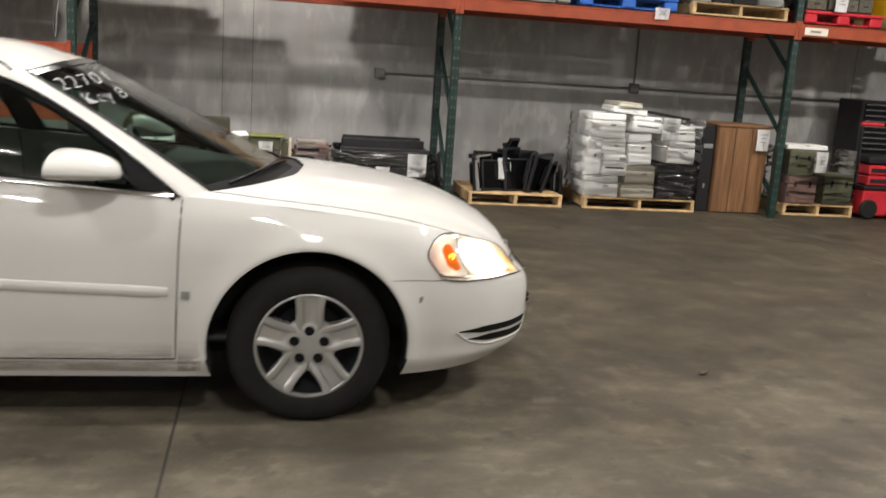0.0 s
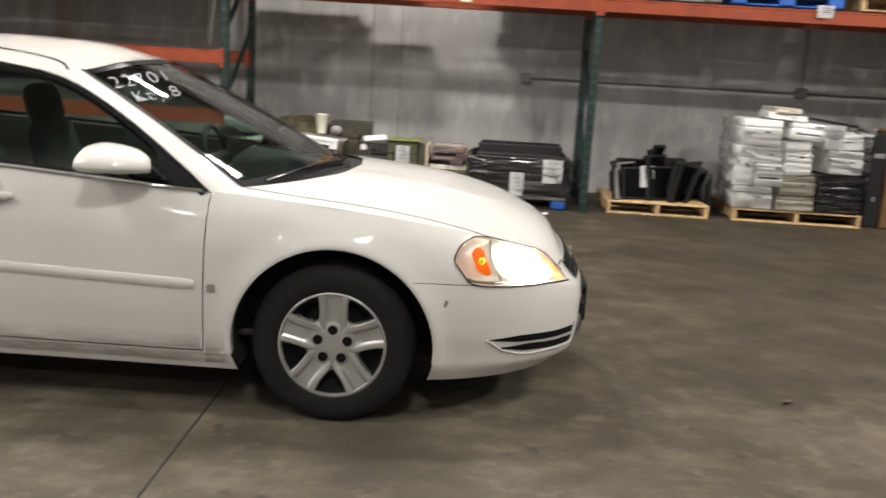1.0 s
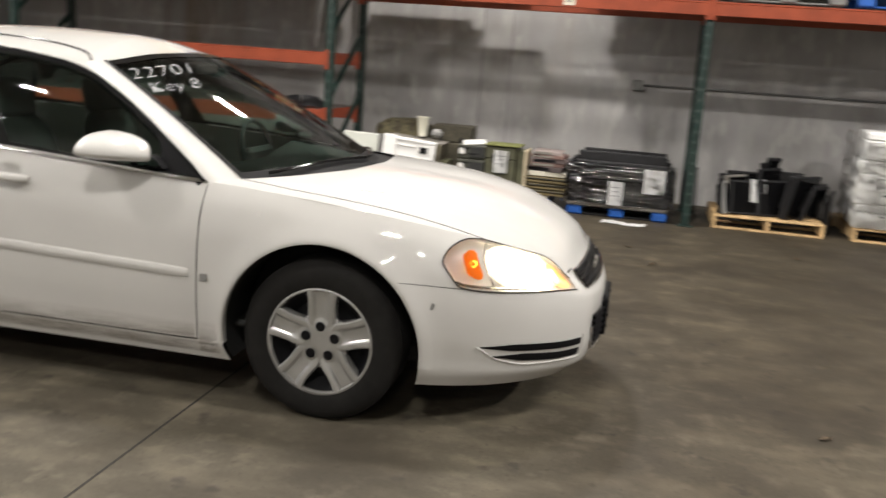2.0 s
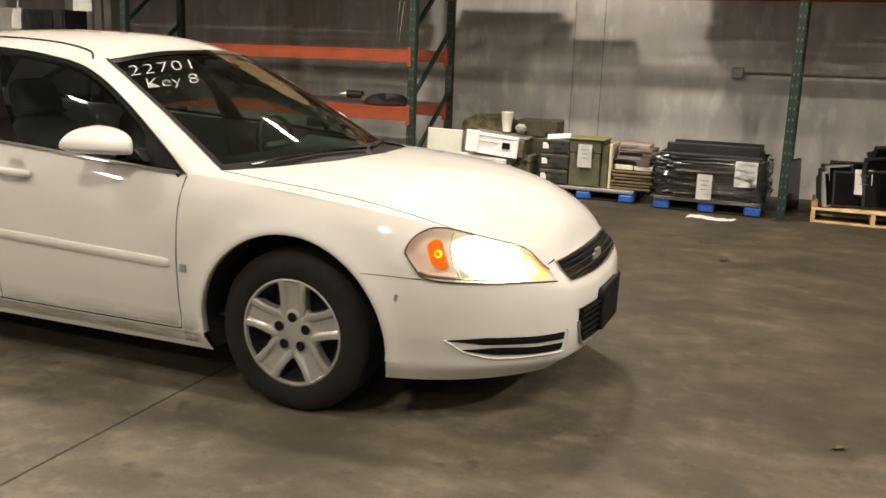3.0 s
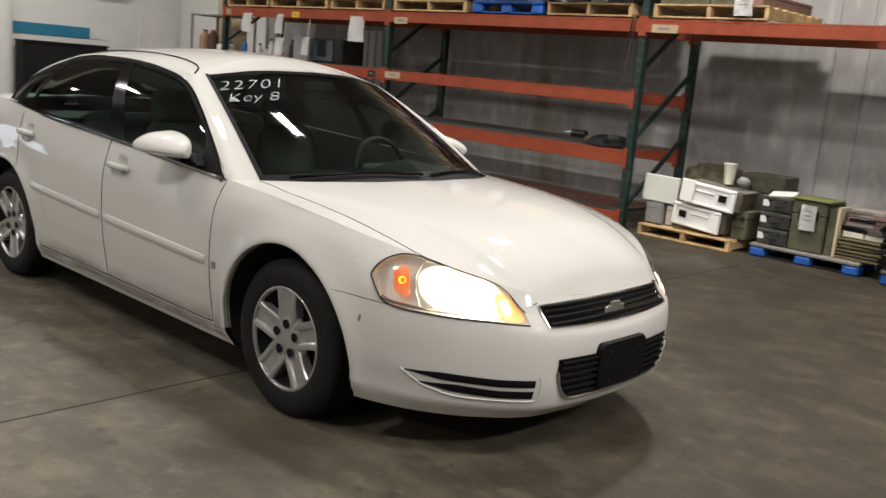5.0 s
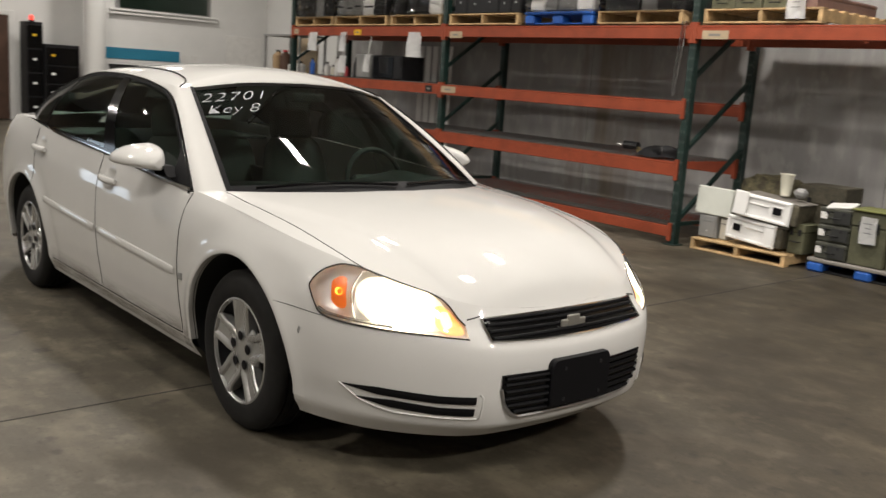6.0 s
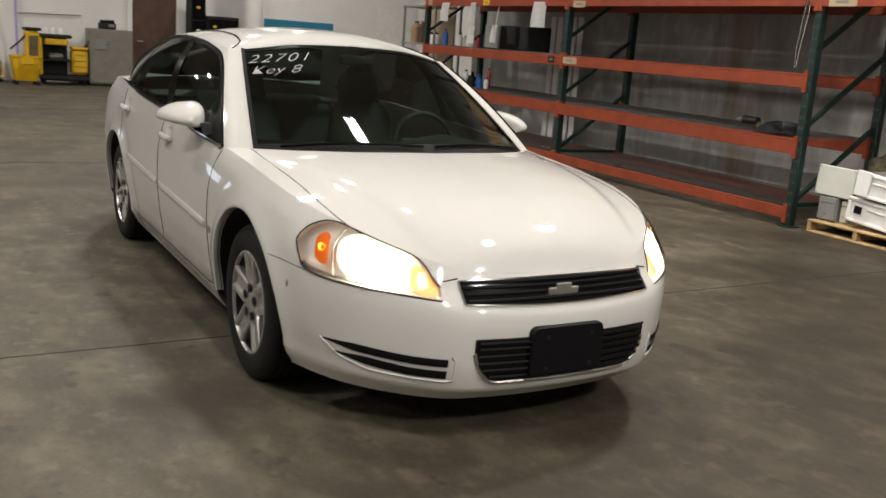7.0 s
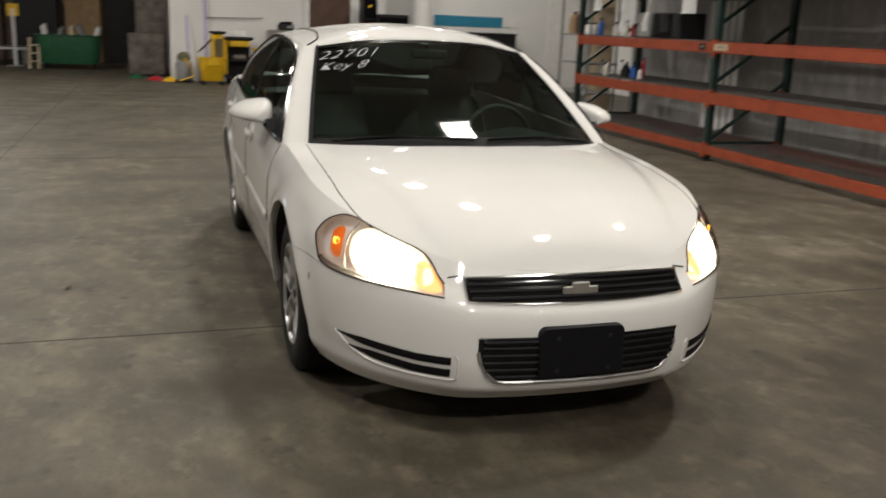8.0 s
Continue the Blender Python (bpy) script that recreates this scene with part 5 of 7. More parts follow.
def carton(name, label, cat, mat, x0, x1, y0, y1, z0, z1, turn=(0, 0, 0), kind="carton", group=""):
    """A box-shaped case with the fittings of its kind on its front."""
    cx, cy = (x0 + x1) / 2, (y0 + y1) / 2
    e = thing(name, label, cat, pose(cx, cy, z0, *turn), group)
    w, d, h = (x1 - x0) / 2, (y1 - y0) / 2, z1 - z0
    if kind == "carton":
        part("body", box(-w, w, -d, d, 0, h, 0.008), mat, e)
        part("tape", box(-0.025, 0.025, -d - 0.0015, d + 0.0015, h * 0.62, h + 0.0015, 0.0005), "beige", e)
    elif kind == "case":
        part("body", box(-w, w, -d, d, 0, h * 0.72, 0.01), mat, e)
        part("lid", box(-w - 0.004, w + 0.004, -d - 0.004, d + 0.004, h * 0.725, h, 0.01), mat, e)
        for s in (-1, 1):
            part("latch", box(s * w * 0.5 - 0.015, s * w * 0.5 + 0.015, -d - 0.014, -d - 0.005, h * 0.62, h * 0.82, 0.003), "dark", e)
        part("handle", tube(bmesh.new(), [(-0.05, -d - 0.004, h * 0.42), (-0.045, -d - 0.025, h * 0.42), (0.045, -d - 0.025, h * 0.42), (0.05, -d - 0.004, h * 0.42)], 0.006, 6), "dark", e)
    elif kind == "plain":
        part("body", box(-w, w, -d, d, 0, h * 0.7, 0.012), mat, e)
        part("top_cover", box(-w * 0.985, w * 0.985, -d * 0.985, d, h * 0.703, h, 0.014), mat, e)
        part("maker_plate", box(w * 0.1, w * 0.42, -d - 0.0025, -d - 0.0005, h * 0.5, h * 0.58, 0.0005), "grey", e)
    elif kind == "printer":
        part("body", box(-w, w, -d, d, 0, h * 0.66, 0.02), mat, e)
        part("upper", box(-w * 0.98, w * 0.98, -d * 0.96, d * 0.98, h * 0.665, h, 0.025), mat, e)
        part("tray_slot", box(-w * 0.72, w * 0.72, -d - 0.003, -d + 0.01, h * 0.34, h * 0.42, 0.002), "dark", e)
        part("tray", box(-w * 0.9, w * 0.9, -d - 0.008, -d - 0.001, h * 0.05, h * 0.28, 0.004), mat, e)
        part("panel", box(w * 0.35, w * 0.85, -d * 0.96 - 0.006, -d * 0.96 - 0.001, h * 0.75, h * 0.9, 0.002), "grey", e)
    elif kind == "appliance":
        part("body", box(-w, w, -d, d, 0, h, 0.012), mat, e)
        part("front_plate", box(-w + 0.012, w - 0.012, -d - 0.008, -d - 0.001, 0.012, h - 0.012, 0.004), mat, e)
        part("door_gap", box(-w * 0.42, -w * 0.38, -d - 0.0095, -d - 0.0082, 0.02, h - 0.02, 0.0004), "grey", e)
        part("port", box(w * 0.42, w * 0.72, -d - 0.011, -d - 0.0083, h * 0.35, h * 0.58, 0.002), "black", e)
        part("rail", box(-w * 0.3, w * 0.8, -d - 0.014, -d - 0.0083, h * 0.72, h * 0.76, 0.002), "beige", e)
    elif kind == "computer":
        part("body", box(-w, w, -d, d, 0, h, 0.008), mat, e)
        part("bezel", box(-w + 0.008, w - 0.008, -d - 0.014, -d - 0.001, 0.008, h - 0.008, 0.006), mat, e)
        part("drive_slot", box(-w * 0.7, w * 0.7, -d - 0.017, -d - 0.0142, h * 0.74, h * 0.79, 0.001), "grey", e)
        part("button", box(-0.012, 0.012, -d - 0.018, -d - 0.0142, h * 0.28, h * 0.33, 0.002), "steel", e)
    elif kind == "drawers":
        part("body", box(-w, w, -d, d, 0, h, 0.006), mat, e)
        for k in range(3):
            dr = part("drawer", box(-w * 0.88, w * 0.88, -d - 0.012, -d - 0.001, h * (0.04 + 0.32 * k), h * (0.04 + 0.32 * k + 0.28), 0.004), "drab", e)
            part("pull", box(-w * 0.3, w * 0.3, -d - 0.024, -d - 0.013, h * (0.16 + 0.32 * k), h * (0.19 + 0.32 * k), 0.003), "dark", dr)
    return e


def film(x0, x1, y0, y1, z0, z1, seed, mat="wrap", label="clear crumpled stretch film wound round the pallet load"):
    """Crumpled stretch film round a load: front, sides and the folded-over top."""
    rnd = random.Random(seed)
    bm = bmesh.new()
    cx, cy = (x0 + x1) / 2, (y0 + y1) / 2
    ring = []
    n = 300 if mat == "black_film" else 260
    for k in range(n + 1):
        a = math.tau * k / n
        c, s = math.cos(a), math.sin(a)
        ring.append((cx + (x1 - x0) / 2 * math.copysign(abs(c) ** 0.16, c), cy + (y1 - y0) / 2 * math.copysign(abs(s) ** 0.16, s)))
    rows = []
    for j in range(49):
        z = z0 + (z1 - z0) * j / 48
        row = []
        for k, (x, y) in enumerate(ring):
            q = Vector((x, y, 0)) - Vector((cx, cy, 0))
            if mat == "black_film":
                f = noise.noise(Vector((x * 6 + seed, y * 6, z * 34 + x * 5))) * 0.040 + noise.noise(Vector((x * 20 + z * 14, y * 20 + seed, z * 55 - x * 9))) * 0.016 + abs(noise.noise(Vector((x * 36 + 3, y * 36 + seed, z * 38 + x * 21)))) * 0.010
            else:
                f = 0.030 + noise.noise(Vector((x * 4 + seed, y * 4, z * 26 + x * 4))) * 0.032 + noise.noise(Vector((x * 14 - z * 8, y * 14 + seed, z * 52))) * 0.010
            q.normalize()
            row.append(Vector((x, y, z)) + q * f)
        rows.append(row)
    grid(bm, rows)
    solid("stretch_film", bm, mat, label, "plastic film", None, "stretch films", smooth=True)


def monitor(x, y, z, w, h, yaw, tip, mat="dark"):
    e = thing("flat_monitor", "black flat computer monitor stacked upright on a pallet", "monitor", pose(x, y, z, tip, 0, yaw), "old monitors")
    part("frame", box(-w / 2, w / 2, -0.02, 0.02, 0, h, 0.008), mat, e)
    part("panel", box(-w / 2 + 0.02, w / 2 - 0.02, -0.0225, -0.0205, 0.02, h - 0.02, 0.0005), "black", e)
    part("back", box(-w / 3, w / 3, 0.021, 0.05, h * 0.2, h * 0.8, 0.012), mat, e)


# floor pallets along the rack, from the wire decks towards the tool chest
P = 0.135
def lumpy(name, label, cat, mat, x0, x1, y0, y1, z0, z1, seed, group=""):
    """A slack cloth bundle: an uneven rounded mound with folds."""
    bm = bmesh.new()
    rows = []
    n, m = 40, 14
    for j in range(m + 1):
        f = j / m
        row = []
        for k in range(n):
            a = math.tau * k / n
            c, t = math.cos(a), math.sin(a)
            r = math.cos(f * math.pi / 2) ** 0.45 if f < 1 else 0.01
            x = (x0 + x1) / 2 + (x1 - x0) / 2 * math.copysign(abs(c) ** 0.6, c) * r
            y = (y0 + y1) / 2 + (y1 - y0) / 2 * math.copysign(abs(t) ** 0.6, t) * r
            q = noise.noise(Vector((x * 7 + seed, y * 7, f * 3))) * 0.05 + noise.noise(Vector((x * 19, y * 19 + seed, f * 8))) * 0.022
            row.append(Vector((x + q * c * 0.5, y + q * t * 0.5, z0 + max(0.0, (z1 - z0) * math.sin(f * math.pi / 2) + q * f))))
        rows.append(row)
    vs = grid(bm, rows, close=True)
    bm.faces.new(vs[-1])
    bm.faces.new(vs[0][::-1])
    return solid(name, bm, mat, label, cat, None, group, smooth=True)


def equipment(label, x, y, z, w, h, d, turn, flip=False, tab=False):
    """An electronics chassis: dull olive body behind a white front plate with a raised frame, a rail and a dark port."""
    e = thing("electronics_chassis", label, "electronics", pose(x, y, z, *turn), "electronics chassis")
    part("body", box(-w * 0.44, w * 0.60, 0.021, d, 0.012, h * 0.93, 0.012), "drab", e, "dull olive body")
    part("body_tray", box(-w * 0.46, w * 0.64, 0.03, d + 0.01, h * 0.935, h * 0.985, 0.004), "taupe", e)
    plate = part("front_plate", box(-w / 2, w / 2, 0, 0.02, 0, h, 0.006), "printer_white", e, "white front plate")
    f = -1 if flip else 1
    for x0, x1, z0, z1 in ((-0.49, 0.49, 0.86, 0.97), (-0.49, 0.49, 0.03, 0.14), (0.42, 0.49, 0.15, 0.85), (-0.49, -0.30, 0.15, 0.85)):
        xa, xb = sorted((f * x0 * w, f * x1 * w))
        part("frame_strip", box(xa, xb, -0.014, -0.001, z0 * h, z1 * h, 0.004), "printer_white", plate)
    xp = f * 0.27 * w
    part("port_rim", box(xp - 0.052, xp + 0.052, -0.010, -0.001, h * 0.34, h * 0.34 + 0.088, 0.004), "white", plate)
    part("port", box(xp - 0.042, xp + 0.042, -0.0125, -0.0105, h * 0.34 + 0.010, h * 0.34 + 0.078, 0.001), "slat", plate, "dark square port")
    part("rail", box(min(xp - f * 0.09, -f * 0.26 * w), max(xp - f * 0.09, -f * 0.26 * w), -0.013, -0.001, h * 0.60, h * 0.67, 0.004), "white", plate)
    for sx in (-0.46, 0.46):
        for sz in (0.09, 0.91):
            part("screw", tube(bmesh.new(), [(sx * w, -0.0145, sz * h), (sx * w, -0.018, sz * h)], 0.006, 6), "steel", plate)
    if tab:
        part("tab_plate", box(-w * 0.52, -w * 0.27, -0.034, -0.016, h * 0.06, h * 1.06, 0.006), "printer_white", e)
    return e


wood_pallet(-1.80, -0.78, 9.50, 10.45, 0, "worn pine pallet with white-fronted electronics on it", 0.115)
pn = thing("appliance_panel", "plain pale grey-green square panel with corner screws", "panel", pose(-1.66, 9.62, 0.348, -3, 1.5, 4))
part("face", box(-0.195, 0.195, -0.012, 0.012, 0, 0.275, 0.008), "panel_grey", pn)
part("rim", box(-0.18, 0.18, 0.0125, 0.06, 0.012, 0.265, 0.004), "beige", pn)
for sx in (-0.175, 0.175):
    for sz in (0.02, 0.255):
        part("screw", tube(bmesh.new(), [(sx, -0.0125, sz), (sx, -0.016, sz)], 0.006, 6), "grey", pn)
carton("grey_power_supply", "small blue-grey metal box under the pale panel", "metal box", "grey", -1.80, -1.60, 9.62, 9.95, 0.117, 0.345, (0, 0, 0), "computer", "grey boxes")
carton("grey_power_supply", "small tan metal box beside white-fronted electronics", "metal box", "beige", -1.59, -1.50, 9.66, 9.95, 0.117, 0.325, (0, 0, 3), "computer", "grey boxes")
equipment("white-fronted electronics chassis with an olive body, tilted on the pallet", -1.215, 9.58, 0.150, 0.54, 0.225, 0.50, (0, 4, -4), True)
equipment("white-fronted electronics chassis lying on another one", -1.095, 9.55, 0.385, 0.55, 0.225, 0.50, (0, 5, 3), False, True)
lumpy("cloth_bag", "olive-brown camouflage cloth bag on the stack", "bag", "camo", -1.60, -0.98, 9.86, 10.25, 0.60, 0.775, 3)
part("support", box(-1.50, -1.02, 9.95, 10.22, 0.117, 0.605, 0.01), "drab", thing("equipment_case", "dull olive case under the cloth bag", "case", None, "olive cases"))
carton("equipment_case", "olive ribbed case at the back of the pallet", "case", "drab", -0.96, -0.52, 9.92, 10.3, 0.117, 0.745, (0, 0, 4), "case", "olive cases")
carton("equipment_case", "small olive case beside white-fronted electronics", "case", "olive", -0.86, -0.70, 9.66, 9.90, 0.117, 0.40, (0, 0, -3), "case", "olive cases")
cup = thing("paper_cup", "large cream paper cup standing on the stacked electronics", "cup", pose(-1.02, 9.80, 0.622))
part("cup_wall", lathe(bmesh.new(), [(0.0005, 0.0), (0.044, 0.0), (0.062, 0.195), (0.066, 0.20), (0.066, 0.206), (0.058, 0.204), (0.040, 0.01)], 24, pose(0, 0, 0, 90, 0, 0)), "cream_paper", cup, smooth=True)
solid("bent_sheet", box(-0.06, 0.06, -0.05, 0.05, 0, 0.09, 0.03, pose(-0.86, 9.78, 0.622, 0, 6, 20)), "grey", "small grey plastic cover on the stacked electronics", "cover")

plastic_pallet(-0.63, 0.40, 9.62, 10.5, 0, "blue", "blue plastic pallet under olive and grey cases", 0.125)
for k in range(3):
    e = carton("ammunition_case", "dark grey-green steel case with a bright latch", "case", "dark_olive", -0.585, -0.295, 9.66, 10.1, 0.127 + 0.157 * k, 0.127 + 0.157 * k + 0.152, (0, 0, (k - 1) * 1.5), "case", "stacked steel cases")
    part("front_board", box(-0.02, 0.135, -0.232, -0.226, 0.02, 0.13, 0.004), "dash", e)
    part("tape_patch", box(-0.135, -0.075, -0.230, -0.225, 0.05, 0.11, 0.001), "white", e)
carton("equipment_case", "tall olive-green metal case with a paper label", "case", "olive", -0.285, 0.03, 9.66, 10.1, 0.127, 0.60, (0, 0, 0), "case", "olive cases")
part("strap", box(-0.29, 0.08, 9.63, 9.95, 0.602, 0.622, 0.006), "lime", thing("folded_strap", "yellow-green folded strap on the olive case", "strap"))
sheet(-0.12, 9.635, 0.445, 0.145, 0.235)
solid("paper_flap", box(-0.12, 0.12, -0.09, 0.09, 0, 0.02, 0.006, pose(-0.43, 9.76, 0.602, 8, -6, 12)), "white", "white paper packet on the steel cases", "packet")
part("divider", box(0.12, 0.145, 9.68, 10.05, 0.127, 0.58, 0.004), "cream", thing("cream_board", "narrow cream board standing beside the olive case", "board"))
part("divider", box(0.04, 0.11, 9.70, 10.05, 0.127, 0.56, 0.004), "olive", thing("olive_board", "narrow olive board standing beside the olive case", "board"))
zb = 0.127
rnd = random.Random(4)
for k in range(6):
    th = (0.035, 0.03, 0.035, 0.03, 0.035, 0.03)[k]
    e = thing("wooden_slat_tray", "ochre slatted tray in a low stack", "tray", pose(0.37 + rnd.uniform(-0.02, 0.02), 9.90, zb, 0, 0, rnd.uniform(-4, 4)), "slatted trays")
    part("board", box(-0.215, 0.215, -0.2, 0.2, 0, th - 0.008, 0.004), "ochre", e)
    part("edge_strip", box(-0.22, 0.22, -0.212, -0.201, 0.004, th - 0.012, 0.002), "drab" if k % 2 else "ochre", e)
    zb += th
for k, (x0, x1) in enumerate(((0.17, 0.355), (0.365, 0.56))):
    solid("white_carton", box(x0, x1, 9.74, 10.05, zb, zb + 0.05, 0.006), "beige", "flat pale carton in the pile", "carton", None, "pale cartons")
zb += 0.051
for k in range(5):
    th = (0.05, 0.04, 0.045, 0.035, 0.04)[k]
    mt = ("mauve", "cover", "mauve", "cover", "mauve_pale")[k]
    w = (0.19, 0.18, 0.185, 0.17, 0.15)[k]
    e = thing("book", ("dusty mauve hardback book", "brown ring binder", "mauve ring binder", "brown album", "pale mauve book")[k] + " in a low pile", "book", pose(0.36 + rnd.uniform(-0.02, 0.02), 9.90, zb, 0, 0, rnd.uniform(-8, 8)), "pile of books")
    part("cover", box(-w, w, -0.16, 0.16, 0, th, 0.004), mt, e)
    part("paper_block", box(-w + 0.01, w * 0.3, -0.163, -0.159, 0.008, th - 0.008, 0.0008), "slat" if k in (0, 2) else "taupe", e)
    zb += th + 0.001

plastic_pallet(0.62, 1.62, 9.50, 10.45, 0, "blue", "blue plastic pallet under wrapped black equipment", 0.13)
for k in range(4):
    carton("flat_television", "black flat television lying on its long edge", "television", "dark", 0.66 + 0.015 * k, 1.585 - 0.02 * (k % 2), 9.575 + 0.15 * k, 9.665 + 0.15 * k, 0.132, (0.55, 0.635, 0.60, 0.64)[k], (-3, 0, 0), "computer", "stacked televisions")
# blank sheet stands in for the film's white glare on a pale item
sheet(1.46, 9.478, 0.40, 0.20, 0.24, 3, "paper_label", 0, False)
film(0.60, 1.63, 9.53, 10.28, 0.12, 0.53, 3, "black_film", "shiny black crumpled film wound round flat televisions")
film(0.595, 1.64, 9.50, 10.28, 0.10, 0.50, 8)
sheet(1.095, 9.455, 0.255, 0.14, 0.24)
fs = bmesh.new()
grid(fs, [[Vector((0.42 * i / 8 + 0.02 * (j % 2), 0.17 * j / 4 + 0.03 * math.sin(i * 0.9), 0.002 + 0.009 * abs(math.sin(i * 1.7 + j)))) for j in range(5)] for i in range(9)])
bmesh.ops.solidify(fs, geom=fs.faces[:], thickness=0.001)
solid("fallen_sheet", fs, "paper", "crumpled white paper sheet lying on the concrete", "paper", pose(0.98, 9.12, 0.001, 0, 0, -6))

wood_pallet(2.06, 3.12, 9.55, 10.5, 0, "pine pallet with a red stringer and old monitors")
for x, y, w, h, yaw, tip, mt in ((2.17, 9.78, 0.36, 0.36, 78, -6, "dark"), (2.24, 9.74, 0.34, 0.33, 64, -10, "grey"), (2.30, 9.80, 0.36, 0.38, 52, -8, "taupe"), (2.42, 9.72, 0.40, 0.34, 14, -12, "dark"),
                                 (2.40, 10.02, 0.44, 0.40, 4, -5, "dark"), (2.56, 9.88, 0.36, 0.47, 50, 4, "dark"), (2.66, 9.76, 0.38, 0.36, 24, -10, "dark"), (2.78, 9.84, 0.36, 0.43, 66, 8, "dark"),
                                 (2.86, 9.78, 0.40, 0.44, 48, 12, "dark"), (2.95, 9.86, 0.42, 0.36, 74, 16, "dark"), (2.72, 10.16, 0.46, 0.42, -8, -6, "dark"), (3.02, 9.95, 0.36, 0.33, 60, 14, "dark")):
    monitor(x, y, P + 0.006, w, h, yaw, tip, mt)
for x, y, z, w, h, yaw, tip in ((2.55, 9.98, P + 0.30, 0.16, 0.30, 35, 22), (2.60, 9.94, P + 0.26, 0.14, 0.27, 60, -18), (2.24, 9.92, P + 0.33, 0.28, 0.05, 10, 4)):
    monitor(x, y, z, w, h, yaw, tip, "dark")
sheet(2.475, 9.728, 0.385, 0.15, 0.23, 12, "paper_label", -12)

wood_pallet(3.38, 4.70, 9.58, 10.6, 0, "wide pine pallet under a stack of white printers")
stack = [("white_printer", "printer_white", 3.38, 3.78, P, 0.37, "plain"), ("beige_printer", "beige", 3.81, 4.21, P, 0.29, "plain"), ("beige_printer", "beige", 3.83, 4.20, 0.292, 0.50, "plain"),
         ("white_printer", "printer_white", 3.36, 3.55, 0.372, 0.79, "plain"), ("white_printer", "printer_white", 3.56, 3.86, 0.374, 0.61, "printer"), ("white_printer", "printer_white", 3.50, 3.82, 0.615, 0.79, "plain"),
         ("white_printer", "printer_white", 3.40, 3.80, 0.795, 1.06, "plain"), ("white_printer", "printer_white", 3.86, 4.14, 0.505, 0.86, "plain"), ("white_printer", "printer_white", 3.86, 4.22, 0.865, 1.05, "printer"),
         ("beige_printer", "printer_white", 4.26, 4.62, 0.545, 0.79, "plain"), ("white_printer", "printer_white", 4.27, 4.66, 0.795, 0.95, "plain"), ("white_scanner", "printer_white", 3.66, 4.05, 1.065, 1.13, "plain"), ("white_scanner", "beige", 3.70, 3.96, 1.135, 1.19, "plain")]
for k, (nm, mt, x0, x1, z0, z1, kd) in enumerate(stack):
    carton(nm, "white office printer in a shrink-wrapped stack" if mt == "printer_white" else "beige office printer in a shrink-wrapped stack", "printer", mt, x0, x1, 9.60 + 0.015 * (k % 3), 10.15, z0, z1, ((0, 0, (k % 3 - 1) * 2.5) if k < 7 else (0, (k * 5 % 7 - 3) * 1.6, (k % 5 - 2) * 4)), kd, "stacked printers")
carton("black_case", "black plastic case wrapped in film", "case", "dark", 4.25, 4.66, 9.60, 10.2, P, 0.38, (0, 0, 0), "case")
carton("black_case", "black plastic case under a white printer", "case", "dark", 4.26, 4.66, 9.61, 10.2, 0.382, 0.535, (0, 0, 0), "case")
solid("black_bar", box(-0.36, 0.36, -0.12, 0.12, 0, 0.03, 0.006, pose(4.21, 9.78, 1.068, 0, 7, 4)), "dark", "flat black plastic tray lying askew on the printers", "tray")
film(4.22, 4.69, 9.585, 10.2, 0.15, 0.54, 14, "black_film", "shiny dark film wound round black cases")
film(3.34, 4.70, 9.57, 10.2, 0.16, 1.04, 9)
sheet(4.30, 9.56, 0.93, 0.20, 0.24)
carton("dark_cabinet", "black cabinet behind the printer stack", "cabinet", "dark", 4.76, 4.92, 9.72, 10.3, 0.0, 0.99, (0, 0, 0), "computer")
for k, (x, y) in enumerate(((1.86, 10.2), (3.18, 10.2), (3.24, 10.05))):
    monitor(x, y, 0.0, 0.5, 0.5 - 0.05 * k, 75, -3)

wc = thing("wooden_cabinet", "brown wood-veneer cabinet standing on the floor", "cabinet", pose(4.93, 9.66, 0))
part("body", box(0, 0.62, 0.022, 0.55, 0, 0.98, 0.006), "wood", wc)
for k in range(3):
    part("door_board", box(0.005 + 0.205 * k, 0.205 + 0.205 * k, 0.0, 0.02, 0.01, 0.985, 0.004), "wood", wc)
part("top", box(-0.02, 0.66, -0.01, 0.56, 0.99, 1.02, 0.006), "wood", wc)
sheet(5.45, 9.62, 0.86, 0.15, 0.24)

wood_pallet(5.86, 6.76, 9.68, 10.6, 0, "pine pallet with olive military-style boxes")
carton("wrapped_box", "brown wooden box tied with film", "box", "cover", 5.89, 6.26, 9.70, 10.1, P, 0.46, (0, 0, 0), "case")
carton("wrapped_box", "olive wooden box on the pallet", "box", "olive", 6.36, 6.73, 9.70, 10.1, P, 0.49, (0, 0, 0), "case")
carton("wrapped_box", "olive box on top of a brown box", "box", "olive", 5.90, 6.22, 9.75, 10.15, 0.462, 0.76, (0, 0, 0), "case")
carton("flat_carton", "white flat carton on the olive boxes", "carton", "white", 5.88, 6.4, 9.8, 10.1, 0.765, 0.82, (0, 0, 0), "carton")
film(5.86, 6.74, 9.69, 10.2, 0.15, 0.78, 21)
sheet(6.25, 9.66, 0.64, 0.14, 0.24)

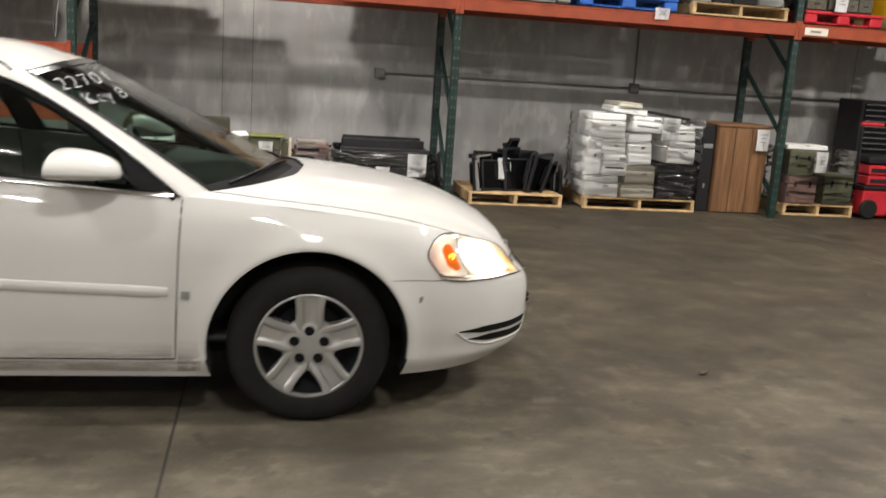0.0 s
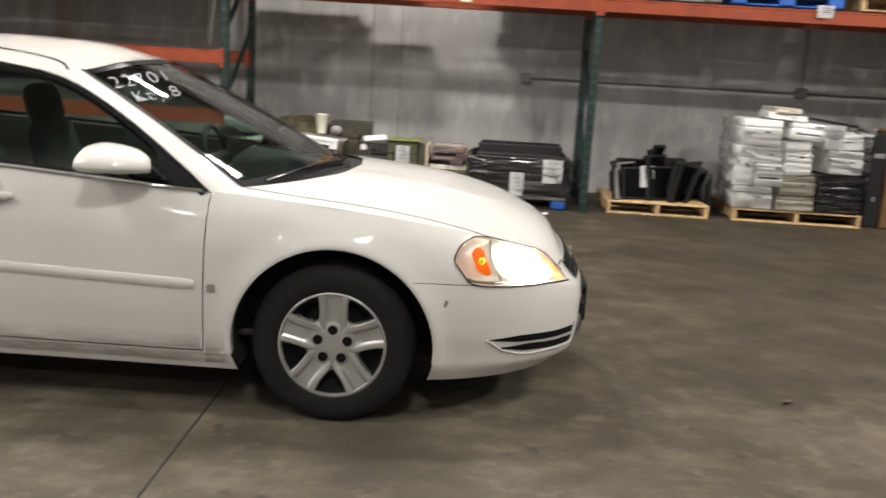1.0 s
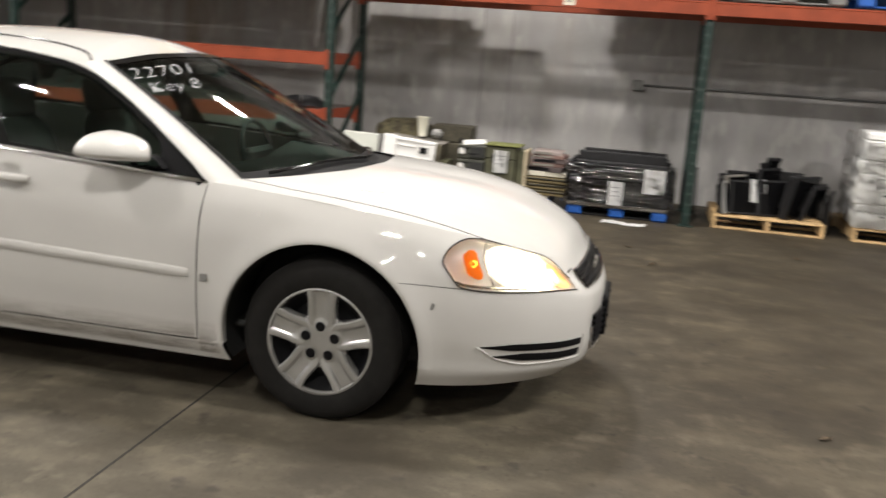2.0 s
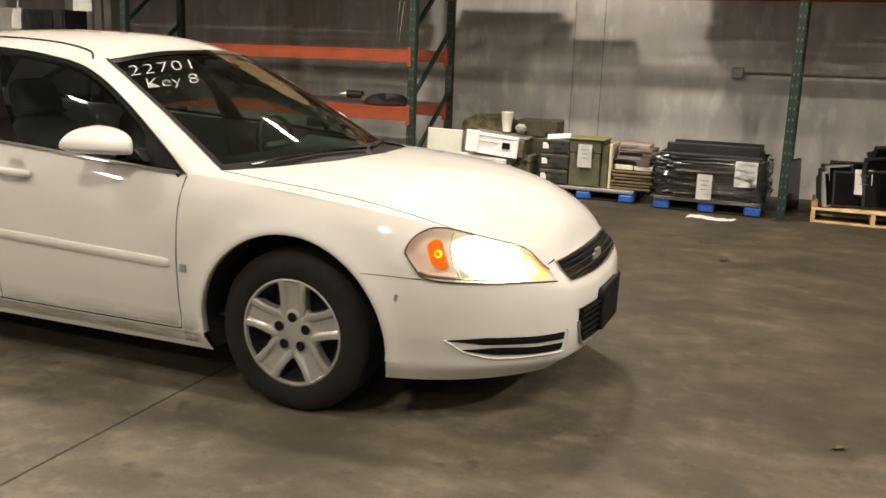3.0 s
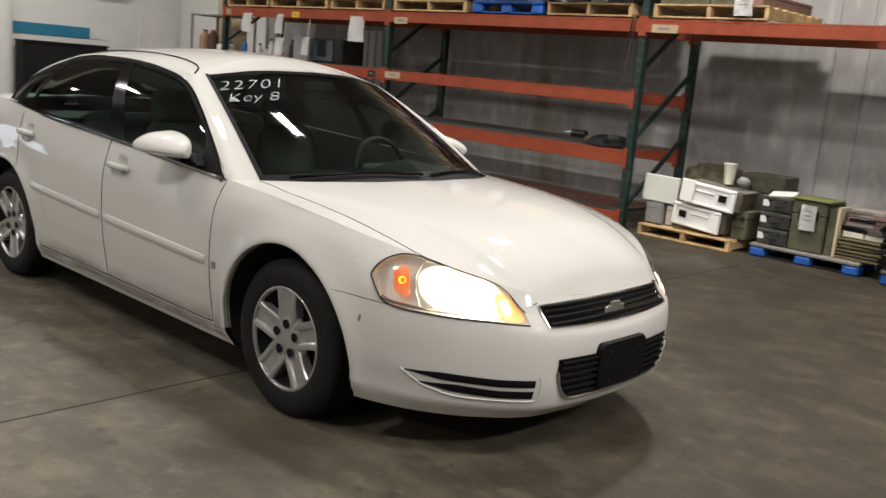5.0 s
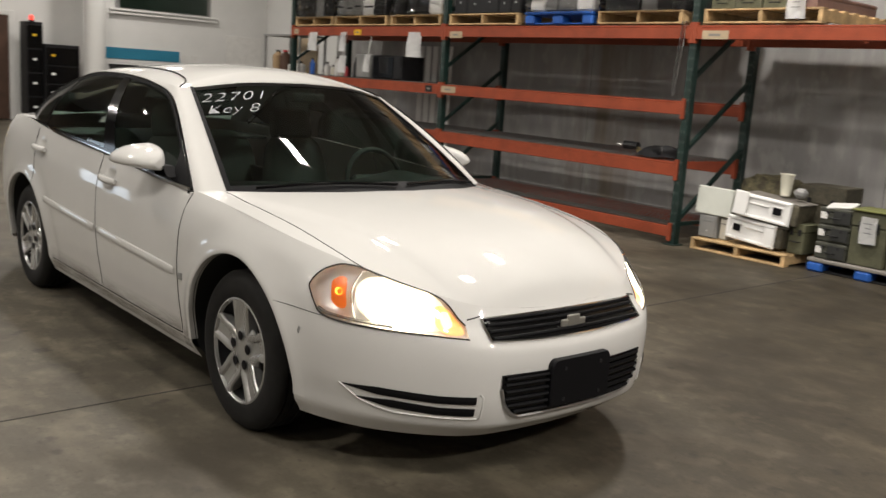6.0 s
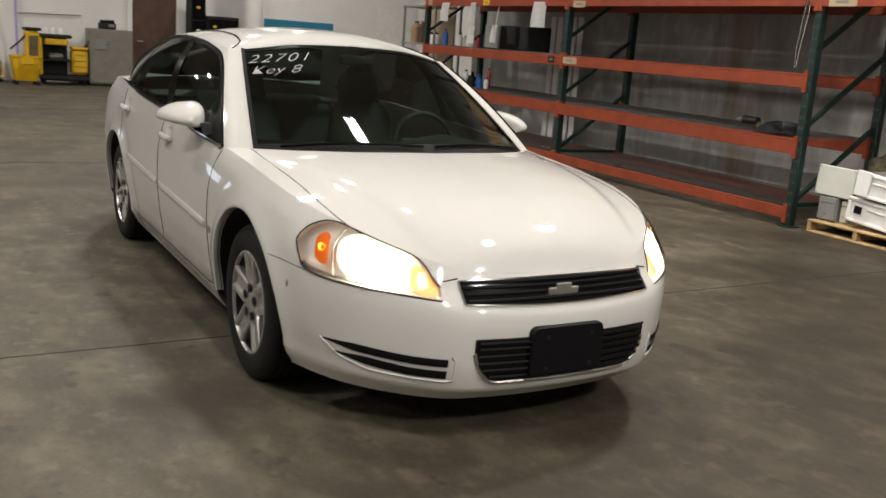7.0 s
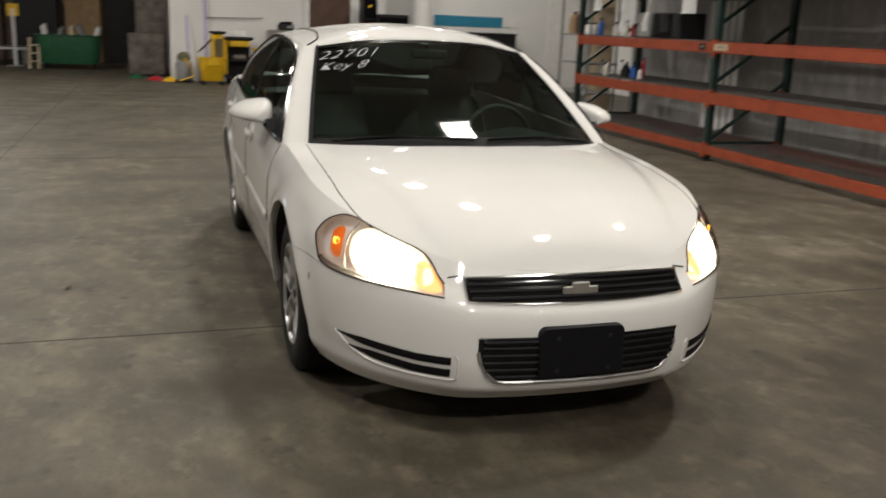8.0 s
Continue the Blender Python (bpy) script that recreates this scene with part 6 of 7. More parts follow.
# rolling red tool box and black tool chest
tb = thing("rolling_tool_box", "red and black stacked rolling tool box with wheels", "tool box", pose(6.86, 9.66, 0))
part("base", box(0, 0.5, 0, 0.4, 0.03, 0.34, 0.02), "red", tb)
part("base_lid", box(-0.01, 0.51, -0.01, 0.41, 0.345, 0.39, 0.01), "dark", tb)
for z in (0.395, 0.52):
    dr = part("drawer_case", box(0.03, 0.48, 0.0, 0.38, z, z + 0.115, 0.015), "red", tb)
    part("black_edge", box(0.05, 0.46, -0.008, -0.001, z + 0.035, z + 0.08, 0.003), "dark", dr)
part("top_case", box(0.02, 0.49, 0.0, 0.39, 0.64, 0.74, 0.03), "dark", tb)
for sx in (0.06, 0.44):
    w = part("wheel", lathe(bmesh.new(), [(0.0005, -0.03), (0.1, -0.03), (0.115, -0.015), (0.115, 0.015), (0.1, 0.03)], 24, Matrix.Translation((sx, -0.035, 0.117))), "rubber", tb, smooth=True)
part("handle", tube(bmesh.new(), [(-0.1, 0.05, 0.4), (-0.12, 0.05, 1.1), (0.12, 0.05, 1.12)], 0.02, 8), "dark", tb)
part("grip", tube(bmesh.new(), [(-0.14, 0.05, 1.11), (0.14, 0.05, 1.11)], 0.025, 8), "red", tb)
tc = thing("tool_chest", "tall black steel tool chest with drawers", "tool chest", pose(7.0, 10.15, 0))
part("body", box(0, 1.1, 0, 0.5, 0, 1.38, 0.01), "dark", tc)
for k in range(9):
    dr = part("drawer", box(0.03, 0.6, -0.012, -0.001, 0.75 + 0.067 * k, 0.75 + 0.067 * k + 0.055, 0.003), "black", tc)
    part("pull", box(0.05, 0.58, -0.022, -0.013, 0.75 + 0.067 * k + 0.04, 0.75 + 0.067 * k + 0.05, 0.002), "steel", dr)

# ---- loads on the top rack level ----
TOP = 2.178


def load_row(x0, x1, z, mats, kind, h, seed, name="desktop_computer", label="used desktop computer on a rack pallet", back=10.2):
    rnd = random.Random(seed)
    x = x0 + 0.02
    while x < x1 - 0.12:
        w = rnd.uniform(0.16, 0.32)
        w = min(w, x1 - 0.02 - x)
        carton(name, label, name.split("_")[-1], rnd.choice(mats), x, x + w - 0.008, 9.47 + rnd.uniform(0, 0.05), back, z, z + h * rnd.uniform(0.85, 1.05), (0, 0, 0), kind, "rack top loads")
        x += w


def rack_top(x0, x1, typ, mats, kind, h, seed, name, label, wrapped, tall=True, back=10.62):
    y0 = 9.44
    if typ == "wood":
        p = wood_pallet(x0, x1, y0, back, TOP, "pine pallet on the top rack level")
    else:
        p = plastic_pallet(x0, x1, y0, back, TOP, typ, {"blue": "blue plastic pallet on the top rack level", "grey": "grey plastic pallet on the top rack level", "red": "red plastic pallet on the top rack level"}[typ])
    load_row(x0, x1, TOP + p + 0.002, mats, kind, h, seed, name, label, back - 0.03)
    # unseen carton added above the load to keep lamp light off the wall
    if tall:
        carton("shade_carton", "unseen large cardboard carton added on a rack load to shade the wall", "carton", "tan", x0 + 0.03, x1 - 0.03, 9.55, min(10.35, back - 0.1), TOP + p + h * 1.06, TOP + p + 1.15, (0, 0, 0), "carton", "upper cartons")
    if wrapped:
        film(x0, x1, y0 - 0.01, 10.3, TOP + p - 0.02, TOP + p + h, seed)


rack_top(-9.48, -8.42, "wood", ["dark", "grey"], "computer", 0.5, 31, "desktop_computer", "dark used computer wrapped on a rack pallet", True)
rack_top(-8.35, -7.05, "wood", ["grey", "white", "dark"], "printer", 0.35, 32, "office_printer", "grey office machine in clear film", True)
rack_top(-6.96, -5.88, "wood", ["grey", "white", "dark"], "printer", 0.55, 33, "office_printer", "grey and white printer on a rack pallet", True)
rack_top(-5.70, -4.45, "wood", ["dark"], "computer", 0.45, 34, "desktop_computer", "black desktop computer standing in a row", False)
rack_top(-4.34, -3.31, "blue", ["white", "grey", "beige"], "printer", 0.4, 35, "office_printer", "white office machine in clear film", True)
rack_top(-3.23, -2.15, "wood", ["dark", "dark", "grey"], "case", 0.45, 36, "black_case", "black plastic case on a rack pallet", True)
rack_top(-1.90, -0.70, "wood", ["olive", "cover"], "case", 0.13, 37, "olive_case", "low olive-brown case on a rack pallet", False, False, 10.66)
rack_top(0.58, 1.70, "blue", ["tan", "beige", "white"], "carton", 0.5, 38, "cardboard_carton", "pale cardboard carton on a blue pallet", False, True, 10.66)
rack_top(1.97, 2.98, "grey", ["white", "grey", "dark"], "printer", 0.4, 39, "office_printer", "white and grey printer in clear film", True)
rack_top(3.08, 4.17, "blue", ["grey", "dark", "grey"], "computer", 0.5, 40, "desktop_computer", "grey desktop computer standing in a row", False)
rack_top(4.34, 5.45, "wood", ["grey", "grey", "dark"], "computer", 0.6, 41, "desktop_computer", "grey computer wrapped in film", True)
rack_top(5.66, 6.60, "red", ["dark"], "drawers", 0.5, 42, "black_crate", "black slotted crate on a red pallet", False)
rack_top(6.68, 7.70, "wood", ["dark", "grey", "yellow"], "case", 0.4, 43, "equipment_case", "mixed cases on a rack pallet", False)
# unseen board, added to cut the lamp light falling on the wall
solid("shade_board", box(-0.69, -0.07, 10.14, 10.62, TOP + 0.001, TOP + 0.02, 0.003), "tan_board", "unseen plywood board added on the wire deck to block light", "board")
# channel under the bare stretch of wire deck
solid("deck_support", box(-0.30, -0.22, RY0 + 0.03, RY1 + 0.10, 2.118, 2.160, 0.003), "green", "dark green steel channel under the wire deck", "rack channel")
sheet(-0.93, 9.405, 2.33, 0.18, 0.24)
sheet(6.05, 9.42, 2.42, 0.15, 0.2)
sheet(3.98, 9.405, 2.15, 0.16, 0.12, 0, "torn_tape")

# beam labels, tags and hanging sheets
for x, z, w, mt in ((-1.73, 2.07, 0.29, "tan_board"), (-5.52, 2.055, 0.24, "tan_board"), (-9.40, 2.09, 0.12, "tan_board"), (0.46, 2.09, 0.11, "beige"), (5.80, 2.09, 0.28, "beige"), (-7.7, 2.08, 0.17, "yellow"), (-5.60, 1.37, 0.28, "tan_board"), (-6.0, 1.365, 0.14, "dark")):
    lab = thing("beam_label", "small worn label stuck on the orange beam", "label", pose(x, RY0 - 0.0325, z), "beam labels")
    part("card", box(-w / 2, w / 2, -0.002, 0.0, -0.04, 0.04, 0.0005), mt, lab)
    part("print_bar", box(-w / 4, w / 5, -0.0032, -0.0022, -0.012, 0.012, 0.0003), "taupe", lab)
for x, z, w, h, yw in ((-8.86, 1.94, 0.20, 0.28, 8), (-8.04, 1.94, 0.20, 0.28, -6), (-6.33, 1.92, 0.24, 0.33, 14), (-8.03, 1.62, 0.18, 0.25, 4), (-7.40, 1.65, 0.18, 0.25, -8)):
    tag = sheet(x, RY0 - 0.055, z, w, h, yw, "hanging_tag", -6, False)
    part("cord", tube(bmesh.new(), [(0, 0, h / 2 - 0.01), (0, 0.012, 2.06 - z)], 0.004, 5), "white", tag)
solid("plastic_strip", tube(bmesh.new(), [(-2.08, 9.40, 2.2), (-2.09, 9.395, 1.95), (-2.12, 9.40, 1.7), (-2.13, 9.40, 1.48)], [0.02, 0.028, 0.022, 0.012], 6), "wrap", "torn strip of clear film hanging from the beam", "plastic film")

# goods on the lower levels of the end bay
mc = thing("microwave_oven", "black microwave oven on the rack shelf", "microwave", pose(-7.47, 9.55, 1.446))
part("body", box(0, 0.68, 0, 0.4, 0, 0.33, 0.01), "dark", mc)
part("door", box(0.02, 0.5, -0.015, -0.001, 0.02, 0.31, 0.006), "black", mc)
part("keypad", box(0.52, 0.66, -0.012, -0.001, 0.02, 0.31, 0.004), "dark", mc)
carton("grey_carton", "grey electronics housing on the rack shelf", "housing", "grey", -7.88, -7.52, 9.55, 9.95, 1.446, 1.78, (0, 0, 0), "computer")
rnd = random.Random(12)
for k in range(14):
    x = -9.4 + 0.11 * k
    for z in (1.446, 0.846):
        if z < 1 and k > 12 or rnd.random() < 0.15:
            continue
        r, h = rnd.uniform(0.03, 0.05), rnd.uniform(0.12, 0.28)
        e = thing("spray_bottle" if k % 2 else "paint_can", rnd.choice(["white plastic bottle with a cap on the rack shelf", "coloured can on the rack shelf"]), "bottle" if k % 2 else "can", pose(x, 9.58 + rnd.uniform(0, 0.4), z), "shelf clutter")
        part("body", lathe(bmesh.new(), [(0.0005, 0), (r, 0), (r, h * 0.75), (r * 0.5, h * 0.9), (r * 0.4, h)], 14, pose(0, 0, 0, 90, 0, 0)), rnd.choice(["white", "red", "blue", "beige", "dark", "grey"]), e, smooth=True)
        part("cap", lathe(bmesh.new(), [(r * 0.42, h), (r * 0.42, h + 0.03), (0.0005, h + 0.03)], 10, pose(0, 0, 0, 90, 0, 0)), "dark", e, smooth=True)
for k in range(5):
    solid("curtain_strip", box(-7.9 + 0.17 * k, -7.78 + 0.17 * k, 10.72, 10.725, 0.0, 1.98, 0.001), "white", "white plastic strip standing behind the rack", "plastic strip", None, "plastic strips")

# tools on the middle level
tr = thing("tool_tray", "black tray of hand tools lying on the wire deck", "tool tray", pose(-2.35, 9.62, 0.845))
bm = bmesh.new()
grid(bm, [[Vector((0.30 * math.cos(a) * r, 0.2 * math.sin(a) * r, 0.10 * (1 - r ** 3) * (0.7 + 0.5 * math.sin(2 * a + 1)) + 0.012 * (1 + math.sin(5 * a)) * r)) for r in (0.02, 0.3, 0.6, 0.85, 1.0)] for a in [math.tau * k / 24 for k in range(25)]])
part("cloth_bag", bm, "dark", tr, smooth=True)
dl = thing("power_drill", "dark cordless drill with a yellow handle on the wire deck", "drill", pose(-2.72, 9.6, 0.845))
part("motor", tube(bmesh.new(), [(-0.1, 0, 0.09), (0.08, 0, 0.09)], [0.045, 0.04], 10), "dark", dl)
part("chuck", tube(bmesh.new(), [(-0.2, 0, 0.085), (-0.1, 0, 0.09)], [0.012, 0.03], 8), "steel", dl)
part("grip", tube(bmesh.new(), [(0.05, 0, 0.08), (0.12, 0.02, 0.012)], 0.026, 8), "ochre", dl)

# steel shelf beyond the rack end
sh = thing("steel_shelf", "grey steel shelf unit with tan and dark containers beyond the rack", "shelf", pose(-11.3, 9.9, 0))
for x in (0, 1.15):
    for y in (0, 0.5):
        part("leg", box(x, x + 0.035, y, y + 0.035, 0, 2.08, 0.002), "grey", sh)
for z in (0.45, 0.95, 1.42, 2.05):
    part("board", box(-0.01, 1.195, -0.01, 0.545, z, z + 0.03, 0.003), "grey", sh)
for k, (x, mt) in enumerate(((-11.15, "tan"), (-10.9, "brown_door"), (-10.6, "white"), (-10.4, "white"))):
    e = thing("plastic_jug", "worn plastic jug on the steel shelf", "jug", pose(x, 10.1, 1.452), "shelf jugs")
    h = 0.34 if k < 2 else 0.16
    part("body", lathe(bmesh.new(), [(0.0005, 0), (0.1, 0), (0.1, h * 0.8), (0.05, h * 0.95), (0.04, h)], 16, pose(0, 0, 0, 90, 0, 0)), mt, e, smooth=True)
    part("cap", lathe(bmesh.new(), [(0.042, h), (0.042, h + 0.03), (0.0005, h + 0.03)], 10, pose(0, 0, 0, 90, 0, 0)), "red" if k == 1 else "dark", e, smooth=True)
structure("plywood_panel", box(-11.6, -10.72, 10.62, 10.66, 0, 3.2), "tan_board", "tan plywood panel beside the rack end", "wall panel")

# conduit on the wall
cd = thing("wall_conduit", "grey steel conduit with junction boxes on the wall", "conduit")
part("pipe", tube(bmesh.new(), [(1.2, WALL_Y - 0.02, 1.315), (9.3, WALL_Y - 0.02, 1.335)], 0.013, 8), "pipe", cd)
part("riser", tube(bmesh.new(), [(4.38, WALL_Y - 0.02, 1.33), (4.36, WALL_Y - 0.02, 4.2)], 0.013, 8), "pipe", cd)
for x, z in ((1.17, 1.31), (4.38, 1.325)):
    part("junction_box", box(x - 0.06, x + 0.06, WALL_Y - 0.06, WALL_Y - 0.002, z - 0.06, z + 0.06, 0.008), "pipe", cd)
bm = bmesh.new()
for x in (-4.64, -0.66, -0.32, 7.4):
    chamfer_box(bm, x - 0.004, x + 0.004, WALL_Y - 0.002, WALL_Y + 0.01, 0, CEIL, 0.001)
structure("wall_joint", bm, "joint_grey", "thin vertical joints in the grey wall", "joint")

# ---- far end of the hall ----
dr = structure("door_1", box(FAR_X + 0.001, FAR_X + 0.045, 6.56, 7.54, 0.01, 2.26, 0.004), "brown_door", "closed brown wooden door in the white wall", "door")
bm = bmesh.new()
for y0, y1, z0, z1 in ((6.44, 6.555, 0, 2.37), (7.545, 7.66, 0, 2.37), (6.5555, 7.5445, 2.265, 2.37)):
    chamfer_box(bm, FAR_X + 0.001, FAR_X + 0.07, y0, y1, z0, z1, 0.006)
part("door_frame", bm, "white_wall", dr, "white door frame")
part("door_handle", tube(bmesh.new(), [(FAR_X + 0.05, 6.66, 1.02), (FAR_X + 0.11, 6.66, 1.02), (FAR_X + 0.11, 6.78, 1.02)], 0.012, 8), "steel", dr)
cb = thing("steel_cabinet", "taupe steel cabinet with a document pouch on its door", "cabinet", pose(-18.35, 5.52, 0))
part("body", box(0, 0.58, 0, 0.92, 0.05, 1.24, 0.01), "taupe", cb)
part("plinth", box(0.02, 0.56, 0.02, 0.90, 0, 0.049, 0.004), "dark", cb)
part("door", box(0.581, 0.60, 0.02, 0.90, 0.08, 1.21, 0.006), "taupe", cb)
part("pouch", box(0.601, 0.615, 0.12, 0.36, 0.80, 1.02, 0.003), "grey", cb)
part("handle", box(0.601, 0.63, 0.36, 0.40, 0.93, 0.96, 0.005), "steel", cb)
ph = thing("desk_telephone", "black desk telephone on the steel cabinet", "telephone", pose(-18.0, 5.75, 1.242))
part("base", box(-0.1, 0.1, 0, 0.36, 0, 0.14, 0.02), "dark", ph)
part("handset", tube(bmesh.new(), [(0, 0.03, 0.155), (0, 0.33, 0.17)], [0.035, 0.035], 8), "black", ph)
part("display", box(0.101, 0.106, 0.2, 0.32, 0.05, 0.11, 0.002), "grey", ph)
for x, y0, y1, h, nm in ((-17.75, 7.72, 8.05, 2.15, "tall"), (-17.6, 8.06, 8.78, 1.70, "low")):
    e = thing("filing_cabinet", "black steel filing cabinet with small yellow labels", "filing cabinet", pose(x, y0, 0), "black cabinets")
    part("body", box(-0.5, 0, 0, y1 - y0, 0, h, 0.008), "dark", e)
    for k in range(4):
        d = part("drawer", box(0.001, 0.015, 0.015, y1 - y0 - 0.015, 0.06 + k * (h - 0.1) / 4, (k + 0.95) * (h - 0.1) / 4 + 0.05, 0.004), "black", e)
        part("label", box(0.016, 0.018, 0.12, 0.2, (k + 0.6) * (h - 0.1) / 4, (k + 0.6) * (h - 0.1) / 4 + 0.05, 0.0005), "yellow" if k > 2 else "paper", d)
wl = thing("warning_lamp", "small red warning lamp on top of the black cabinet", "lamp", pose(-17.75, 7.82, 2.152))
part("lamp_base", lathe(bmesh.new(), [(0.0005, 0), (0.06, 0), (0.06, 0.03), (0.0005, 0.03)], 16, pose(0, 0, 0, 90, 0, 0)), "dark", wl)
part("lamp_dome", lathe(bmesh.new(), [(0.05, 0.031), (0.05, 0.1), (0.03, 0.13), (0.0005, 0.14)], 16, pose(0, 0, 0, 90, 0, 0)), "red_lit", wl, smooth=True)
structure("column", lathe(bmesh.new(), [(0.235, 0), (0.235, 0.06), (0.225, 0.07), (0.225, CEIL)], 32, pose(-17.5, 9.08, 0, 90, 0, 0)), "white_wall", "round white-painted column", "column")
solid("teal_banner", box(FAR_X + 0.002, FAR_X + 0.012, 9.68, 11.50, 1.49, 1.75, 0.002), "teal", "teal banner strip on the white wall", "banner")
ds = thing("dark_counter", "low black counter below the teal banner", "counter", pose(-18.4, 9.7, 0))
part("top", box(0, 0.5, 0, 2.0, 1.32, 1.36, 0.006), "dark", ds)
part("front", box(0.02, 0.46, 0.02, 1.98, 0, 1.319, 0.006), "dark", ds)
pf = structure("window_1", box(FAR_X + 0.002, FAR_X + 0.02, 9.9, 12.3, 2.62, 3.6, 0.003), "grey", "office window with a pale frame and sill", "window")
bm = bmesh.new()
for z in (2.52, 2.60):
    chamfer_box(bm, FAR_X + 0.002, FAR_X + 0.10, 9.75, 12.45, z, z + 0.05, 0.008)
part("window_sill", bm, "white_wall", pf)
part("window_pane", box(FAR_X + 0.021, FAR_X + 0.026, 10.0, 12.2, 2.68, 3.55, 0.001), "side_glass", pf)
for y in (11.55, 11.8):
    solid("wall_switch", box(FAR_X + 0.002, FAR_X + 0.02, y, y + 0.16, 1.5, 1.68, 0.006), "white", "pale wall plate beside the banner", "wall plate", None, "wall plates")
pnl = structure("door_2", box(FAR_X + 0.001, FAR_X + 0.03, 12.75, 13.75, 0.01, 2.25, 0.004), "white", "plain white door", "door")

# glazed daylight door at the far end of the hall
gd = structure("door_3", box(-26.80, -26.76, -8.1, -6.1, 0.05, 2.5, 0.004), "daylight", "glazed door with daylight behind it", "door")
for y in (-8.16, -7.13, -6.10):
    part("door_frame", box(-26.80, -26.72, y, y + 0.06, 0.0, 2.56, 0.004), "grey", gd)

# cleaning cart and mop bucket
ct = thing("cleaning_cart", "black and yellow cleaning cart with supplies", "cleaning cart", pose(-18.1, 4.40, 0))
part("base", box(-0.12, 0.47, 0.1, 1.10, 0.09, 0.20, 0.035), "dark", ct)
part("upright", box(-0.05, 0.4, 0.10, 0.17, 0.2, 1.0, 0.02), "yellow", ct)
part("shelf", box(-0.07, 0.44, 0.08, 0.76, 0.99, 1.06, 0.03), "dark", ct)
part("front_bin", box(0.0, 0.43, 0.22, 0.68, 0.84, 0.97, 0.02), "yellow", ct)
part("mid_shelf", box(-0.05, 0.42, 0.18, 0.72, 0.50, 0.54, 0.015), "dark", ct)
part("back_board", box(-0.1, -0.06, 0.18, 0.72, 0.2, 0.98, 0.01), "dark", ct)
part("bag", box(-0.05, 0.40, 0.76, 1.08, 0.24, 0.76, 0.05), "yellow", ct, "yellow vinyl waste bag")
part("bag_rim", box(-0.07, 0.42, 0.75, 1.09, 0.761, 0.82, 0.02), "yellow", ct)
for z in (0.40, 0.52, 0.64):
    part("bag_band", box(0.401, 0.409, 0.79, 1.05, z, z + 0.012, 0.002), "ochre", ct)
part("push_bar", tube(bmesh.new(), [(0, 1.06, 0.80), (0, 1.16, 1.05), (0.3, 1.16, 1.05), (0.3, 1.06, 0.80)], 0.02, 8), "dark", ct)
part("hung_cloth", box(0.05, 0.30, 0.30, 0.60, 0.541, 0.66, 0.05), "taupe", ct, "folded grey cloths on the shelf")
for x in (0.0, 0.35):
    for y in (0.2, 0.98):
        part("castor", tube(bmesh.new(), [(x - 0.02, y, 0.046), (x + 0.02, y, 0.046)], 0.045, 12), "rubber", ct)
for k in range(3):
    e = thing("white_bottle", "white cleaner bottle on the cart", "bottle", pose(-17.92, 4.68 + 0.14 * k, 1.062), "cart bottles")
    part("body", lathe(bmesh.new(), [(0.0005, 0), (0.045, 0), (0.045, 0.1), (0.015, 0.14)], 12, pose(0, 0, 0, 90, 0, 0)), "white", e, smooth=True)
mb = thing("mop_bucket", "yellow plastic mop bucket with a tall wringer", "mop bucket", pose(-17.35, 4.20, 0, 0, 0, 6))
bm = bmesh.new()
rows = []
for z, s in ((0.09, 0.8), (0.11, 0.86), (0.33, 0.95), (0.345, 1.0), (0.56, 1.06), (0.57, 1.13), (0.60, 1.13), (0.56, 1.0), (0.14, 0.82)):
    rows.append([(0.24 * s * math.copysign(abs(math.cos(a)) ** 0.5, math.cos(a)), 0.27 * s * math.copysign(abs(math.sin(a)) ** 0.5, math.sin(a)), z) for a in [math.tau * k / 28 for k in range(28)]])
grid(bm, rows, close=True)
part("tub", bm, "yellow", mb, smooth=True)
part("wringer", box(-0.18, 0.16, 0.0, 0.26, 0.50, 1.12, 0.045), "yellow", mb)
part("wringer_cap", box(-0.20, 0.18, -0.02, 0.30, 1.121, 1.18, 0.025), "dark", mb, "black cap over the wringer")
part("press_plate", box(0.162, 0.19, 0.04, 0.22, 0.62, 1.02, 0.01), "ochre", mb)
part("handle", tube(bmesh.new(), [(0.02, 0.02, 1.02), (0.06, -0.14, 0.86), (0.08, -0.30, 0.72)], 0.02, 8), "dark", mb)
part("spout", box(0.20, 0.27, -0.12, 0.12, 0.42, 0.585, 0.02), "yellow", mb)
for x in (-0.15, 0.15):
    for y in (-0.2, 0.2):
        part("castor", tube(bmesh.new(), [(x - 0.018, y, 0.046), (x + 0.018, y, 0.046)], 0.045, 12), "dark", mb)
vc = thing("floor_scrubber", "grey-green vacuum cleaner with a hose", "vacuum", pose(-18.1, 3.62, 0))
part("tank", lathe(bmesh.new(), [(0.0005, 0.05), (0.17, 0.05), (0.18, 0.4), (0.12, 0.5), (0.0005, 0.52)], 20, pose(0, 0, 0, 90, 0, 0)), "grey", vc, smooth=True)
part("head", lathe(bmesh.new(), [(0.15, 0.50), (0.14, 0.62), (0.05, 0.68), (0.0005, 0.68)], 20, pose(0, 0, 0, 90, 0, 0)), "olive", vc, smooth=True)
part("wheels", lathe(bmesh.new(), [(0.1, 0), (0.2, 0.0), (0.2, 0.049), (0.1, 0.049)], 20, pose(0, 0, 0, 90, 0, 0)), "dark", vc)
part("hose", tube(bmesh.new(), [(0.1, 0.0, 0.55), (0.3, 0.1, 0.45), (0.3, 0.2, 0.15), (0.25, -0.1, 0.04)], 0.022, 8), "yellow", vc)
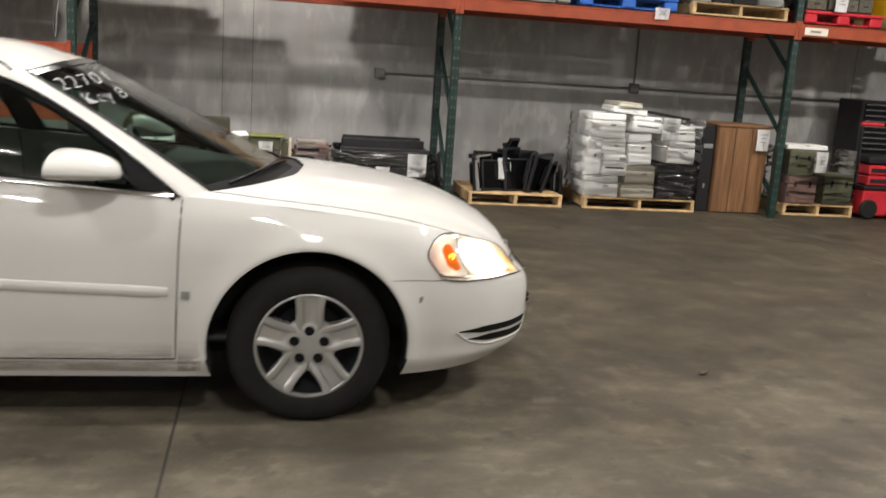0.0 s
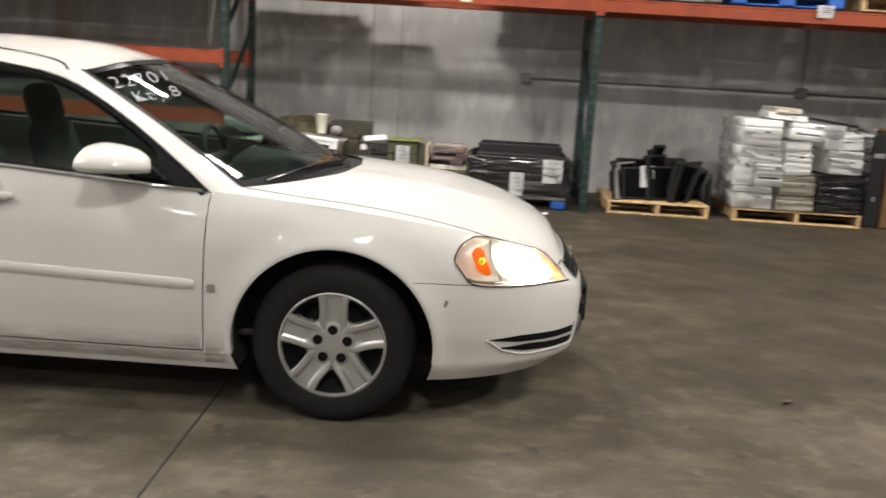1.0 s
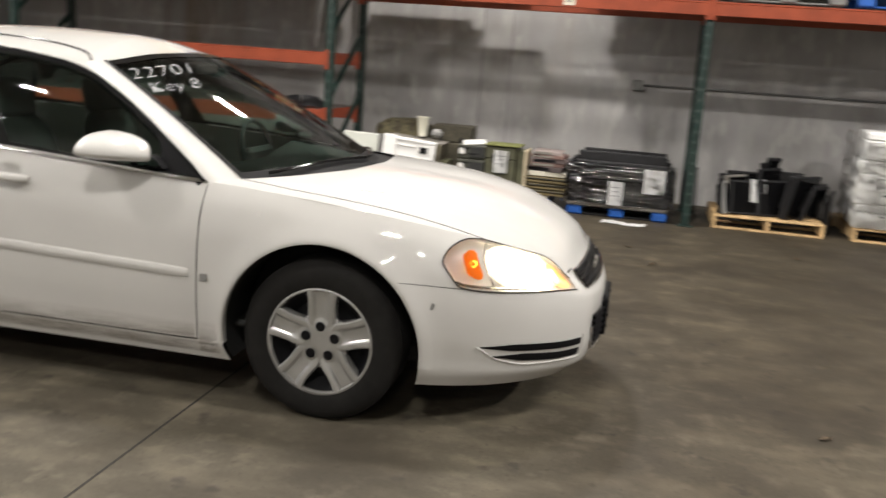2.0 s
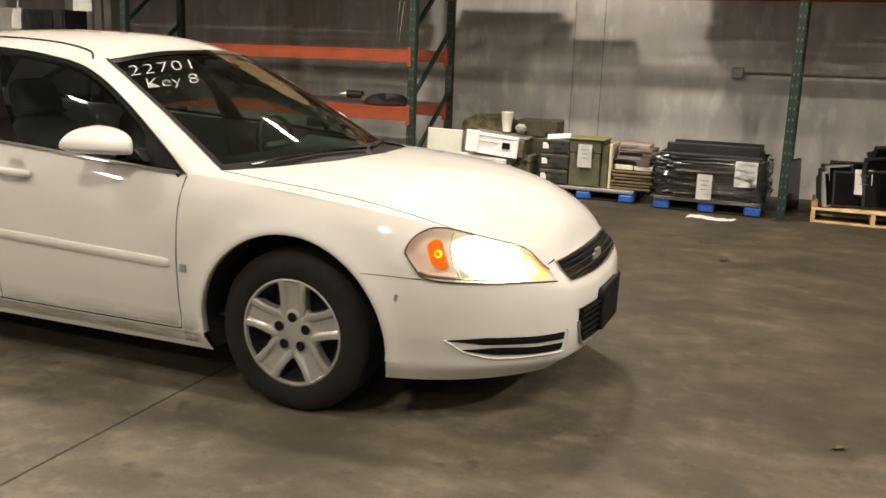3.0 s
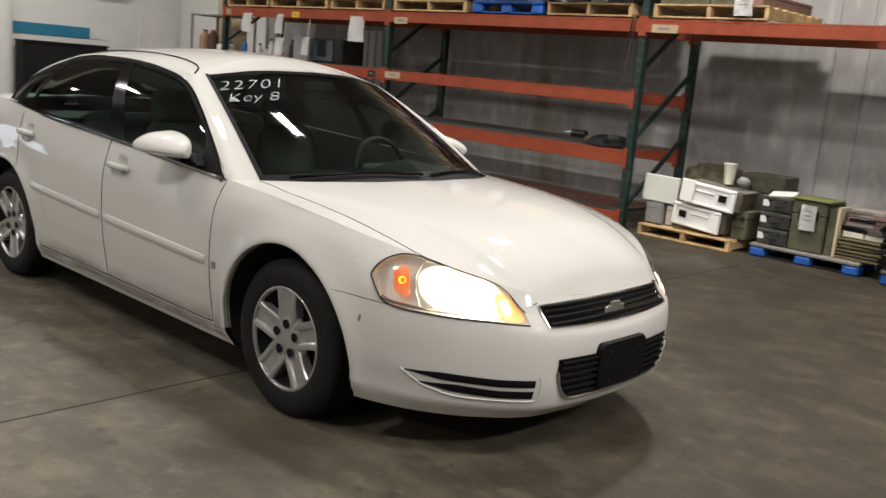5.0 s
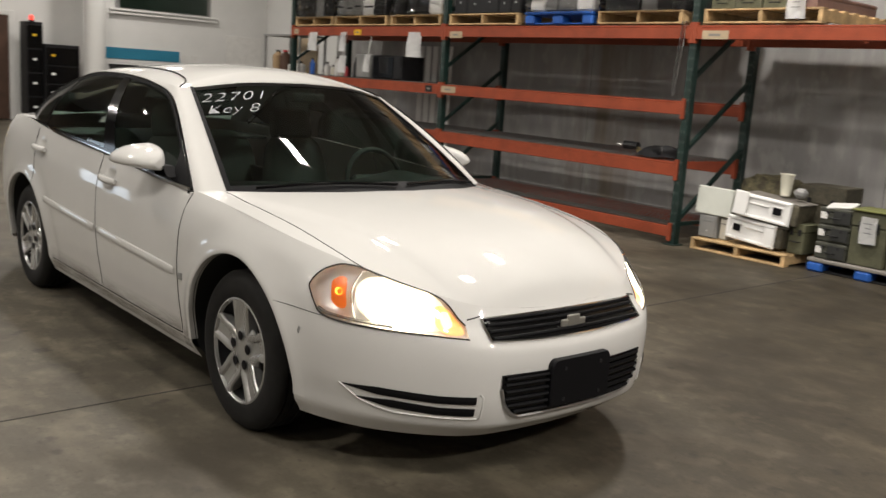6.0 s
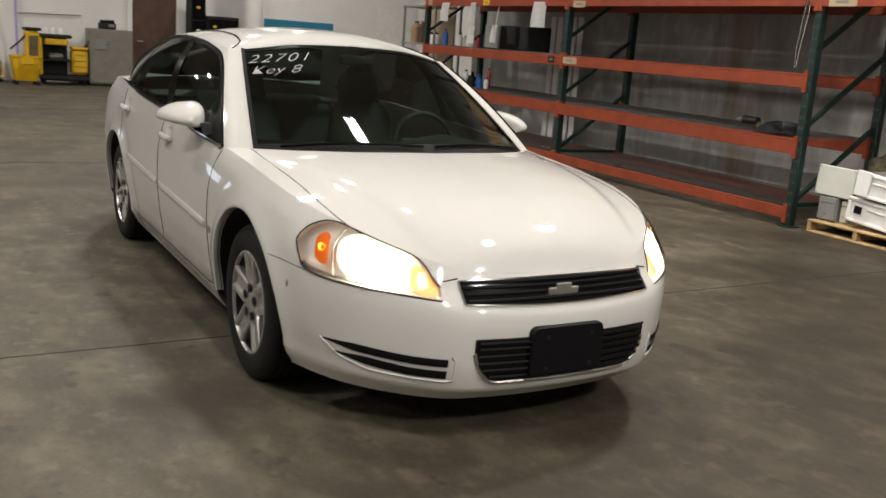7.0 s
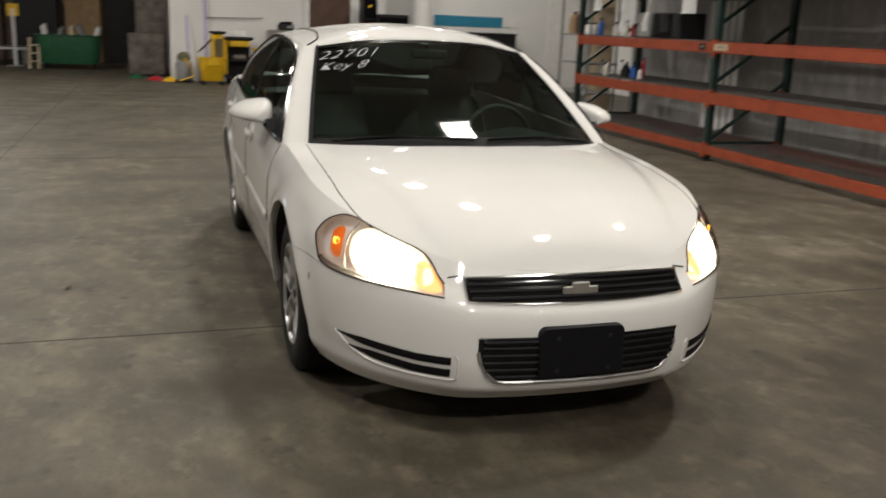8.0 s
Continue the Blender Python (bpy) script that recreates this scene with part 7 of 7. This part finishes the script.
solid("mop", tube(bmesh.new(), [(-18.35, 3.75, 0.0), (-18.44, 3.72, 1.5)], 0.02, 8), "lilac", "pale violet mop handle leaning on the wall", "mop")
solid("broom", tube(bmesh.new(), [(-18.4, 4.15, 0.0), (-18.45, 4.12, 1.9)], 0.025, 8), "lilac", "pale violet broom handle leaning on the wall", "broom")
solid("wall_rail", tube(bmesh.new(), [(-18.46, 4.15, 1.46), (-18.46, 5.45, 1.50)], 0.014, 8), "steel", "thin grey rail on the white wall", "rail")
for nm, lab, mt, x, y in (("floor_brush", "red floor brush on the concrete", "red", -18.6, 3.0), ("yellow_cone", "yellow plastic sign folded on the floor", "yellow", -18.3, 3.32), ("green_pad", "green scrubbing pad on the floor", "green_bin", -19.2, 2.55)):
    e = thing(nm, lab, nm.split("_")[-1], pose(x, y, 0))
    part("pad", lathe(bmesh.new(), [(0.0005, 0.1), (0.05, 0.1), (0.14, 0.05), (0.2, 0.0), (0.0005, 0.0)], 14, pose(0, 0, 0, 90, 0, 0)), mt, e, smooth=True)

# storage corner beyond the white wall
lk = thing("grey_locker", "dark taupe steel locker at the corner", "locker", pose(-19.9, 2.38, 0))
part("body", box(-0.5, 0, 0, 0.85, 0.04, 1.02, 0.01), "stained_steel", lk)
part("plinth", box(-0.48, -0.02, 0.02, 0.83, 0, 0.039, 0.004), "dark", lk)
part("door", box(0.001, 0.015, 0.02, 0.83, 0.06, 1.0, 0.005), "stained_steel", lk)
lk2 = thing("tall_locker", "tall dark grey steel locker", "locker", pose(-20.6, 2.55, 0))
part("body", box(-0.5, 0, 0, 0.75, 0.0, 2.6, 0.01), "stained_steel", lk2)
part("door", box(0.001, 0.015, 0.02, 0.73, 0.06, 2.5, 0.005), "stained_steel", lk2)
gc = thing("laundry_cart", "green plastic rolling cart full of discarded panels", "cart", pose(-22.5, 0.05, 0))
bm = bmesh.new()
rows = []
for z, s in ((0.14, 0.88), (0.18, 0.92), (0.84, 1.0), (0.86, 1.05), (0.88, 1.05), (0.84, 0.97), (0.2, 0.9)):
    rows.append([(0.45 * s * math.copysign(abs(math.cos(a)) ** 0.35, math.cos(a)), 0.8 + 0.8 * s * math.copysign(abs(math.sin(a)) ** 0.35, math.sin(a)), z) for a in [math.tau * k / 32 for k in range(32)]])
vs = grid(bm, rows, close=True)
bm.faces.new(vs[0])
bm.faces.new(vs[-1])
part("tub", bm, "green_bin", gc, smooth=True)
for y in (0.2, 1.4):
    for x in (-0.3, 0.3):
        part("castor", tube(bmesh.new(), [(x - 0.02, y, 0.065), (x + 0.02, y, 0.065)], 0.064, 12), "rubber", gc)
for k, (y, z, mt, tilt) in enumerate(((0.2, 0.75, "white", 10), (0.5, 0.7, "grey", -14), (0.85, 0.72, "cream", 6), (1.15, 0.8, "grey", 28), (1.35, 0.75, "white", -24))):
    e = thing("scrap_board", "discarded pale board sticking out of the green cart", "board", pose(-22.5 + 0.1 * (k % 2), 0.1 + y, z, tilt, 8, 0), "scrap in the cart")
    part("board", box(-0.2, 0.2, -0.06, 0.06, -0.35, 0.38, 0.03), mt, e)
ez = thing("step_ladder", "cream wooden step ladder leaning by the green cart", "ladder", pose(-22.0, 0.0, 0))
for y in (-0.1, 0.12):
    part("rail", tube(bmesh.new(), [(0, y, 0.0), (-0.25, y, 0.78)], 0.035, 6), "cream", ez)
for k in range(3):
    part("tread", box(-0.05 - 0.08 * k, 0.02 - 0.08 * k, -0.1, 0.12, 0.18 + 0.2 * k, 0.21 + 0.2 * k, 0.004), "cream", ez)
bt = thing("workbench", "pale steel workbench with a bare top", "workbench", pose(-23.6, -2.2, 0))
part("top", box(-0.4, 0.4, 0, 1.9, 0.42, 0.5, 0.01), "steel", bt)
for x in (-0.35, 0.3):
    for y in (0.05, 1.8):
        part("leg", box(x, x + 0.05, y, y + 0.05, 0, 0.419, 0.004), "grey", bt)
st = thing("standing_sign", "white post with a yellow plate", "sign", pose(-23.0, -0.55, 0))
part("post", tube(bmesh.new(), [(0, 0, 0), (0, 0, 1.5)], 0.04, 8), "white", st)
part("plate", box(-0.01, 0.01, -0.14, 0.14, 1.3, 1.62, 0.005), "yellow", st)
part("foot", box(-0.2, 0.2, -0.2, 0.2, 0, 0.03, 0.006), "grey", st)
for k, (x, y, w, h, mt) in enumerate(((-25.8, -2.8, 1.6, 2.3, "brown_door"), (-25.8, -0.9, 1.2, 2.0, "dark"), (-25.8, 0.5, 1.0, 2.4, "tan"), (-25.8, 1.7, 1.4, 1.9, "dark"), (-25.8, -5.4, 2.0, 2.6, "taupe"))):
    e = thing("storage_cabinet", "dim storage cabinet against the far brown wall", "cabinet", pose(x, y, 0), "far cabinets")
    part("body", box(-0.6, 0, 0, w - 0.02, 0, h, 0.01), mt, e)
    for j in range(2):
        part("door", box(0.001, 0.015, 0.02 + j * w / 2, w / 2 - 0.03 + j * w / 2, 0.05, h - 0.05, 0.004), mt, e)

# litter on the concrete
rnd = random.Random(5)
for x, y, s in ((2.25, 4.15, 0.035), (1.5, 7.4, 0.06), (2.7, 8.3, 0.05), (0.3, 2.1, 0.02), (4.3, 7.9, 0.05), (3.6, 8.4, 0.04), (1.3, 8.0, 0.04), (-1.2, 2.5, 0.03), (4.4, 5.9, 0.03)):
    bm = bmesh.new()
    a0 = rnd.uniform(0, 6)
    rows = []
    for i in range(5):
        q = i / 4 - 0.5
        wdt = 0.35 * s * (1 - abs(q) * 1.6) + 0.004
        rows.append([Vector((s * 2 * q, -wdt, 0.002 + 0.006 * abs(math.sin(i * 2.1)))), Vector((s * 2 * q, 0, 0.006)), Vector((s * 2 * q, wdt, 0.002 + 0.01 * abs(math.cos(i * 1.7))))])
    grid(bm, rows)
    bmesh.ops.solidify(bm, geom=bm.faces[:], thickness=0.0015)
    solid("dry_leaf", bm, "leaf", "dry brown leaf scrap on the concrete", "leaf", pose(x, y, 0.003, 0, 0, math.degrees(a0)), "floor litter")
